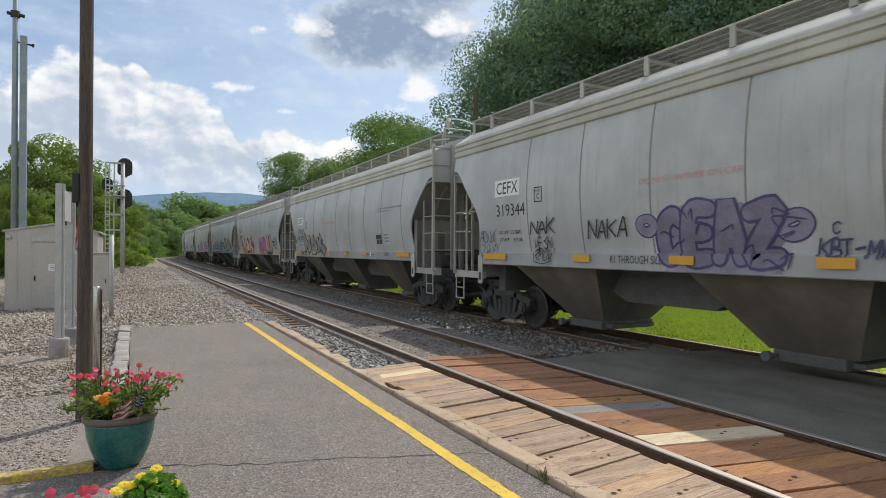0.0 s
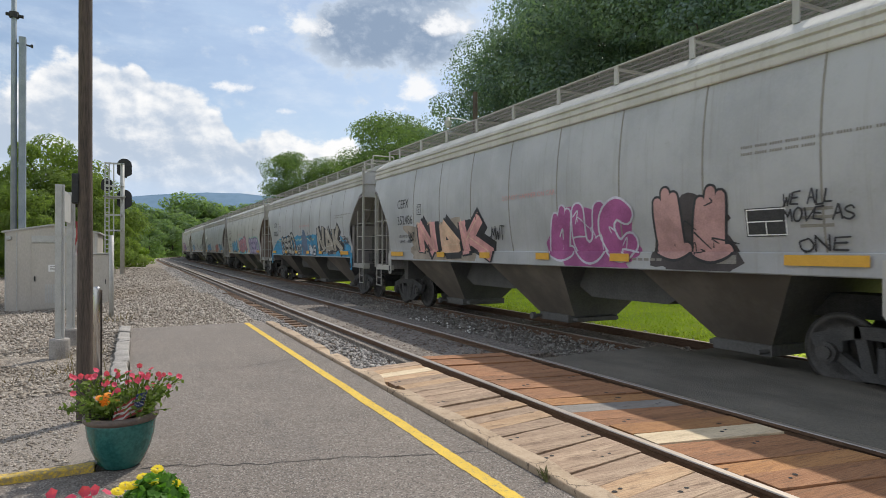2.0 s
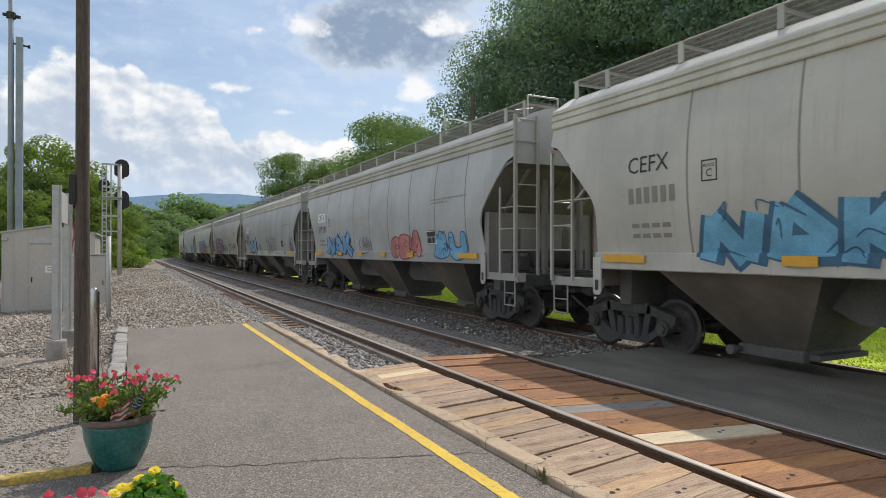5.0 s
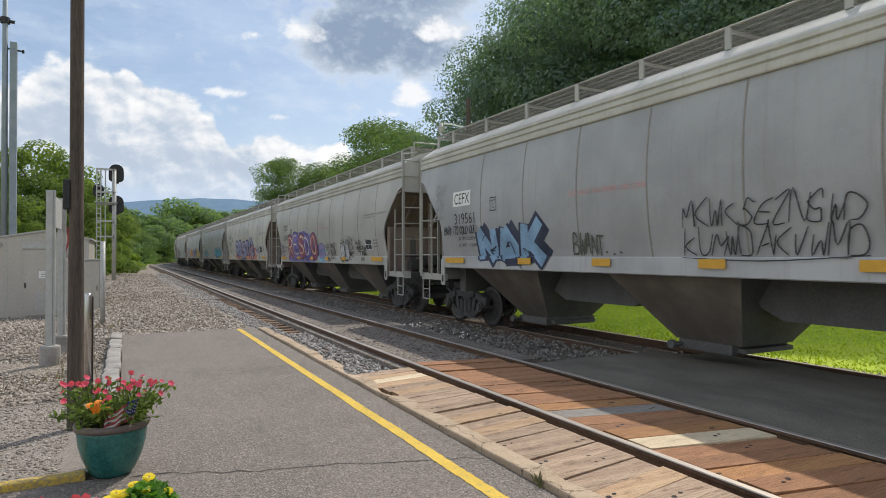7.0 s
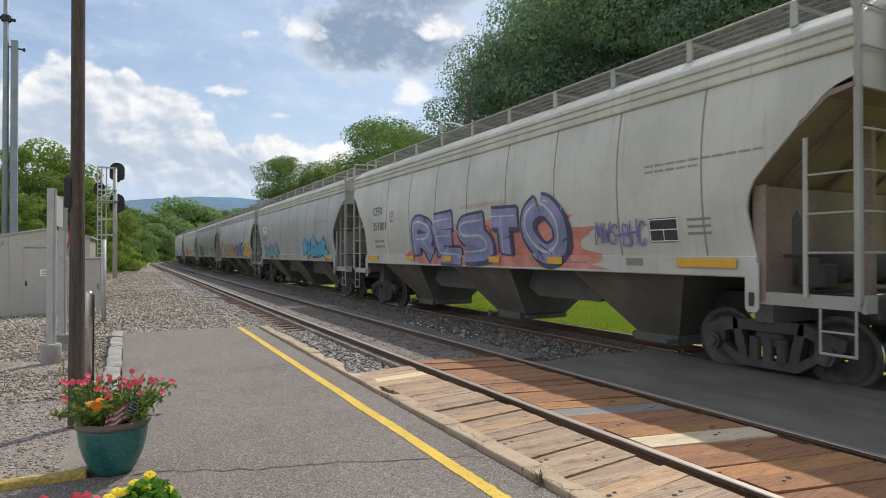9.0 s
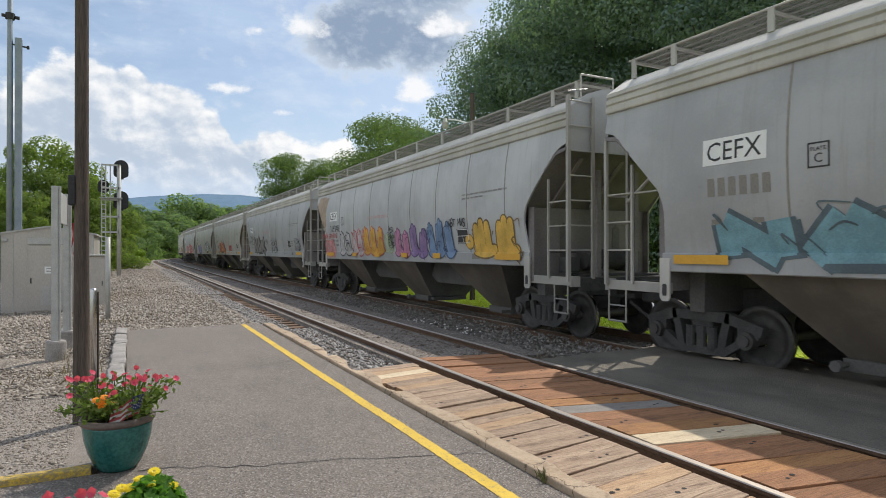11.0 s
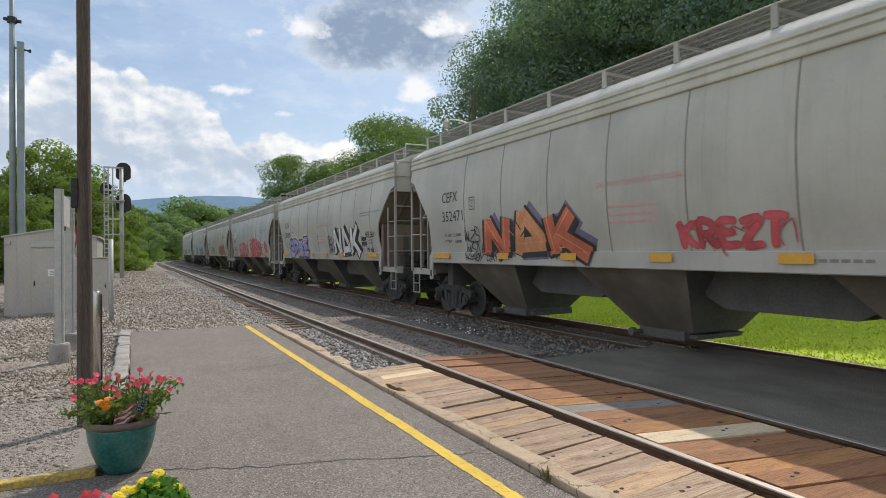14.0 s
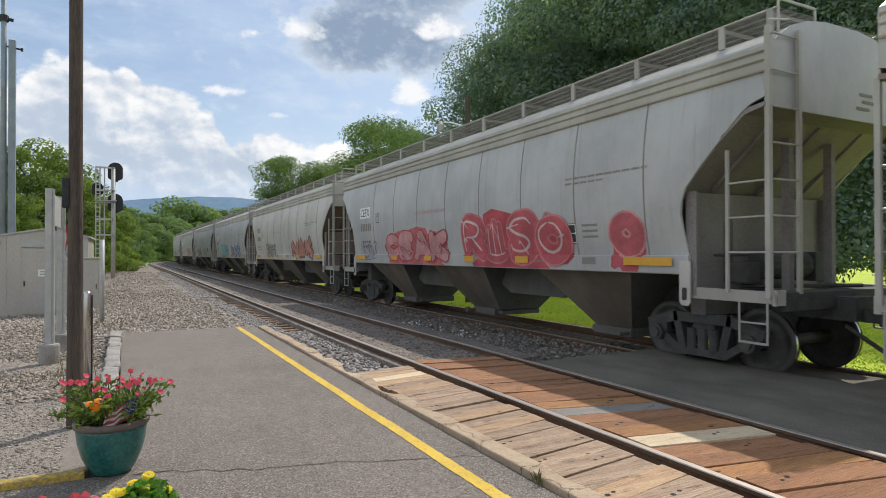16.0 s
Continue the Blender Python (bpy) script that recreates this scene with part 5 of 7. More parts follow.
def markings(car, mark, number, patch, rng):
    """The stencilled data that each wagon carries."""
    side = [o for o in car.children if o.name.startswith("side_sheet")][0]
    tight = 0.88 if number == "319561" else 1.0
    apart = 0.16 if number == "319561" else 0.0
    if patch:
        bar(side, "label_patch", -6.38 - apart * 0.4, -6.38 - apart * 0.4 + 0.96 * tight, 2.90, 3.26, M_WHITE, 0.004)
    lettering(side, mark, -6.31 - apart * 0.4, 2.95, 0.26, M_BLACK, 0.82 * tight)
    if number:
        lettering(side, number, -6.31 - apart * 0.4, 2.47, 0.26, M_BLACK, 1.08 * tight)
    else:
        for j in range(6):
            bar(side, "stencil_bar", -6.31 + 0.165 * j, -6.20 + 0.165 * j, 2.47, 2.72, M_SEAM)
    load, empty = LIMITS.get(number, ("", ""))
    if load:
        lettering(side, "LD LMT " + load, -6.28, 2.09, 0.075, M_BLACK, 0.86)
        lettering(side, "LT WT    " + empty, -6.28, 1.93, 0.075, M_BLACK, 0.86)
    else:
        for v in (2.09, 1.93):
            for i in range(4):
                bar(side, "stencil_bar", -6.28 + 0.21 * i, -6.28 + 0.21 * i + 0.16, v, v + 0.07, M_SEAM)
    for a, b, c, d in ((-4.90, -4.64, 2.70, 2.72), (-4.90, -4.64, 2.98, 3.00), (-4.90, -4.88, 2.72, 2.98), (-4.66, -4.64, 2.72, 2.98)):
        bar(side, "frame_bar", a + apart, b + apart, c, d, M_BLACK)
    lettering(side, "PLATE", -4.86 + apart, 2.90, 0.045, M_BLACK, 0.18)
    lettering(side, "C", -4.82 + apart, 2.76, 0.11, M_BLACK)
    # faded red warning, and small data on the leading half
    def tiny(u, v, n, h, mat):
        for c in range(n):
            if c % 6 != 5:
                bar(side, "stencil_bar", u + c * h * 0.95, u + c * h * 0.95 + h * 0.62, v, v + h, mat)
    on = 1.2 if number[:2] == "35" or number[:2] == "70" else 0.0
    lettering(side, "DO NOT HAMMER ON CAR", -2.05 + on * 1.35, 2.78, 0.10, M_RED, 1.85)
    tiny(4.55 + on * 0.7, 3.05, 58, 0.036, M_SEAM)
    tiny(4.55 + on * 0.7, 2.96, 30, 0.036, M_SEAM)
    bar(side, "data_panel", 4.22 + on, 4.76 + on, 1.90, 2.27, M_BLACK)
    for a, b, c, d in ((0.015, 0.565, 0.015, 0.030), (0.015, 0.565, 0.34, 0.355), (0.015, 0.03, 0.03, 0.34), (0.55, 0.565, 0.03, 0.34), (0.03, 0.55, 0.185, 0.20), (0.28, 0.295, 0.03, 0.185)):
        bar(side, "frame_bar", 4.22 + on + a, 4.22 + on + b, 1.90 + c, 1.90 + d, M_WHITE, 0.008)
    for r in range(3):
        bar(side, "stencil_bar", 4.95 + on, 5.35 + on, 2.20 - 0.10 * r, 2.24 - 0.10 * r, M_SEAM)
    for i in range(6):
        bar(side, "stencil_bar", 3.2 + 0.13 * i, 3.3 + 0.13 * i, 1.56, 1.60, M_SEAM)
    for u0, u1 in ((-6.95, -6.02), (-3.75, -3.30), (-1.50, -1.05), (0.72, 1.16), (2.85, 3.30), (5.95, 6.94)):
        if number != "319532" or abs(u0) > 5:
            bar(side, "reflector", u0, u1, 1.54, 1.67, M_REFLECT, 0.042)
    bar(side, "vent_plate", 4.9, 5.25, 1.54, 1.66, M_SEAM, 0.006)
    return side


BLACK, DARK = (0.03, 0.03, 0.035), (0.06, 0.055, 0.06)


def paint_wagon(i, s):
    """What has been sprayed on wagon i, counted from the first in view."""
    if i == 0:
        piece(s, "CEAZ", 1.71, -0.27, 1.47, 2.42, (0.24, 0.22, 0.30), (0.09, 0.07, 0.20), (0.30, 0.28, 0.36), 3, 0.36)
        piece(s, "O", 2.16, 1.72, 1.92, 2.34, (0.30, 0.28, 0.36), (0.09, 0.07, 0.20), None, 4, 0.3)
        piece(s, "O", -0.22, -0.66, 1.82, 2.24, (0.30, 0.28, 0.36), (0.09, 0.07, 0.20), None, 5, 0.3)
        words(s, "NAK", 5.1, 2.08, 0.26, BLACK, 0.84)
        scrawl(s, 5.0, 4.4, 1.55, 2.02, BLACK, 6, rows=2)
        words(s, "NAKA", 3.36, 1.95, 0.28, BLACK, 1.0)
        scrawl(s, 7.1, 6.4, 1.62, 2.22, (0.10, 0.10, 0.22), 8, rows=2)
        words(s, "KBT-MWS", -0.70, 1.68, 0.20, (0.06, 0.08, 0.16), 0.95)
        lettering(s, "R1 THROUGH SILL", -2.81, 1.53, 0.13, M_BLACK, 1.14)
        words(s, "C", -0.9, 1.95, 0.13, (0.06, 0.08, 0.16))
        scrawl(s, -2.4, -4.0, 1.6, 2.2, (0.08, 0.09, 0.2), 9, rows=2)
    elif i == 1:
        piece(s, "nak", 5.40, 2.0, 1.47, 2.55, (0.30, 0.30, 0.28), BLACK, (0.58, 0.54, 0.38), 11, 0.30, False, (0.55, 0.55, 0.52))
        words(s, "ONE", 7.0, 2.25, 0.16, BLACK)
        words(s, "MORE", 7.0, 2.05, 0.16, BLACK)
        words(s, "KBT MWS", 6.31, 2.20, 0.18, BLACK, 0.95)
        words(s, "PHONE LIVES", 5.85, 1.50, 0.15, BLACK, 1.05)
        scrawl(s, 6.95, 6.3, 1.65, 1.98, (0.20, 0.18, 0.18), 12)
        bar(s, "placard", 3.62, 3.76, 1.53, 1.65, M_WHITE, 0.044)
    elif i == 2:
        bm = bmesh.new()
        cloud(bm, -6.1, -1.0, 1.25, 2.62, 0, 26, 1.462)
        laid("paint_cloud", bm, spray((0.36, 0.30, 0.24)), s, "dull tan sprayed smudge", lift=0.002)
        piece(s, "nak", 5.0, 1.2, 1.47, 2.62, (0.72, 0.36, 0.34), BLACK, BLACK, 21, 0.30, False, (0.80, 0.55, 0.38), second=(0.78, 0.50, 0.34))
        words(s, "KBT.", 5.55, 1.98, 0.22, BLACK, 0.5)
        words(s, "MWT", 1.0, 1.95, 0.26, BLACK, 0.6)
        piece(s, "MUC", -1.17, -3.43, 1.47, 2.55, (0.40, 0.10, 0.28), (0.62, 0.60, 0.68), (0.40, 0.10, 0.28), 24, 0.34, True)
        piece(s, "MM", -3.8, -5.25, 1.47, 2.6, (0.52, 0.30, 0.28), BLACK, (0.06, 0.05, 0.05), 25, 0.44)
        for r, w in enumerate(("WE ALL", "MOVE AS")):
            words(s, w, -5.95, 2.28 - 0.19 * r, 0.15, BLACK, 0.62 + 0.22 * r)
        words(s, "ONE", -6.1, 1.72, 0.16, BLACK, 0.6)
    elif i == 3:
        bm = bmesh.new()
        edge = []
        for j in range(121):
            u = -7.18 + 14.26 * j / 120
            rise = 0.10 + 0.72 * min(1.0, (u + 7.18) / 2.6, (7.3 - u) / 1.6) ** 0.7
            edge.append((u, 1.57 + rise + 0.10 * noise.noise(Vector((u * 1.7, 3, 0))) + 0.05 * noise.noise(Vector((u * 6, 5, 0)))))
        lows, tops = [bm.verts.new((u, 1.462, 0)) for u, v in edge], [bm.verts.new((u, v, 0)) for u, v in edge]
        for j in range(120):
            bm.faces.new((lows[j], lows[j + 1], tops[j + 1], tops[j]))
        laid("paint_cloud", bm, spray((0.05, 0.30, 0.52)), s, "bright blue sprayed background", lift=0.002)
        bm = bmesh.new()
        pts = [(-5.3 + 0.3 * j, 2.20 + (0.06 if j % 2 else -0.06)) for j in range(26)]
        ribbon(bm, [Vector((*p, 0)) for p in pts], 0.035, 0)
        laid("paint_line", bm, spray((0.72, 0.68, 0.22)), s, lift=0.005)
        piece(s, "GSED", 4.67, 1.56, 1.47, 2.5, (0.36, 0.36, 0.33), BLACK, None, 32, 0.30, False, (0.60, 0.60, 0.56))
        piece(s, "KBT", 1.31, 0.24, 1.47, 1.98, (0.56, 0.60, 0.62), (0.10, 0.12, 0.16), None, 33, 0.26, False)
        bm = bmesh.new()
        cloud(bm, -0.2, 1.0, 1.35, 2.62, 0, 34, 1.462)
        laid("paint_cloud", bm, spray((0.13, 0.19, 0.29)), s, "dusky blue sprayed blot", lift=0.008)
        piece(s, "MWS", -0.98, -2.25, 1.47, 2.0, (0.60, 0.63, 0.64), (0.10, 0.12, 0.16), None, 35, 0.26, False)
        words(s, "HI..", -1.1, 2.40, 0.13, BLACK)
        words(s, "HATERS!", -1.14, 2.20, 0.15, BLACK, 0.8)
        piece(s, "nak", -2.53, -6.1, 1.47, 2.72, (0.40, 0.36, 0.29), BLACK, (0.05, 0.05, 0.06), 36, 0.30, False, (0.62, 0.60, 0.56))
        scrawl(s, -6.45, -7.0, 1.92, 2.25, BLACK, 37, 0.02, 2)
    elif i == 4:
        piece(s, "nak", 5.0, 2.1, 1.47, 2.45, (0.16, 0.42, 0.62), (0.05, 0.14, 0.24), None, 41, 0.32, False)
        piece(s, "KER", 1.5, -2.1, 1.47, 2.6, (0.50, 0.22, 0.27), (0.14, 0.07, 0.16), (0.20, 0.52, 0.62), 42, 0.30, True, (0.66, 0.44, 0.50))
        piece(s, "GSED", -2.96, -6.6, 1.47, 2.5, (0.42, 0.37, 0.52), (0.20, 0.15, 0.30), (0.30, 0.55, 0.45), 43, 0.30, False, (0.56, 0.52, 0.64))
    elif i == 5:
        piece(s, "nak", 5.3, 2.2, 1.47, 2.4, (0.18, 0.38, 0.60), (0.04, 0.06, 0.12), None, 51, 0.32, False)
        piece(s, "CEA", -1.6, -3.8, 1.47, 2.2, (0.56, 0.22, 0.20), (0.26, 0.08, 0.08), None, 52, 0.30)
        piece(s, "MU", -4.6, -6.4, 1.47, 2.2, (0.18, 0.42, 0.62), (0.06, 0.14, 0.25), None, 53, 0.32)
        scrawl(s, 1.4, 0.2, 1.7, 2.2, BLACK, 54)
    elif i == 6:
        piece(s, "nak", 5.40, 2.85, 1.47, 2.42, (0.26, 0.42, 0.60), (0.03, 0.04, 0.08), (0.04, 0.05, 0.09), 61, 0.34, False)
        words(s, "BABY ITS COLD OUT", 6.92, 2.24, 0.17, BLACK, 1.55)
        words(s, "BWANT...", 2.03, 1.75, 0.34, (0.10, 0.10, 0.08), 1.3)
        scrawl(s, -0.45, -2.95, 1.72, 2.52, BLACK, 64, 0.020, 2)
        scrawl(s, -6.1, -7.05, 1.70, 2.34, BLACK, 65, 0.026, 2)
        scrawl(s, 7.4, 6.9, 2.7, 3.5, (0.30, 0.29, 0.28), 66, 0.02, 2)
    elif i == 7:
        piece(s, "RESDO", 5.48, 0.35, 1.47, 2.75, (0.34, 0.10, 0.16), (0.06, 0.05, 0.18), (0.22, 0.20, 0.42), 71, 0.30, True, (0.70, 0.62, 0.36), second=(0.20, 0.16, 0.42))
        piece(s, "C", 0.3, -0.7, 1.55, 2.2, (0.34, 0.30, 0.52), (0.07, 0.06, 0.18), (0.25, 0.45, 0.62), 72, 0.34)
        scrawl(s, -0.87, -1.45, 1.6, 2.2, BLACK, 73, rows=2)
        scrawl(s, -1.5, -2.08, 1.6, 2.2, BLACK, 74, rows=3)
        piece(s, "MM", -2.66, -3.75, 1.47, 2.35, (0.55, 0.54, 0.56), BLACK, None, 75, 0.30)
        scrawl(s, -3.6, -4.2, 1.7, 2.4, BLACK, 76, 0.018, 3)
        scrawl(s, -4.47, -5.0, 2.08, 2.25, BLACK, 77, 0.02)
        scrawl(s, -4.47, -5.45, 1.92, 2.06, BLACK, 79, 0.02)
        words(s, "OH WELL....", -5.0, 1.74, 0.12, BLACK, 0.62)
        scrawl(s, 6.9, 6.3, 1.6, 2.3, (0.12, 0.10, 0.22), 78, 0.03, 3)
    elif i == 8:
        bm = bmesh.new()
        cloud(bm, -3.9, 5.0, 1.2, 2.6, 0, 81, 1.462)
        laid("paint_cloud", bm, spray((0.64, 0.25, 0.19)), s, "orange sprayed background", lift=0.002)
        piece(s, "RESTO", 3.35, -3.4, 1.47, 2.78, (0.27, 0.27, 0.45), (0.07, 0.07, 0.14), None, 82, 0.34, False, (0.52, 0.55, 0.58))
        words(s, "MWS-BHC", -4.20, 1.88, 0.34, (0.20, 0.16, 0.42), 1.15)
    elif i == 9:
        piece(s, "nak", 6.3, 2.6, 1.47, 2.35, (0.20, 0.38, 0.44), (0.10, 0.14, 0.16), None, 91, 0.32, False)
        piece(s, "nak", -2.4, -6.2, 1.47, 2.5, (0.10, 0.40, 0.58), (0.05, 0.10, 0.16), None, 92, 0.32, False)
    elif i == 10:
        words(s, "DESTROY EVERYTHING", 7.36, 2.24, 0.16, (0.55, 0.08, 0.08), 1.95)
        piece(s, "CEA", 7.2, 5.9, 1.47, 2.2, (0.62, 0.34, 0.34), (0.60, 0.20, 0.18), None, 101, 0.34)
        piece(s, "MM", 5.24, 3.84, 1.5, 2.5, (0.52, 0.50, 0.50), BLACK, None, 102, 0.36)
        piece(s, "MM", 3.77, 2.6, 1.5, 2.5, (0.54, 0.48, 0.48), (0.58, 0.10, 0.10), None, 103, 0.38)
        piece(s, "MMM", 2.6, 0.6, 1.5, 2.5, (0.72, 0.40, 0.07), (0.58, 0.14, 0.08), None, 104, 0.40)
        piece(s, "MM", 0.6, -0.05, 1.6, 2.3, (0.50, 0.55, 0.40), (0.30, 0.40, 0.20), None, 105, 0.30)
        scrawl(s, 0.25, -0.2, 1.9, 2.5, BLACK, 106, 0.02, 3)
        piece(s, "MM", -0.21, -1.36, 1.47, 2.4, (0.56, 0.24, 0.38), (0.22, 0.10, 0.20), None, 107, 0.40)
        piece(s, "MM", -1.36, -2.52, 1.47, 2.45, (0.30, 0.20, 0.40), (0.14, 0.09, 0.22), None, 108, 0.40)
        piece(s, "MMM", -2.52, -4.05, 1.47, 2.52, (0.20, 0.30, 0.48), (0.08, 0.12, 0.22), None, 109, 0.40)
        words(s, "KBT MWS", -3.83, 2.34, 0.16, BLACK, 0.88)
        piece(s, "O", -4.62, -4.95, 1.75, 2.15, (0.72, 0.44, 0.08), (0.20, 0.12, 0.04), None, 118, 0.40)
        piece(s, "MM", -4.95, -6.95, 1.47, 2.52, (0.72, 0.44, 0.08), (0.20, 0.12, 0.04), None, 110, 0.40)
        bm = bmesh.new()
        cloud(bm, -8.4, -6.75, 2.3, 4.5, 0, 111, 2.2)
        for v in bm.verts:
            v.co.y = min(v.co.y, 3.96)
            v.co.x = max(v.co.x, -8.3 + max(0, 3.66 - v.co.y) * 1.1)
        laid("rust_stain", bm, spray((0.40, 0.30, 0.215)), s, "brown rust stain", lift=0.002)
    elif i == 11:
        piece(s, "nak", 5.29, 1.75, 1.47, 2.66, (0.26, 0.25, 0.23), (0.045, 0.045, 0.05), (0.05, 0.05, 0.055), 112, 0.28, False, (0.40, 0.39, 0.36))
        words(s, "K BT MWS", 6.9, 2.24, 0.15, DARK, 1.5)
        scrawl(s, 1.43, 0.74, 2.19, 2.41, BLACK, 113, 0.024)
        scrawl(s, -0.08, -1.7, 1.62, 2.45, BLACK, 114, 0.03, 2)
        scrawl(s, -5.66, -6.8, 1.8, 2.36, BLACK, 115, 0.024, 2)
        scrawl(s, 8.2, 7.1, 3.3, 3.9, (0.12, 0.12, 0.14), 116, 0.025)
        scrawl(s, -3.2, -4.2, 1.6, 2.1, (0.3, 0.3, 0.28), 117, 0.018)
    elif i == 12:
        piece(s, "nak", 4.4, 0.8, 1.47, 2.6, (0.62, 0.16, 0.08), BLACK, (0.20, 0.17, 0.26), 121, 0.30, False, (0.75, 0.34, 0.20), second=(0.70, 0.30, 0.14))
        scrawl(s, 5.2, 4.5, 1.6, 2.3, BLACK, 122, 0.03, 2)
        words(s, "WINDY DAY", 5.2, 1.5, 0.14, BLACK, 1.5)
        piece(s, "KREZT", -1.28, -2.98, 1.7, 2.17, (0.62, 0.10, 0.12), (0.55, 0.09, 0.10), None, 123, 0.16)
        for r in range(3):
            bar(s, "stencil_bar", -0.2, 0.9, 2.16 + 0.13 * r, 2.20 + 0.13 * r, M_RED)
    elif i == 13:
        piece(s, "GREE", 5.54, 1.83, 1.47, 2.4, (0.34, 0.32, 0.56), (0.08, 0.07, 0.18), (0.62, 0.58, 0.32), 131, 0.32, False, (0.54, 0.54, 0.70))
        scrawl(s, -1.4, -2.0, 1.75, 2.37, BLACK, 132, 0.025, 3)
        piece(s, "nak", -2.05, -5.2, 1.47, 2.76, (0.70, 0.70, 0.68), BLACK, BLACK, 133, 0.26, False)
        words(s, "HEY HEY", -5.97, 2.22, 0.17, BLACK, 0.9)
        words(s, "MY MY.", -5.96, 1.70, 0.16, BLACK, 0.75)
        for r in range(3):
            bar(s, "stencil_bar", -0.3, 0.8, 2.1 + 0.13 * r, 2.14 + 0.13 * r, M_RED)
    elif i == 14:
        piece(s, "CEAK", 4.2, 0.15, 1.47, 2.4, (0.60, 0.30, 0.30), (0.52, 0.07, 0.09), (0.55, 0.14, 0.15), 141, 0.34)
        piece(s, "RMSO", -0.7, -4.6, 1.47, 2.6, (0.52, 0.10, 0.12), (0.60, 0.20, 0.22), (0.50, 0.07, 0.09), 142, 0.36, True, (0.70, 0.50, 0.50))
        piece(s, "O", -5.68, -6.3, 1.65, 2.4, (0.52, 0.12, 0.14), (0.62, 0.30, 0.30), (0.50, 0.09, 0.11), 143, 0.36)
        scrawl(s, 6.4, 5.0, 1.6, 2.2, (0.16, 0.18, 0.28), 144, 0.03)
    elif i == 15:
        scrawl(s, 4.0, 1.5, 1.6, 2.3, DARK, 151, 0.03, 2)
        piece(s, "nak", -1.8, -5.6, 1.47, 2.5, (0.52, 0.22, 0.18), (0.18, 0.12, 0.10), None, 152, 0.30, False)
    elif i == 16:
        piece(s, "SEO", 4.0, 0.5, 1.47, 2.5, (0.20, 0.46, 0.52), (0.10, 0.20, 0.24), (0.60, 0.40, 0.16), 161, 0.32)
        piece(s, "nak", -1.0, -5.0, 1.47, 2.4, (0.30, 0.34, 0.44), (0.10, 0.10, 0.14), None, 162, 0.30, False)
    elif i > 16 and i % 2:
        piece(s, "nak", 4.5, 1.0, 1.47, 2.4, (0.30, 0.32, 0.36), (0.10, 0.10, 0.12), None, 170 + i, 0.30, False)
        scrawl(s, -1.0, -4.0, 1.6, 2.3, DARK, 180 + i, 0.03, 2)
    elif i > 16:
        piece(s, "MERO", -1.0, -5.0, 1.47, 2.4, (0.50, 0.28, 0.30), (0.20, 0.10, 0.12), None, 190 + i, 0.34)


# reporting mark, number, pale patch behind the mark, cream body
ROSTER = {0: ("CEFX", "319344", True, False), 1: ("CEFX", "319113", True, False), 2: ("CEFX", "352486", False, False), 3: ("CITX", "700203", False, False),
          4: ("CEFX", "", False, True), 5: ("CEFX", "319293", True, False), 6: ("CEFX", "319561", True, False), 7: ("CEFX", "351015", False, True),
          8: ("CEFX", "351001", False, True), 9: ("CEFX", "", True, False), 10: ("CEFX", "319348", True, False), 11: ("CEFX", "319532", True, False),
          12: ("CEFX", "352471", False, True), 13: ("CEFX", "351009", False, True), 14: ("CEFX", "", True, False)}

# ---- things beside the platform ----
M_POLE = pbr("pole_wood", (0.045, 0.036, 0.030), (0.13, 0.098, 0.079), 3, 0.9, 0, 0.6, 30, 0.008, stretch=(6, 6, 0.35))
M_GALV = pbr("galvanised", (0.38, 0.38, 0.36), (0.50, 0.50, 0.48), 6, 0.55, 0.15, 0.1, 60, 0.002)
M_MAST = pbr("mast_grey", (0.20, 0.24, 0.28), (0.30, 0.34, 0.38), 2, 0.55, 0.3, 0.1, 40, 0.002)
M_STEEL = pbr("stainless", (0.50, 0.47, 0.45), (0.62, 0.60, 0.58), 4, 0.28, 1.0, 0.05, 60, 0.002, stretch=(8, 8, 0.5))
M_HUT = pbr("hut_aluminium", (0.42, 0.39, 0.345), (0.52, 0.485, 0.435), 1.2, 0.5, 0.25, 0.1, 30, 0.002, stretch=(1, 1, 0.4))
M_SIGNAL = pbr("signal_black", (0.012, 0.012, 0.014), (0.03, 0.03, 0.032), 6, 0.6, 0, 0.1, 40)
M_GLAZE = pbr("teal_glaze", (0.012, 0.095, 0.088), (0.03, 0.165, 0.145), 5, 0.22, 0, 0.05, 40, 0.002, spec=0.6)
M_RIM = pbr("pot_rim", (0.10, 0.075, 0.06), (0.17, 0.13, 0.11), 8, 0.5, 0, 0.2, 60, 0.003)
M_SOIL = pbr("soil", (0.02, 0.014, 0.01), (0.05, 0.035, 0.025), 20, 0.95, 0, 0.8, 60, 0.02)
M_CLOTH_R = pbr("cloth_red", (0.34, 0.05, 0.05), (0.42, 0.08, 0.08), 6, 0.8, 0, 0.1, 90)
M_CLOTH_W = pbr("cloth_white", (0.50, 0.48, 0.47), (0.60, 0.58, 0.57), 6, 0.8, 0, 0.1, 90)
M_CLOTH_B = pbr("cloth_blue", (0.02, 0.03, 0.10), (0.035, 0.05, 0.14), 6, 0.8, 0, 0.1, 90)


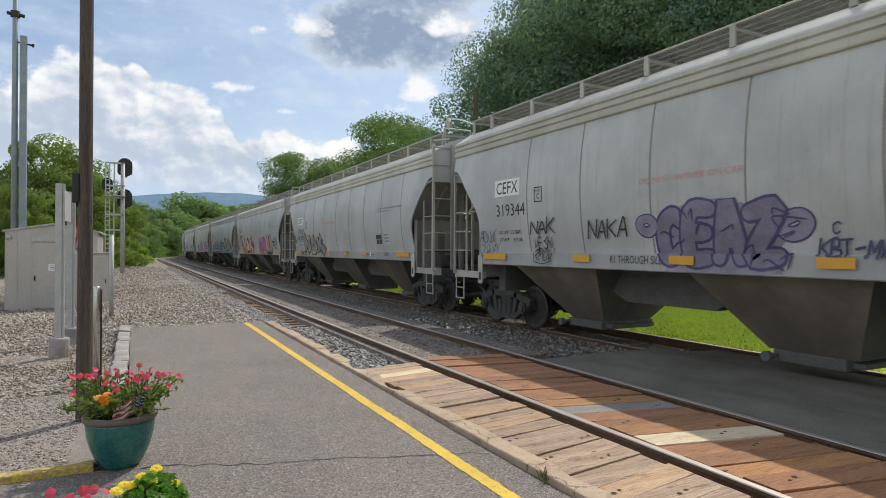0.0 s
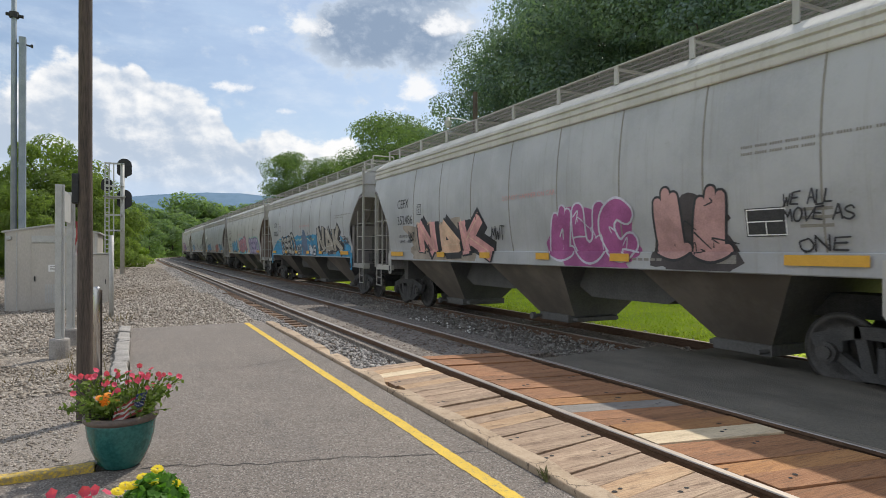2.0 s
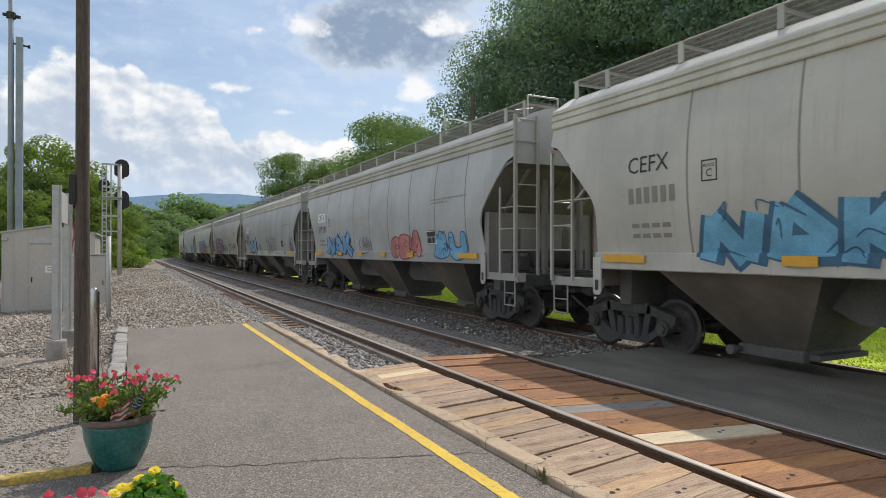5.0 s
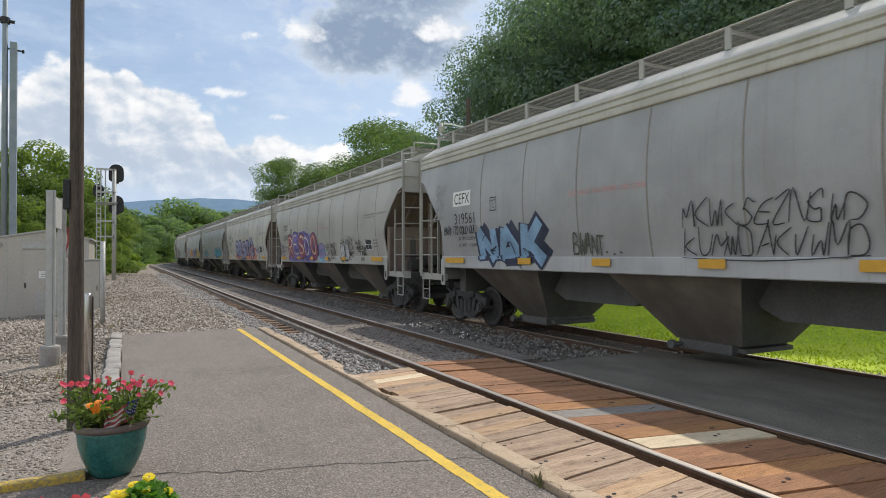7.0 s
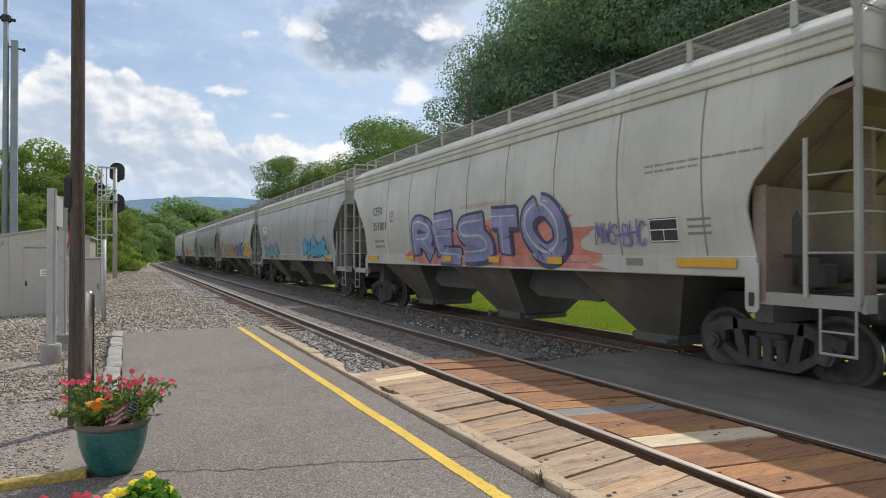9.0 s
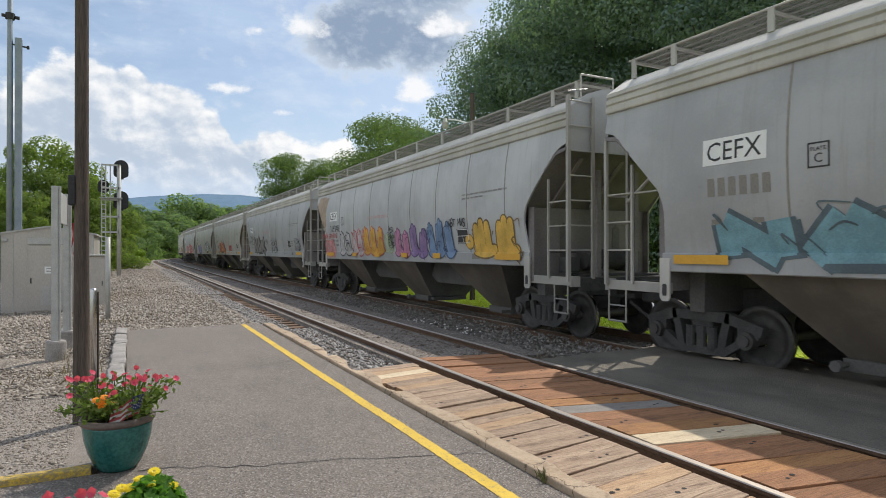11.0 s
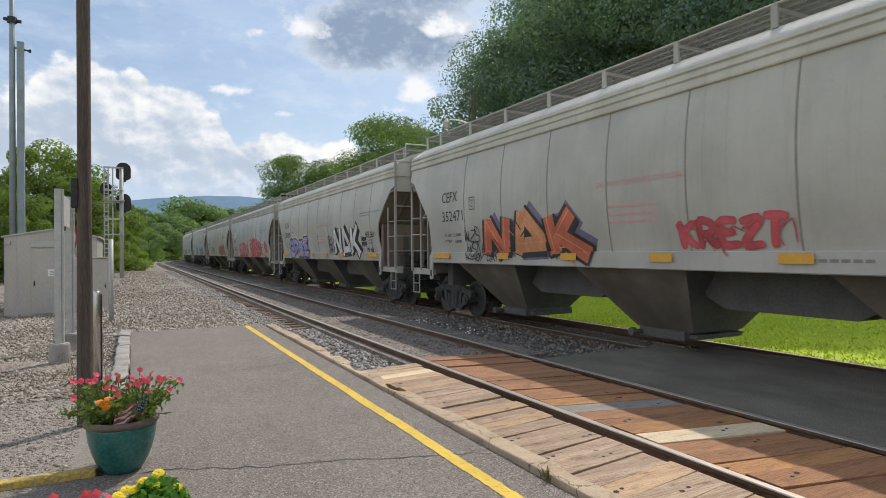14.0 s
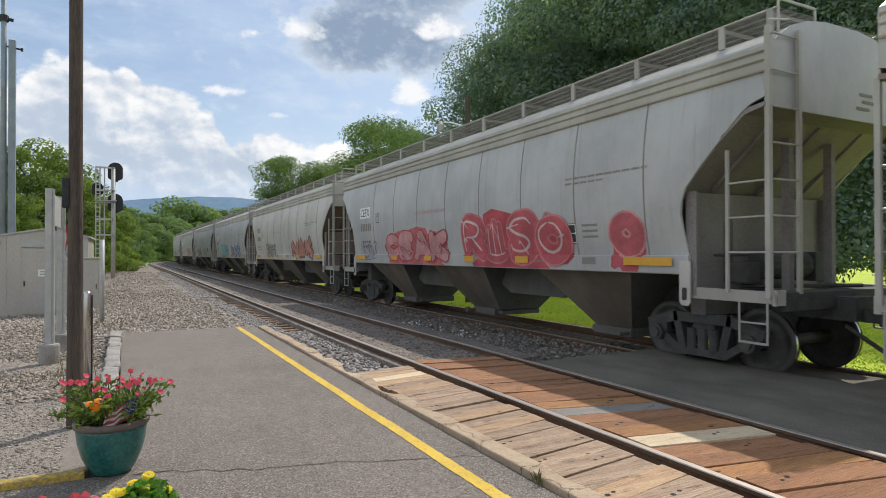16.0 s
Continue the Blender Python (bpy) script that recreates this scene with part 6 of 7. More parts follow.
def leaf_material(name, c1, c2, glow=0.45, rough=0.55, clumpy=0.4, gloss=0.3):
    """Leaves that let some of the sun through."""
    m = bpy.data.materials.new(name)
    m.use_nodes = True
    t = m.node_tree
    k = Net(t)
    p = t.nodes["Principled BSDF"]
    isle = k.n("ShaderNodeNewGeometry").outputs["Random Per Island"]
    vec = k.n("ShaderNodeTexCoord").outputs["Object"]
    fac = k.math("ADD", k.math("MULTIPLY", isle, 1 - clumpy), k.math("MULTIPLY", k.ramp(k.noise(vec, 0.45, 4, 0.6), 0.36, 0.66), clumpy))
    col = k.mix(fac, c1, c2)
    k.put(p.inputs["Base Color"], col)
    p.inputs["Roughness"].default_value = rough
    p.inputs["Specular IOR Level"].default_value = gloss
    tr = k.n("ShaderNodeBsdfTranslucent")
    k.put(tr.inputs[0], k.mix(1.0, col, (1.25, 1.45, 0.55), "MULTIPLY"))
    mx = k.n("ShaderNodeMixShader")
    mx.inputs[0].default_value = glow
    t.links.new(p.outputs[0], mx.inputs[1])
    t.links.new(tr.outputs[0], mx.inputs[2])
    t.links.new(mx.outputs[0], t.nodes["Material Output"].inputs[0])
    return m


M_LEAF_POT = leaf_material("pot_leaf", (0.07, 0.11, 0.025), (0.22, 0.29, 0.07))
M_PINK = leaf_material("petal_pink", (0.62, 0.015, 0.08), (0.80, 0.13, 0.22), 0.35)
M_ORANGE = leaf_material("petal_orange", (0.80, 0.25, 0.02), (0.85, 0.42, 0.04), 0.3)
M_YELLOWP = leaf_material("petal_yellow", (0.80, 0.60, 0.02), (0.88, 0.72, 0.05), 0.25)


def quads(centres, normals, size, rng, narrow=0.6, fold=0.25):
    """Leaves as folded four-cornered blades at the centres, facing about along the normals."""
    n = len(centres)
    nr = normals / np.linalg.norm(normals, axis=1, keepdims=True)
    ref = rng.normal(size=(n, 3))
    u = np.cross(nr, ref)
    u /= np.linalg.norm(u, axis=1, keepdims=True)
    v = np.cross(nr, u)
    s = size[:, None]
    a = centres - u * s
    b = centres + v * s * narrow + nr * s * fold
    c = centres + u * s
    d = centres - v * s * narrow + nr * s * fold
    verts = np.stack([a, b, c, d], 1).reshape(-1, 3)
    i = np.arange(n)[:, None] * 4
    faces = np.concatenate([np.concatenate([i, i + 1, i + 2], 1), np.concatenate([i, i + 2, i + 3], 1)], 0)
    return verts, faces


def flower_head(bm, c, r, rng, petals=6, face=None):
    """An open trumpet of petals round its eye."""
    n = Vector(face) if face else Vector((rng.uniform(-0.7, 0.7), rng.uniform(-1.3, 0.0), rng.uniform(0.1, 0.9)))
    n.normalize()
    q = n.to_track_quat("Z", "Y").to_matrix()
    c = Vector(c)
    eye = bm.verts.new(c - n * r * 0.28)
    ring = []
    for i in range(petals * 2):
        a = 2 * math.pi * i / (petals * 2)
        rr = r * (1.0 if i % 2 else 0.80) * rng.uniform(0.9, 1.08)
        ring.append(bm.verts.new(c + q @ Vector((rr * math.cos(a), rr * math.sin(a), rng.uniform(-0.1, 0.12) * r))))
    for i in range(len(ring)):
        bm.faces.new((eye, ring[i], ring[(i + 1) % len(ring)]))


def daisy_head(bm, c, r, rng):
    """A full double flower: rings of narrow petals."""
    c = Vector(c)
    n = Vector((rng.uniform(-0.3, 0.3), rng.uniform(-0.6, 0), 1)).normalized()
    q = n.to_track_quat("Z", "Y").to_matrix()
    for ring, (rr, lift, cnt) in enumerate(((1.0, 0.0, 16), (0.78, 0.14, 13), (0.5, 0.26, 9))):
        for i in range(cnt):
            a = 2 * math.pi * (i + 0.4 * ring) / cnt
            w = math.pi / cnt * 1.1
            p0 = c + q @ Vector((0.15 * r * math.cos(a), 0.15 * r * math.sin(a), lift * r))
            p1 = c + q @ Vector((rr * r * 0.8 * math.cos(a - w), rr * r * 0.8 * math.sin(a - w), lift * r + 0.05 * r))
            p2 = c + q @ Vector((rr * r * math.cos(a), rr * r * math.sin(a), lift * r + rng.uniform(-0.05, 0.12) * r))
            p3 = c + q @ Vector((rr * r * 0.8 * math.cos(a + w), rr * r * 0.8 * math.sin(a + w), lift * r + 0.05 * r))
            bm.faces.new([bm.verts.new(p) for p in (p0, p1, p2, p3)])


def build_pot(x, y, z, seed, r=0.245, h=0.40):
    """The glazed pot with its rim and soil."""
    pot = thing("flower_pot", "glazed teal ceramic flower pot full of pink and orange flowers", "flower pot", m=pose(x, y, z))
    k = r / 0.245
    prof = [(0.0, 0.0), (0.125, 0.0), (0.14, 0.012), (0.165, 0.05), (0.205, 0.14), (0.232, 0.24), (0.242, 0.33), (0.243, 0.36), (0.22, 0.36), (0.21, 0.30), (0.0, 0.30)]
    bm = lathe(bmesh.new(), [(a * k, b * h / 0.40) for a, b in prof], 48)
    bmesh.ops.recalc_face_normals(bm, faces=bm.faces[:])
    part("bowl", bm, M_GLAZE, pot, "glossy teal glaze", smooth=True)
    prof = [(0.236, 0.345), (0.252, 0.350), (0.262, 0.365), (0.262, 0.385), (0.252, 0.398), (0.236, 0.400), (0.224, 0.392), (0.222, 0.36)]
    bm = lathe(bmesh.new(), [(a * k, b * h / 0.40) for a, b in prof], 48)
    part("rim", bm, M_RIM, pot, "brown rolled rim", smooth=True)
    bm = bmesh.new()
    bmesh.ops.create_circle(bm, cap_ends=True, segments=32, radius=0.224 * k, matrix=Matrix.Translation((0, 0, 0.37 * h / 0.40)))
    part("soil", bm, M_SOIL, pot)
    return pot


def build_pot_plants():
    pot = build_pot(-0.075, 4.90, 0.05, 3, 0.226, 0.375)
    rng = random.Random(8)
    nrg = np.random.default_rng(8)
    # stems and leaves
    bm = bmesh.new()
    tips = []
    for i in range(110):
        a = rng.uniform(0, 2 * math.pi)
        base = Vector((0.12 * math.cos(a), 0.12 * math.sin(a), 0.38))
        reach = rng.uniform(0.06, 0.36)
        tip = Vector((reach * math.cos(a) * 1.12, reach * math.sin(a), 0.40 + rng.uniform(0.02, 0.27) - 0.30 * max(0, reach - 0.22)))
        tube(bm, base, tip, 0.004, 0.0025, seg=5)
        tips.append(tip)
    part("stem", bm, M_LEAF_POT, pot)
    cen, nor = [], []
    for tip in tips:
        a = Vector((tip.x * 0.3, tip.y * 0.3, 0.38))
        for j in range(13):
            f = rng.uniform(0.1, 1.0)
            p = a.lerp(tip, f) + Vector((rng.gauss(0, 0.028), rng.gauss(0, 0.028), rng.gauss(0, 0.02)))
            cen.append(p)
            nor.append((rng.gauss(0, 0.6), rng.gauss(-0.2, 0.6), rng.gauss(0.5, 0.5)))
    v, f = quads(np.array(cen), np.array(nor), nrg.uniform(0.012, 0.028, len(cen)), nrg)
    part("foliage", from_arrays("foliage", v, f, M_LEAF_POT), None, pot)
    spots = sorted(tips, key=lambda p: -p.z)
    for i, p in enumerate(spots[:52]):
        bm = bmesh.new()
        flower_head(bm, p + Vector((0, 0, 0.012)), rng.uniform(0.018, 0.027), rng, 6)
        part("flower", bm, M_PINK, pot)
    for dx, dz in ((-0.10, 0.51), (-0.075, 0.545), (-0.125, 0.53), (-0.02, 0.50), (-0.09, 0.49)):
        bm = bmesh.new()
        daisy_head(bm, (dx, -0.20, dz), 0.032, rng)
        part("flower", bm, M_ORANGE, pot, "orange marigold")
    # small striped flag stuck in the soil
    flag = thing("stick_flag", "small striped flag on a stick in the flower pot", "flag", m=pose(-0.075 + 0.12, 4.90 - 0.17, 0.425, 0, 14, 0))
    bm = tube(bmesh.new(), (0, 0, -0.03), (0.0, 0, 0.19), 0.004)
    part("stick", bm, M_PLANK, flag)
    for i in range(7):
        bm = bmesh.new()
        z0 = 0.165 - i * 0.020
        pts = []
        for j in range(9):
            x = -0.165 * j / 8
            pts.append((x, 0.012 * math.sin(j * 1.1), z0 + 0.62 * x - (0.02 if j > 4 else 0)))
        a = [bm.verts.new(q) for q in pts]
        b = [bm.verts.new((q[0], q[1], q[2] - 0.0195)) for q in pts]
        for j in range(8):
            bm.faces.new((a[j], b[j], b[j + 1], a[j + 1]))
        part("stripe", bm, M_CLOTH_R if i % 2 == 0 else M_CLOTH_W, flag)
    bm = bmesh.new()
    box(bm, -0.06, 0.0, -0.022, -0.012, 0.075, 0.175)
    for v in bm.verts:
        v.co.z += 0.55 * v.co.x
    can = part("canton", bm, M_CLOTH_B, flag)
    bm = bmesh.new()
    bmesh.ops.create_circle(bm, cap_ends=True, segments=5, radius=0.0042, matrix=Matrix.Rotation(math.pi / 2, 4, "X"))
    star = meshed("star", bm, M_CLOTH_W)
    for i in range(5):
        for j in range(4):
            x = -0.054 + 0.012 * i
            part("star", star, None, can, m=pose(x, -0.0235, 0.09 + 0.021 * j + 0.55 * x + (0.008 if i % 2 else 0)))

    # the second planter, of which the tops show
    pot2 = build_pot(-0.03, 3.03, 0.045, 5, 0.24, 0.36)
    tagged(pot2, "glazed flower pot with pink petunias and yellow marigolds")
    cen, nor = [], []
    for i in range(1100):
        a, q = rng.uniform(0, 2 * math.pi), math.sqrt(rng.random())
        cen.append((0.12 + 0.13 * q * math.cos(a), 0.16 * q * math.sin(a), 0.40 + rng.uniform(-0.02, 0.11) * (1.2 - q * q)))
        nor.append((rng.gauss(0, 0.5), rng.gauss(-0.2, 0.5), rng.gauss(0.7, 0.4)))
    for i in range(500):
        a, q = rng.uniform(0, 2 * math.pi), math.sqrt(rng.random())
        cen.append((-0.12 + 0.20 * q * math.cos(a), 0.16 * q * math.sin(a), 0.37 + rng.uniform(-0.02, 0.05) * (1.2 - q * q)))
        nor.append((rng.gauss(0, 0.5), rng.gauss(-0.2, 0.5), rng.gauss(0.7, 0.4)))
    v, f = quads(np.array(cen), np.array(nor), nrg.uniform(0.014, 0.030, len(cen)), nrg)
    part("foliage", from_arrays("foliage", v, f, M_LEAF_GREEN), None, pot2)
    for dx, dy, dz in ((0.03, 0.02, 0.485), (0.07, 0.04, 0.51), (0.11, -0.02, 0.505), (0.20, -0.02, 0.475), (0.0, 0.03, 0.485), (-0.03, 0.0, 0.475), (0.13, 0.08, 0.52)):
        bm = bmesh.new()
        daisy_head(bm, (dx, dy, dz), 0.030, rng)
        part("flower", bm, M_YELLOWP, pot2, "yellow marigold")
    for dx, dy, dz in ((-0.28, 0.05, 0.51), (-0.21, 0.05, 0.48), (-0.16, 0.07, 0.495), (-0.12, 0.05, 0.50), (-0.07, 0.06, 0.48), (-0.24, 0.0, 0.47), (-0.14, 0.0, 0.475)):
        bm = bmesh.new()
        flower_head(bm, (dx, dy, dz - 0.02), 0.027, rng, 5)
        part("flower", bm, M_PINK, pot2, "pink petunia")


M_LEAF_GREEN = leaf_material("marigold_leaf", (0.06, 0.16, 0.02), (0.16, 0.32, 0.05))


def build_poles():
    pole = thing("utility_pole", "dark weathered wooden utility pole", "utility pole", m=pose(-0.378, 6.20, 0.0))
    bm = bmesh.new()
    lathe(bm, [(0.0, -0.3), (0.068, -0.3), (0.065, 0.3), (0.055, 2.5), (0.051, 5.5), (0.048, 8.5), (0, 8.5)], 20)
    bmesh.ops.subdivide_edges(bm, edges=bm.edges[:], cuts=1)
    for v in bm.verts:
        q = noise.noise(Vector((math.atan2(v.co.y, v.co.x) * 1.5, v.co.z * 0.5, 1)))
        v.co.x += 0.006 * q
        v.co.y += 0.006 * q
    part("shaft", bm, M_POLE, pole, smooth=True)
    bm = box(bmesh.new(), -0.10, -0.045, -0.05, 0.05, 1.98, 2.24, 0.01)
    part("speaker_box", bm, M_SIGNAL, pole, "small black box")

    bol = thing("guard_post", "polished steel guard post", "post", m=pose(-0.375, 8.05, -0.05))
    bm = bmesh.new()
    lathe(bm, [(0, 0), (0.038, 0), (0.038, 1.17), (0.030, 1.20), (0, 1.205)], 20)
    part("tube", bm, M_STEEL, bol, smooth=True)
    bm = box(bmesh.new(), 0.02, 0.055, 0.03, 0.07, 0, 1.16, 0.004)
    part("backing_bar", bm, M_POLE, bol)

    sign = thing("sign_stand", "grey steel sign stand on concrete footings", "sign", m=pose(0, 0, 0))
    for y, z0 in ((11.5, 0.10), (13.05, 0.08)):
        x = -1.05 if y < 12 else -1.02
        bm = bmesh.new()
        box(bm, x - 0.065, x + 0.03, y - 0.05, y + 0.05, z0, 2.62, 0.006)
        box(bm, x + 0.03, x + 0.065, y - 0.03, y + 0.03, z0, 2.62, 0.004)
        post = part("post", bm, M_GALV, sign)
        bm = bmesh.new()
        lathe(bm, [(0, -0.5), (0.150, -0.5), (0.145, 0.02), (0.135, 0.05), (0, 0.055)], 20, (x, y, z0))
        part("footing", bm, M_CONC, post, "rough concrete footing")
    bm = box(bmesh.new(), -1.045, -1.02, 11.5, 13.05, 2.05, 2.56, 0.004)
    part("panel", bm, M_GALV, sign, "blank back of the sign panel")
    fl = thing("hanging_flag", "striped flag hanging folded from the sign post", "flag", m=pose(-0.98, 13.15, 1.55))
    for i in range(6):
        bm = bmesh.new()
        x0 = 0.02 + i * 0.034
        pts = [(x0 + 0.05 * math.sin(j * 0.7) * j / 8, 0.03 * math.sin(j + i), 0.55 - 0.075 * j - 0.02 * i) for j in range(9)]
        a = [bm.verts.new(p) for p in pts]
        b = [bm.verts.new((p[0] + 0.034, p[1] + 0.02, p[2])) for p in pts]
        for j in range(8):
            bm.faces.new((a[j], a[j + 1], b[j + 1], b[j]))
        part("stripe", bm, (M_CLOTH_R, M_CLOTH_W)[i % 2] if i < 4 else M_CLOTH_B, fl)

    # masts behind the hut
    m1 = thing("radio_mast", "tall thin grey steel mast", "mast", m=pose(-4.34, 30, -0.5))
    bm = lathe(bmesh.new(), [(0, 0), (0.12, 0), (0.105, 9), (0.08, 16), (0, 16)], 14)
    part("shaft", bm, M_MAST, m1, smooth=True)
    bm = bmesh.new()
    tube(bm, (-0.28, 0, 11.62), (0.32, 0, 11.57), 0.07)
    tube(bm, (0, 0, 11.48), (0, 0, 11.72), 0.17)
    part("clamp", bm, M_SIGNAL, m1)
    m2 = thing("steel_post", "square grey steel pole behind the equipment hut", "mast", m=pose(-4.05, 30, -0.5))
    bm = box(bmesh.new(), -0.12, 0.12, -0.12, 0.12, 0, 10.75, 0.02)
    part("shaft", bm, M_MAST, m2)
    bm = bmesh.new()
    tube(bm, (-0.36, 0, 10.5), (0.30, 0, 10.42), 0.035)
    tube(bm, (0.28, 0, 10.42), (0.36, 0, 10.42), 0.075)
    part("bracket", bm, M_SIGNAL, m2)
    m3 = thing("conduit_post", "thin grey conduit post by the hut", "post", m=pose(-3.95, 24, -0.5))
    part("shaft", tube(bmesh.new(), (0, 0, 0), (0, 0, 3.6), 0.04), M_GALV, m3)
    tp = thing("marker_post", "plain galvanised post in the gravel", "post", m=pose(-0.47, 16.6, -0.2))
    part("shaft", tube(bmesh.new(), (0, 0, 0), (0, 0, 2.12), 0.052, seg=14), M_GALV, tp, smooth=True)


def build_hut():
    hut = thing("equipment_hut", "beige aluminium railway equipment hut on a steel skid", "hut", m=pose(-2.30, 23.0, -0.55))
    g = [(-1.25, 0.16), (1.25, 0.16), (1.25, 2.68), (0, 2.90), (-1.25, 2.68)]
    bm = prism(bmesh.new(), g, "y", 0, 4.2)
    part("wall", bm, M_HUT, hut)
    for s in (-1, 1):
        bm = prism(bmesh.new(), [(s * 1.33, 2.65), (0, 2.89), (0, 2.94), (s * 1.33, 2.70)], "y", -0.06, 4.26)
        part("roof", bm, M_GALV, hut)
    door = part("door", box(bmesh.new(), -0.55, 0.42, -0.035, -0.002, 0.24, 2.30, 0.01), M_HUT, hut)
    part("transom", box(bmesh.new(), -0.56, 0.43, -0.045, -0.004, 2.34, 2.56, 0.01), M_GALV, hut, "pale metal canopy over the door")
    for i in range(8):
        part("louvre", box(bmesh.new(), -0.20 + 0.075 * i, -0.15 + 0.075 * i, -0.045, -0.034, 0.42, 1.02), M_GALV, door)
    part("notice", box(bmesh.new(), -0.11, 0.22, -0.043, -0.036, 1.42, 1.64), M_WHITE, door, "white notice with unreadable lines")
    for i in range(3):
        part("notice_line", box(bmesh.new(), -0.06, 0.17, -0.046, -0.044, 1.47 + 0.05 * i, 1.49 + 0.05 * i), M_SEAM, door)
    part("handle", tube(bmesh.new(), (-0.47, -0.07, 1.12), (-0.47, -0.07, 1.28), 0.018), M_SIGNAL, door)
    for x in (-1.24, -0.95, 0.7, 1.2):
        part("corner_trim", box(bmesh.new(), x - 0.015, x + 0.015, -0.012, -0.001, 0.18, 2.66), M_GALV, hut)
    for x0, x1 in ((-1.35, -1.1), (-0.25, 0.28), (0.42, 0.72), (0.95, 1.3)):
        part("skid", box(bmesh.new(), x0, x1, 0.0, 4.2, -0.06, 0.165), M_MAST, hut)
    part("lamp", box(bmesh.new(), -1.22, -1.08, -0.10, 0.0, 2.42, 2.54, 0.02), M_GALV, hut)
    cab = thing("relay_cabinet", "small beige metal relay cabinet beside the hut", "cabinet", m=pose(-0.93, 22.6, -0.44))
    part("body", box(bmesh.new(), -0.32, 0.24, 0, 0.6, 0.0, 1.86, 0.015), M_HUT, cab)
    part("door", box(bmesh.new(), -0.28, 0.20, -0.02, -0.002, 0.1, 1.78, 0.01), M_HUT, cab)
    part("cap", box(bmesh.new(), -0.36, 0.28, -0.05, 0.65, 1.862, 1.91, 0.01), M_GALV, cab)
    part("latch", tube(bmesh.new(), (0.13, -0.04, 0.9), (0.13, -0.04, 1.05), 0.012), M_SIGNAL, cab)


def build_signal():
    sg = thing("railway_signal", "galvanised signal mast with ladder and black signal heads", "railway signal", m=pose(-0.68, 47.4, -0.33))
    part("mast", tube(bmesh.new(), (0, 0, 0), (0, 0, 7.75), 0.14, seg=14), M_GALV, sg, smooth=True)
    part("base", box(bmesh.new(), -0.3, 0.3, -0.3, 0.3, -0.1, 0.15, 0.02), M_CONC, sg)

    def backplate(x, z, w, h, back=0.0):
        bm = bmesh.new()
        pts = []
        r = w / 2
        for i in range(13):
            a = math.pi * i / 12
            pts.append((x + r * math.cos(a), z + h / 2 - r + r * math.sin(a)))
        for i in range(13):
            a = math.pi + math.pi * i / 12
            pts.append((x + r * math.cos(a), z - h / 2 + r + r * math.sin(a) * 0.55))
        prism(bm, pts, "y", 0.10 + back, 0.13 + back)
        hd = part("signal_head", bm, M_SIGNAL, sg, "round-topped black backplate")
        part("housing", box(bmesh.new(), x - 0.16, x + 0.16, 0.13 + back, 0.40 + back, z - h / 2 + 0.15, z + h / 2 - 0.15, 0.03), M_SIGNAL, hd)

    backplate(0.12, 7.45, 0.92, 1.46)
    backplate(0.12, 5.30, 0.92, 1.48)
    backplate(-0.95, 6.25, 0.68, 1.02)
    # cage ladder
    lad = bmesh.new()
    for x in (-1.03, -0.79, -0.52):
        tube(lad, (x, -0.3, 0.2), (x, -0.3, 7.75), 0.045, seg=6)
    part("ladder", lad, M_GALV, sg)
    for i in range(24):
        part("rung", tube(bmesh.new(), (-1.03, -0.3, 0.4 + 0.31 * i), (-0.79, -0.3, 0.4 + 0.31 * i), 0.032, seg=6), M_GALV, sg)
    for z in (3.2, 4.25, 5.4, 6.2, 7.75):
        part("cross_arm", box(bmesh.new(), -1.07, 0.12, -0.34, -0.27, z - 0.055, z + 0.055), M_GALV, sg)
        part("stay", box(bmesh.new(), -0.06, 0.0, -0.34, 0.05, z - 0.055, z + 0.055), M_GALV, sg)
    part("platform", box(bmesh.new(), -1.15, 0.2, -0.6, -0.1, 5.48, 5.53), M_GALV, sg)


build_pot_plants()
build_poles()
build_hut()
build_signal()

# ---- trees, hills and what stands behind the train ----
M_BARK = pbr("bark", (0.05, 0.04, 0.03), (0.11, 0.09, 0.07), 4, 0.95, 0, 0.7, 20, 0.03, stretch=(3, 3, 0.4))
# bluish veil and sunlit clumps of the tall crowns are mixed into the leaf colour
M_LEAF = leaf_material("tree_leaf", (0.115, 0.175, 0.175), (0.21, 0.28, 0.195), 0.42, 0.46, 0.78, 0.5)
M_LEAF_M = leaf_material("tree_leaf_green", (0.11, 0.16, 0.085), (0.20, 0.265, 0.12), 0.45, 0.8, 0.65, 0.1)
M_LEAF_L = leaf_material("tree_leaf_light", (0.125, 0.175, 0.06), (0.24, 0.30, 0.095), 0.5, 0.8, 0.65, 0.1)
# distant leaves paler and bluer: the haze is put into their colour
M_LEAF_HAZE = leaf_material("hazy_far_leaf", (0.14, 0.20, 0.125), (0.235, 0.305, 0.17), 0.5, 0.85, 0.65, 0.1)
# blue of the ridge is distance haze painted as its base colour
M_HILL = pbr("far_hill", (0.085, 0.16, 0.24), (0.11, 0.19, 0.28), 0.004, 1.0, 0, 0, 0.03)


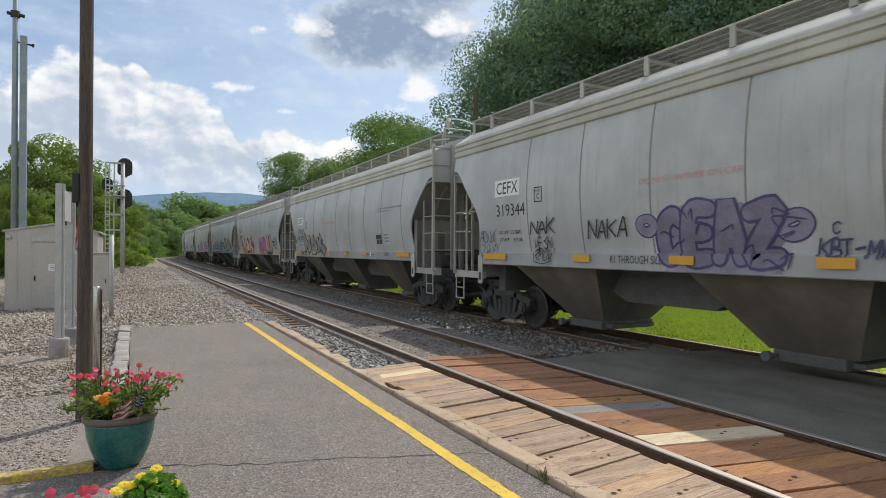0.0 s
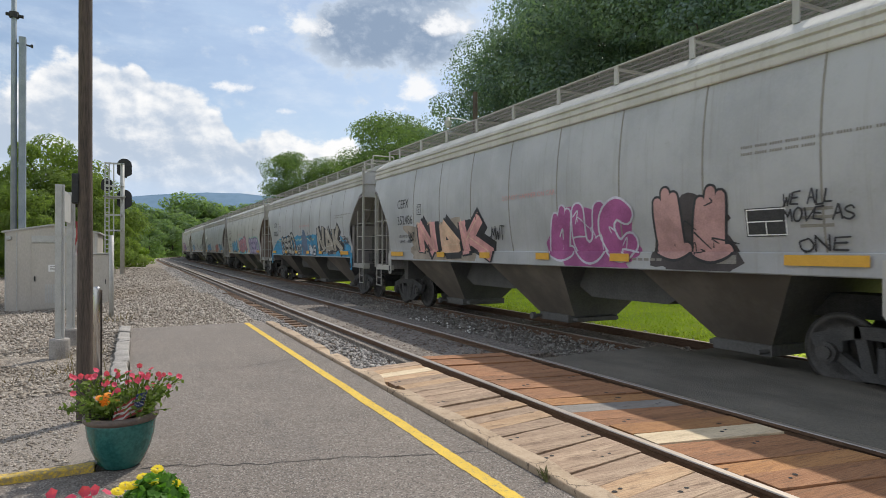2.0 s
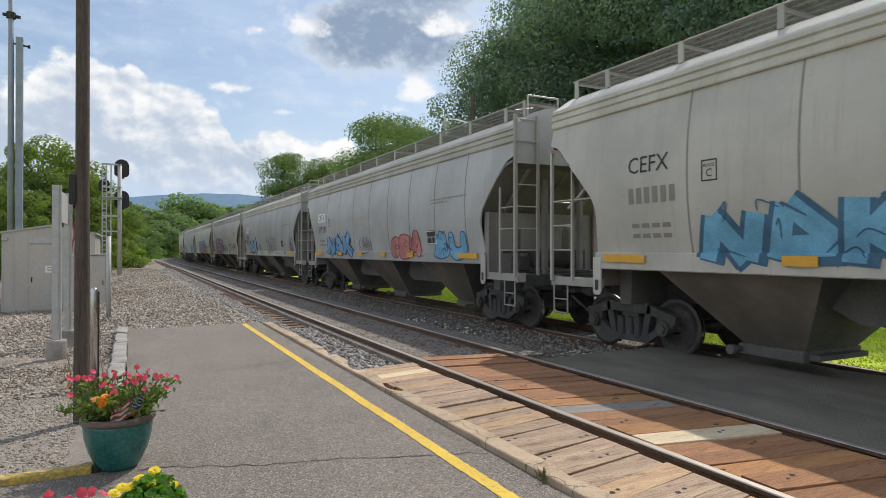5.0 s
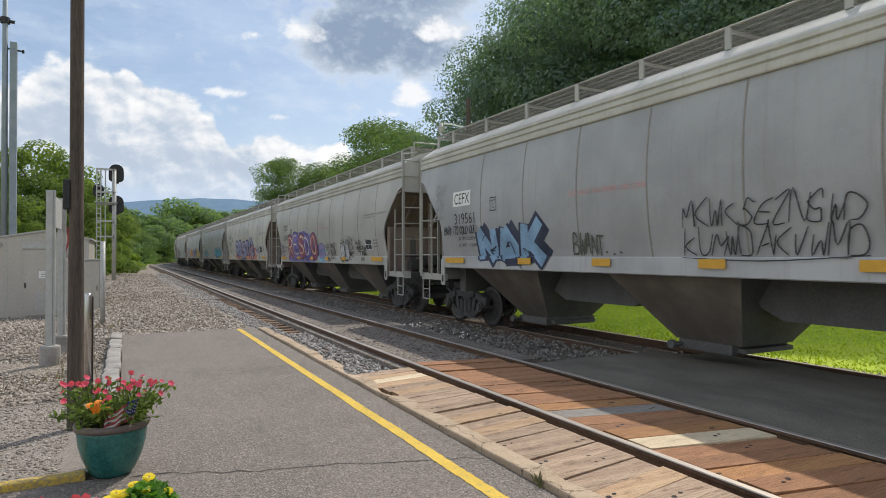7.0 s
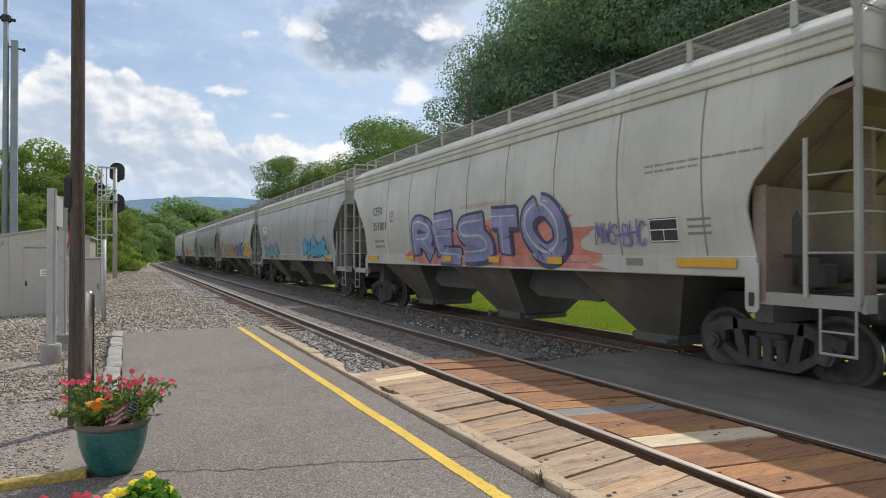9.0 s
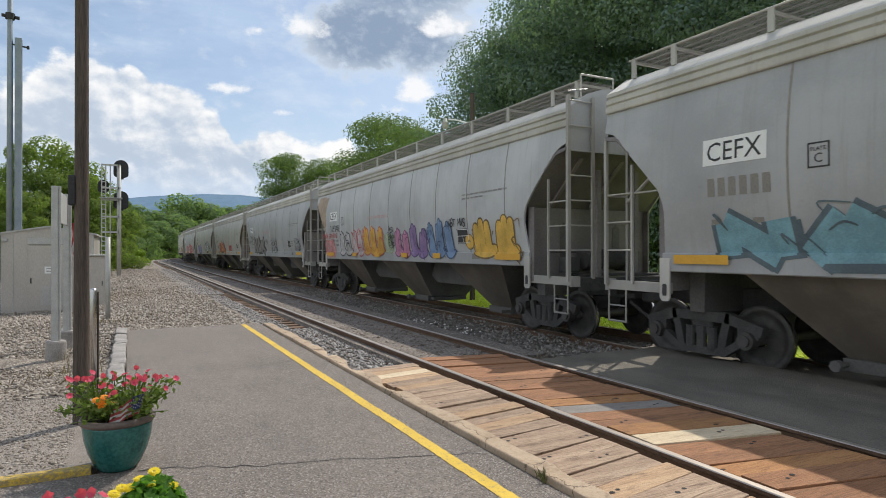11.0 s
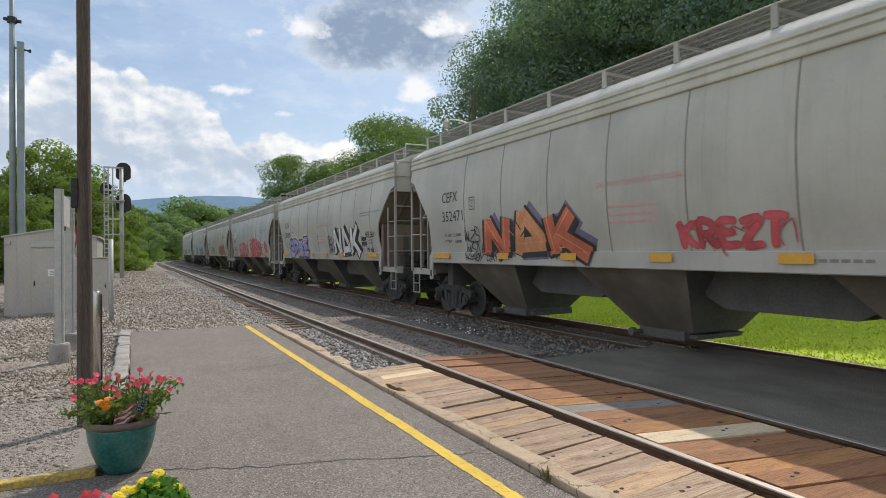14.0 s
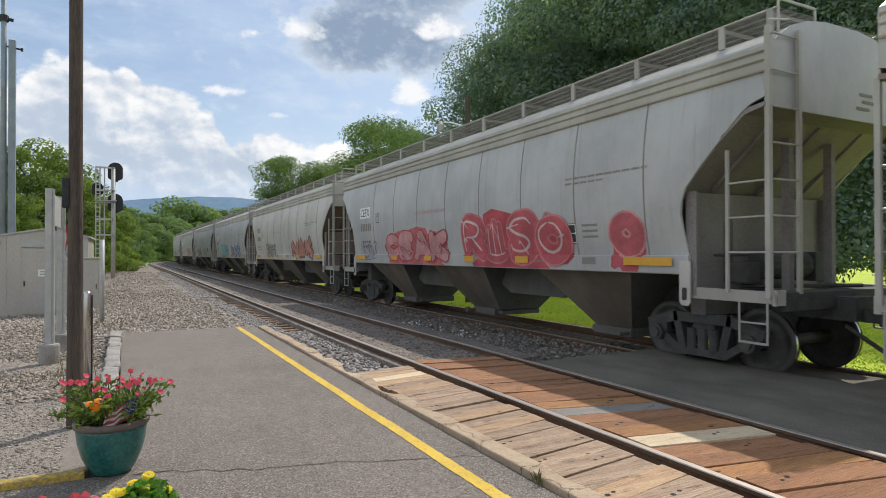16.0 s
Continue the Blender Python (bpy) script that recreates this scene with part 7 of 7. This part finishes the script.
def tree_meshes(seed, h, r, leaves, leaf, low=0.25, mat=None, lumps=46, clump=(0.20, 0.36)):
    """A trunk with limbs, and a crown of leaf clumps with an uneven outline."""
    rng = random.Random(seed)
    nrg = np.random.default_rng(seed)
    bm = bmesh.new()
    tr = 0.018 * h + 0.05
    pts = [Vector((0.1 * noise.noise(Vector((seed, i * 0.7, 0))) * i, 0.1 * noise.noise(Vector((seed, 9, i * 0.7))) * i, h * 0.8 * i / 6)) for i in range(7)]
    pts[0].z = -0.4
    for i in range(6):
        tube(bm, pts[i], pts[i + 1], tr * (1 - i / 7), tr * (1 - (i + 1) / 7), seg=9)
    cl = []
    for i in range(lumps):
        f = rng.uniform(low, 1.0)
        # wide in the middle, narrower at the foot and the top
        w = r * (0.55 + 0.6 * math.sin(math.pi * min(1, (f - low) / (1 - low) * 0.80 + 0.18))) * (1.15 - 0.45 * f)
        a = rng.uniform(0, 2 * math.pi)
        q = math.sqrt(rng.uniform(0.12, 1.0)) * w
        cl.append(Vector((q * math.cos(a), q * math.sin(a), h * (f - 0.06))))
    for c in cl[:16]:
        i = min(5, max(1, int(c.z / (h * 0.8) * 6 * 0.75)))
        tube(bm, pts[i], c, tr * 0.35 * (1 - i / 8), 0.03, seg=6)
    n = leaves // lumps
    cen, nor = [], []
    for c in cl:
        s = r * rng.uniform(*clump)
        d = nrg.normal(size=(n, 3))
        d /= np.linalg.norm(d, axis=1, keepdims=True)
        rad = s * nrg.uniform(0.55, 1.10, (n, 1)) ** 0.5
        p = d * rad * np.array([1.15, 1.15, 0.75]) + np.array(c)
        cen.append(p)
        nor.append(d * 1.1 + np.array([0, 0, 0.35]) + nrg.normal(size=(n, 3)) * 0.38)
    cen, nor = np.concatenate(cen), np.concatenate(nor)
    cen[:, 2] = np.maximum(cen[:, 2], 0.15)
    v, f = quads(cen, nor, nrg.uniform(0.6, 1.3, len(cen)) * leaf, nrg, 0.62)
    return meshed("trunk", bm, M_BARK, True), from_arrays("crown", v, f, mat or M_LEAF)


def plant(kinds, label, x, y, h, turn, i, group, name="tree", wide=1.0):
    trunk, crown, h0 = kinds[i]
    t = thing(name, label, "tree", m=pose(x, y, -0.42, 0, 0, turn), group=group)
    s = Matrix.Diagonal((h / h0 * wide, h / h0 * wide, h / h0, 1))
    part("trunk", trunk, None, t).matrix_basis = s
    part("crown", crown, None, t).matrix_basis = s


def build_trees():
    big = [(*tree_meshes(s, 20, 6.0, 58000, 0.102, 0.12, M_LEAF, 64, (0.24, 0.42)), 20) for s in (21, 22, 23)]
    rng = random.Random(3)
    row = [(23.3, 37.5, 17.5), (25.6, 33, 20.5), (24.5, 28, 19), (25.5, 23.5, 21), (24.5, 19, 19), (25.5, 15, 17.5), (25, 10.5, 16), (30, 40, 21), (31, 30, 22), (32, 20, 22)]
    for i, (x, y, h) in enumerate(row):
        plant(big, "large dark green leafy tree lit from behind", x, y, h, rng.uniform(0, 360), i % 3, "tall trees beyond the train")
    mid = [(*tree_meshes(s, 16, 5.0, 32000, 0.125, 0.10, M_LEAF_M, 60, (0.27, 0.44)), 16) for s in (31, 32)]
    for i, (x, y, h) in enumerate([(27.4, 70, 18.6), (26.5, 60, 15.2), (29.5, 80, 15.5), (31, 66, 16), (25.5, 55, 13.5), (27.6, 117, 20.5), (32.5, 112, 18.8),
                                   (29.5, 98, 14), (24.5, 112, 14), (26, 88, 12.5), (34, 92, 14)]):
        plant(mid, "green leafy tree in sunlight", x, y, h, rng.uniform(0, 360), i % 2, "trees along the line", wide=1.2)
    far = [(*tree_meshes(s, 12, 5.5, 5200, 0.30, 0.03, M_LEAF_HAZE, 40), 12) for s in (41, 42, 43)]
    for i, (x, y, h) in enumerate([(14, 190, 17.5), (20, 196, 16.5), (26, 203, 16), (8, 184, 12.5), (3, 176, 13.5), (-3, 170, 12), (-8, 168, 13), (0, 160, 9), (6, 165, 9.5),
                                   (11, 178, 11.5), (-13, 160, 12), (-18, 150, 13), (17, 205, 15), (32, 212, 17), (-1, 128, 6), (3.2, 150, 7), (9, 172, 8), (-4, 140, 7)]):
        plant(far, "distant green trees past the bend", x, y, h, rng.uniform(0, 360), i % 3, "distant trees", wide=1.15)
    left = [(*tree_meshes(s, 9, 3.6, 17000, 0.114, 0.02, M_LEAF_L, 44), 9) for s in (51, 52)]
    for i, (x, y, h) in enumerate([(-6.2, 61, 11.3), (-9, 58, 7.4), (-8.6, 50, 6.2), (-6.4, 48, 6.0), (-4.0, 58, 8.2), (-2.6, 63, 8.6), (-12, 55, 7), (-11.5, 46, 6.0), (-2.2, 74, 8),
                                   (-3.2, 90, 9), (-15, 50, 7), (-5.0, 72, 9)]):
        plant(left, "bushy light green tree behind the hut", x, y, h, rng.uniform(0, 360), i % 2, "trees behind the hut")
    bush = [(*tree_meshes(61, 2.6, 1.9, 5000, 0.10, 0.0, M_BUSH, 30), 2.6)]
    for x, y, h in ((-0.9, 84, 3.0), (0.6, 90, 2.2), (-2.4, 80, 2.4)):
        plant(bush, "bright yellow-green bush at the edge of the gravel", x, y, h, rng.uniform(0, 360), 0, "bushes", "bush")

    # the long ridge on the horizon
    bm = bmesh.new()
    n = 120
    top, foot, back = [], [], []
    for i in range(n + 1):
        a = -1.5 + 3.0 * i / n
        d = 2600
        hgt = 172 + 46 * math.exp(-((a - 0.10) / 0.16) ** 2) + 26 * noise.noise(Vector((a * 3, 1, 0))) + 6 * noise.noise(Vector((a * 22, 3, 0)))
        top.append(bm.verts.new((d * math.sin(a), d * math.cos(a), hgt)))
        foot.append(bm.verts.new((d * 0.8 * math.sin(a), d * 0.8 * math.cos(a), -2)))
        back.append(bm.verts.new((d * 1.25 * math.sin(a), d * 1.25 * math.cos(a), -2)))
    for i in range(n):
        bm.faces.new((foot[i], foot[i + 1], top[i + 1], top[i]))
        bm.faces.new((top[i], top[i + 1], back[i + 1], back[i]))
    solid("hill_ridge", bm, M_HILL, "hazy blue wooded ridge on the horizon", "hill", kind="structure", smooth=True)


M_BUSH = leaf_material("bush_leaf", (0.14, 0.22, 0.02), (0.26, 0.36, 0.04), 0.4)


def build_street_lamp():
    """A wooden pole with a lamp on a curved arm, beyond the train."""
    d = 25.0
    x, y = 0.4985 * d, 0.867 * d
    lamp = thing("street_lamp", "grey street lamp on a curved arm with a wooden pole", "street lamp", m=pose(x, y, -0.42))
    part("pole", tube(bmesh.new(), (0, 0, 0), (0, 0, 8.45), 0.11, 0.10, 10), M_POLE, lamp)
    ax, ay = (0.4594 * d - x), (0.8876 * d - y)
    z0, z1 = 7.13, 7.38
    bm = bmesh.new()
    pts = [Vector((ax * f, ay * f, z0 + (z1 - z0) * math.sin(f * math.pi * 0.62) * 1.02)) for f in [i / 10 for i in range(10)]]
    for a, b in zip(pts, pts[1:]):
        tube(bm, a, b, 0.028, seg=7)
    part("arm", bm, M_WHITE, lamp, "white curved arm")
    bm = lathe(bmesh.new(), [(0.0, 0.20), (0.07, 0.20), (0.08, 0.08), (0.15, 0.05), (0.16, 0.0), (0.135, -0.03), (0.135, -0.15), (0.09, -0.22), (0, -0.24)], 16, (ax, ay, z1 - 0.15))
    part("head", bm, M_GALV, lamp, "pale drum-shaped lantern", smooth=True)


def scatter_stones(name, label, areas, seed, mat, sizes):
    """Loose stones as one mass: squashed, twisted eight-faced lumps."""
    nrg = np.random.default_rng(seed)
    cen = []
    for x0, x1, y0, y1, z, n, pull in areas:
        u = nrg.uniform(0, 1, n) ** pull
        xy = np.stack([nrg.uniform(x0, x1, n), y0 + (y1 - y0) * u, np.full(n, z)], 1)
        cen.append(xy)
    cen = np.concatenate(cen)
    n = len(cen)
    for i in range(n):
        x, y = cen[i, 0], cen[i, 1]
        if x < 2.4 and y > 7.4:
            cen[i, 2] -= dip(x, y)
    base = np.array([[1, 0, 0], [-1, 0, 0], [0, 1, 0], [0, -1, 0], [0, 0, 1], [0, 0, -1]], float)
    tri = np.array([[0, 2, 4], [2, 1, 4], [1, 3, 4], [3, 0, 4], [2, 0, 5], [1, 2, 5], [3, 1, 5], [0, 3, 5]])
    v = base[None] * nrg.uniform(0.55, 1.35, (n, 6, 1)) + nrg.normal(0, 0.22, (n, 6, 3))
    v *= (nrg.uniform(sizes[0], sizes[1], n) * (1 + 0.6 * nrg.random(n) ** 4))[:, None, None]
    v[:, :, 2] *= 0.7
    a = nrg.uniform(0, 2 * np.pi, n)
    c, s = np.cos(a)[:, None], np.sin(a)[:, None]
    v = np.stack([v[:, :, 0] * c - v[:, :, 1] * s, v[:, :, 0] * s + v[:, :, 1] * c, v[:, :, 2]], 2) + cen[:, None, :]
    f = (tri[None] + (np.arange(n) * 6)[:, None, None]).reshape(-1, 3)
    me = from_arrays(name, v.reshape(-1, 3), f, mat)
    solid(name, me, None, label, "gravel", kind="stuff")


def stone_material(name, c1, c2, c3):
    m = pbr(name, c1, c2, 6, 0.9, 0, 0.3, 60, 0.005)
    k, p, col = tuned(m)
    isle = k.n("ShaderNodeNewGeometry").outputs["Random Per Island"]
    col = k.mix(k.ramp(isle, 0.2, 1.0), col, c3)
    k.put(p.inputs["Base Color"], col)
    return m


M_STONE = stone_material("ballast_stone", (0.16, 0.15, 0.14), (0.26, 0.245, 0.23), (0.42, 0.395, 0.37))
M_STONE_T = stone_material("tan_stone", (0.158, 0.130, 0.102), (0.262, 0.222, 0.18), (0.43, 0.385, 0.33))
M_STONE_B = stone_material("brown_stone", (0.075, 0.055, 0.042), (0.14, 0.105, 0.082), (0.25, 0.20, 0.165))
M_PEBBLE = stone_material("white_pebble", (0.62, 0.61, 0.58), (0.74, 0.73, 0.70), (0.80, 0.79, 0.77))
M_STONE_D = stone_material("oily_stone", (0.095, 0.086, 0.076), (0.18, 0.165, 0.145), (0.32, 0.30, 0.27))


def build_loose():
    scatter_stones("ballast_stones", "grey crushed stones beside the empty track", [(2.35, 3.12, 8.0, 24, -0.10, 2900, 1.3), (3.12, 3.75, 8.0, 13.5, -0.15, 1100, 1.0), (3.12, 3.75, 13.5, 24, -0.20, 420, 1.0), (2.0, 3.15, 24, 60, -0.03, 3800, 1.4), (10.4, 11.15, 1, 30, -0.41, 3000, 1.2)], 5, M_STONE, (0.018, 0.036))
    scatter_stones("yard_stones", "mixed tan and grey stones of the gravel yard", [(-4.5, 2.4, 13.35, 24, -0.01, 15000, 1.25), (-6, 2.2, 24, 60, -0.02, 12000, 1.4)], 6, M_STONE_T, (0.018, 0.045))
    scatter_stones("strip_stones", "loose pale stones and grit beside the posts", [(-3.6, -0.26, 7.5, 13.3, 0.01, 6500, 1.0)], 7, M_STONE_T, (0.010, 0.028))
    scatter_stones("grit", "fine grit on the asphalt apron", [(-2.6, -0.4, 5.0, 7.4, 0.076, 6500, 1.0)], 17, M_STONE_T, (0.005, 0.015))
    scatter_stones("dark_stones", "dark oily stones between the tracks", [(5.35, 7.95, 8.0, 30, -0.19, 5200, 1.3), (8.2, 9.5, 8.0, 30, -0.31, 1500, 1.3), (9.7, 10.4, 3, 30, -0.34, 1500, 1.2)], 8, M_STONE_D, (0.018, 0.038))
    scatter_stones("brown_stones", "rust-brown stones between the rails", [(3.82, 5.2, 8.3, 30, -0.10, 2200, 1.2), (3.82, 5.2, 30, 60, -0.10, 900, 1.2)], 9, M_STONE_B, (0.018, 0.036))
    scatter_stones("white_pebbles", "scattered white pebbles between the tracks", [(5.75, 6.75, 11.0, 14.2, -0.15, 46, 1.0)], 27, M_PEBBLE, (0.018, 0.034))
    # grass blades beyond the train
    nrg = np.random.default_rng(9)
    n = 40000
    x = 10.95 + 11 * nrg.random(n) ** 1.5
    y = 2 + 42 * nrg.random(n) ** 1.1
    base = np.stack([x, y, np.full(n, -0.43)], 1)
    a = nrg.uniform(0, np.pi, n)
    w = np.stack([np.cos(a), np.sin(a), np.zeros(n)], 1) * nrg.uniform(0.012, 0.03, n)[:, None]
    tip = base + np.stack([nrg.normal(0, 0.05, n), nrg.normal(0, 0.05, n), nrg.uniform(0.03, 0.09, n)], 1)
    v = np.stack([base - w, base + w, tip], 1).reshape(-1, 3)
    me = from_arrays("grass_blades", v, np.arange(3 * n).reshape(-1, 3), M_BLADE)
    solid("grass_blades", me, None, "bright sunlit grass blades beyond the track", "grass", kind="stuff")
    # dry weeds by the posts
    n = 150
    spots = nrg.choice(np.array([[-0.62, 8.6], [-0.9, 9.6], [-0.55, 10.6], [-1.4, 9.0], [-0.35, 15.4], [-0.6, 16.0], [-0.8, 11.2]]), n)
    base = np.concatenate([spots + nrg.normal(0, 0.14, (n, 2)), np.full((n, 1), 0.0)], 1)
    base[:, 2] = [0.01 - dip(px, py) for px, py in base[:, :2]]
    w = np.stack([np.cos(a[:n]), np.sin(a[:n]), np.zeros(n)], 1) * nrg.uniform(0.004, 0.010, n)[:, None]
    tip = base + np.stack([nrg.normal(0, 0.06, n), nrg.normal(0, 0.06, n), nrg.uniform(0.04, 0.24, n)], 1)
    v = np.stack([base - w, base + w, tip], 1).reshape(-1, 3)
    me = from_arrays("dry_weeds", v, np.arange(3 * n).reshape(-1, 3), M_WEED)
    solid("dry_weeds", me, None, "dry brownish weeds in the gravel", "weeds", kind="stuff")


def build_kerb_weed():
    """A small weed that grows from the joint beside the kerb."""
    rng = random.Random(8)
    bm = bmesh.new()
    for i in range(18):
        a, h = rng.uniform(0, 6.283), rng.uniform(0.03, 0.12)
        d = Vector((math.cos(a), math.sin(a), 0)) * h * rng.uniform(0.15, 0.6)
        b = Vector((rng.uniform(-0.015, 0.015), rng.uniform(-0.03, 0.03), 0))
        s = Vector((-math.sin(a), math.cos(a), 0)) * rng.uniform(0.0015, 0.003)
        m = b + d * 0.5 + Vector((0, 0, h * 0.7))
        bm.faces.new([bm.verts.new(p) for p in (b - s, b + s, m + s * 1.6, b + d + Vector((0, 0, h)), m - s * 1.6)])
    solid("weed", bm, M_WEED_G, "small green weed beside the platform kerb", "weed", m=pose(2.43, 3.30, 0.05), kind="stuff")


M_WEED = pbr("dry_weed", (0.16, 0.13, 0.06), (0.28, 0.22, 0.10), 3, 0.9, 0, 0, 9)
M_WEED_G = pbr("olive_weed", (0.10, 0.11, 0.03), (0.20, 0.19, 0.07), 9, 0.9, 0, 0, 9)
build_kerb_weed()
build_trees()
build_street_lamp()
build_loose()

# ---- the train and how it moves ----
WAGON_LABELS = {0: "pale grey hopper wagon with purple bubble graffiti", 1: "grey hopper wagon with silver block-letter graffiti", 2: "light grey hopper wagon with pink and magenta graffiti",
                3: "grey hopper wagon with a bright blue sprayed lower side", 4: "cream hopper wagon with blue, red and lilac graffiti", 5: "grey hopper wagon with blue and red graffiti",
                6: "grey hopper wagon with blue letters and black scrawls", 7: "cream hopper wagon with large purple and red graffiti", 8: "cream hopper wagon with violet letters on orange",
                9: "grey hopper wagon with two blue graffiti pieces", 10: "grey hopper wagon with rainbow bubble graffiti and rust", 11: "grey hopper wagon with black block-letter graffiti",
                12: "cream hopper wagon with red and orange graffiti", 13: "cream hopper wagon with lilac and white graffiti", 14: "grey hopper wagon with red bubble graffiti"}
WAGONS = []
mark_rng = random.Random(77)
for i in range(-1, 23):
    car, wheels = build_car(WAGON_LABELS.get(i, "weathered light grey covered hopper wagon"))
    mark, number, patch, cream = ROSTER.get(i, ("CEFX", "", i % 2 == 0, i % 3 == 0))
    side = markings(car, mark, number, patch, mark_rng)
    paint_wagon(i, side)
    if cream:
        for ob in car.children:
            base = ob.name.split(".")[0]
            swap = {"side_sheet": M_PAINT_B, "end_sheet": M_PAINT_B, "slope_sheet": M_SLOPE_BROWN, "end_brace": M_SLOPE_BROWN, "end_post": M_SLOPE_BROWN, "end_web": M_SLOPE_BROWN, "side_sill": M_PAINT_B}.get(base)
            if swap:
                ob.material_slots[0].link = "OBJECT"
                ob.material_slots[0].material = swap
    if i == 3:
        for ob in car.children:
            if ob.name.startswith("bolster_plate") and ob.matrix_basis.to_euler().z < 1:
                ob.material_slots[0].link = "OBJECT"
                ob.material_slots[0].material = spray((0.05, 0.30, 0.52))
    WAGONS.append((i, car, wheels))


def slack(i):
    """The couplings are stretched ahead of wagon 9 and bunched behind it."""
    return 0.18 if i < 9 else -0.08 if i == 9 else -0.33


def wagon_pose(i, t):
    s = GAP0 + LENGTH * i - LENGTH / 2 - SPEED * t + slack(i)
    a, _ = along(s - TRUCK_Y, FAR_X, FAR_Z)
    b, _ = along(s + TRUCK_Y, FAR_X, FAR_Z)
    d = b - a
    return pose(*((a + b) / 2), 0, 0, -math.degrees(math.atan2(d.x, d.y)))


def motions():
    for i, car, wheels in WAGONS:
        walk(car, [(t / 2, wagon_pose(i, t / 2)) for t in range(0, 33)])
        # wheels turn while the wagon is near
        t0 = (GAP0 + LENGTH * (i - 0.5) - 38) / SPEED
        t1 = (GAP0 + LENGTH * (i - 0.5) + 8) / SPEED
        t0, t1 = max(0.0, t0), min(16.0, t1)
        if t1 - t0 < 0.2:
            continue
        stops = [n / 30 for n in range(int(t0 * 30) + 1, int(t1 * 30))]
        stops = [0.0] + [t for t in stops if 0.01 < t < 15.99] + [16.0]
        for w, y in wheels:
            rows = []
            for t in stops:
                turn = -math.degrees(SPEED * (min(max(t, t0), t1) - t0) / WHEEL_R)
                rows.append((t, pose(0, y, WHEEL_R, -turn % 360)))
            walk(w, rows)


motions()
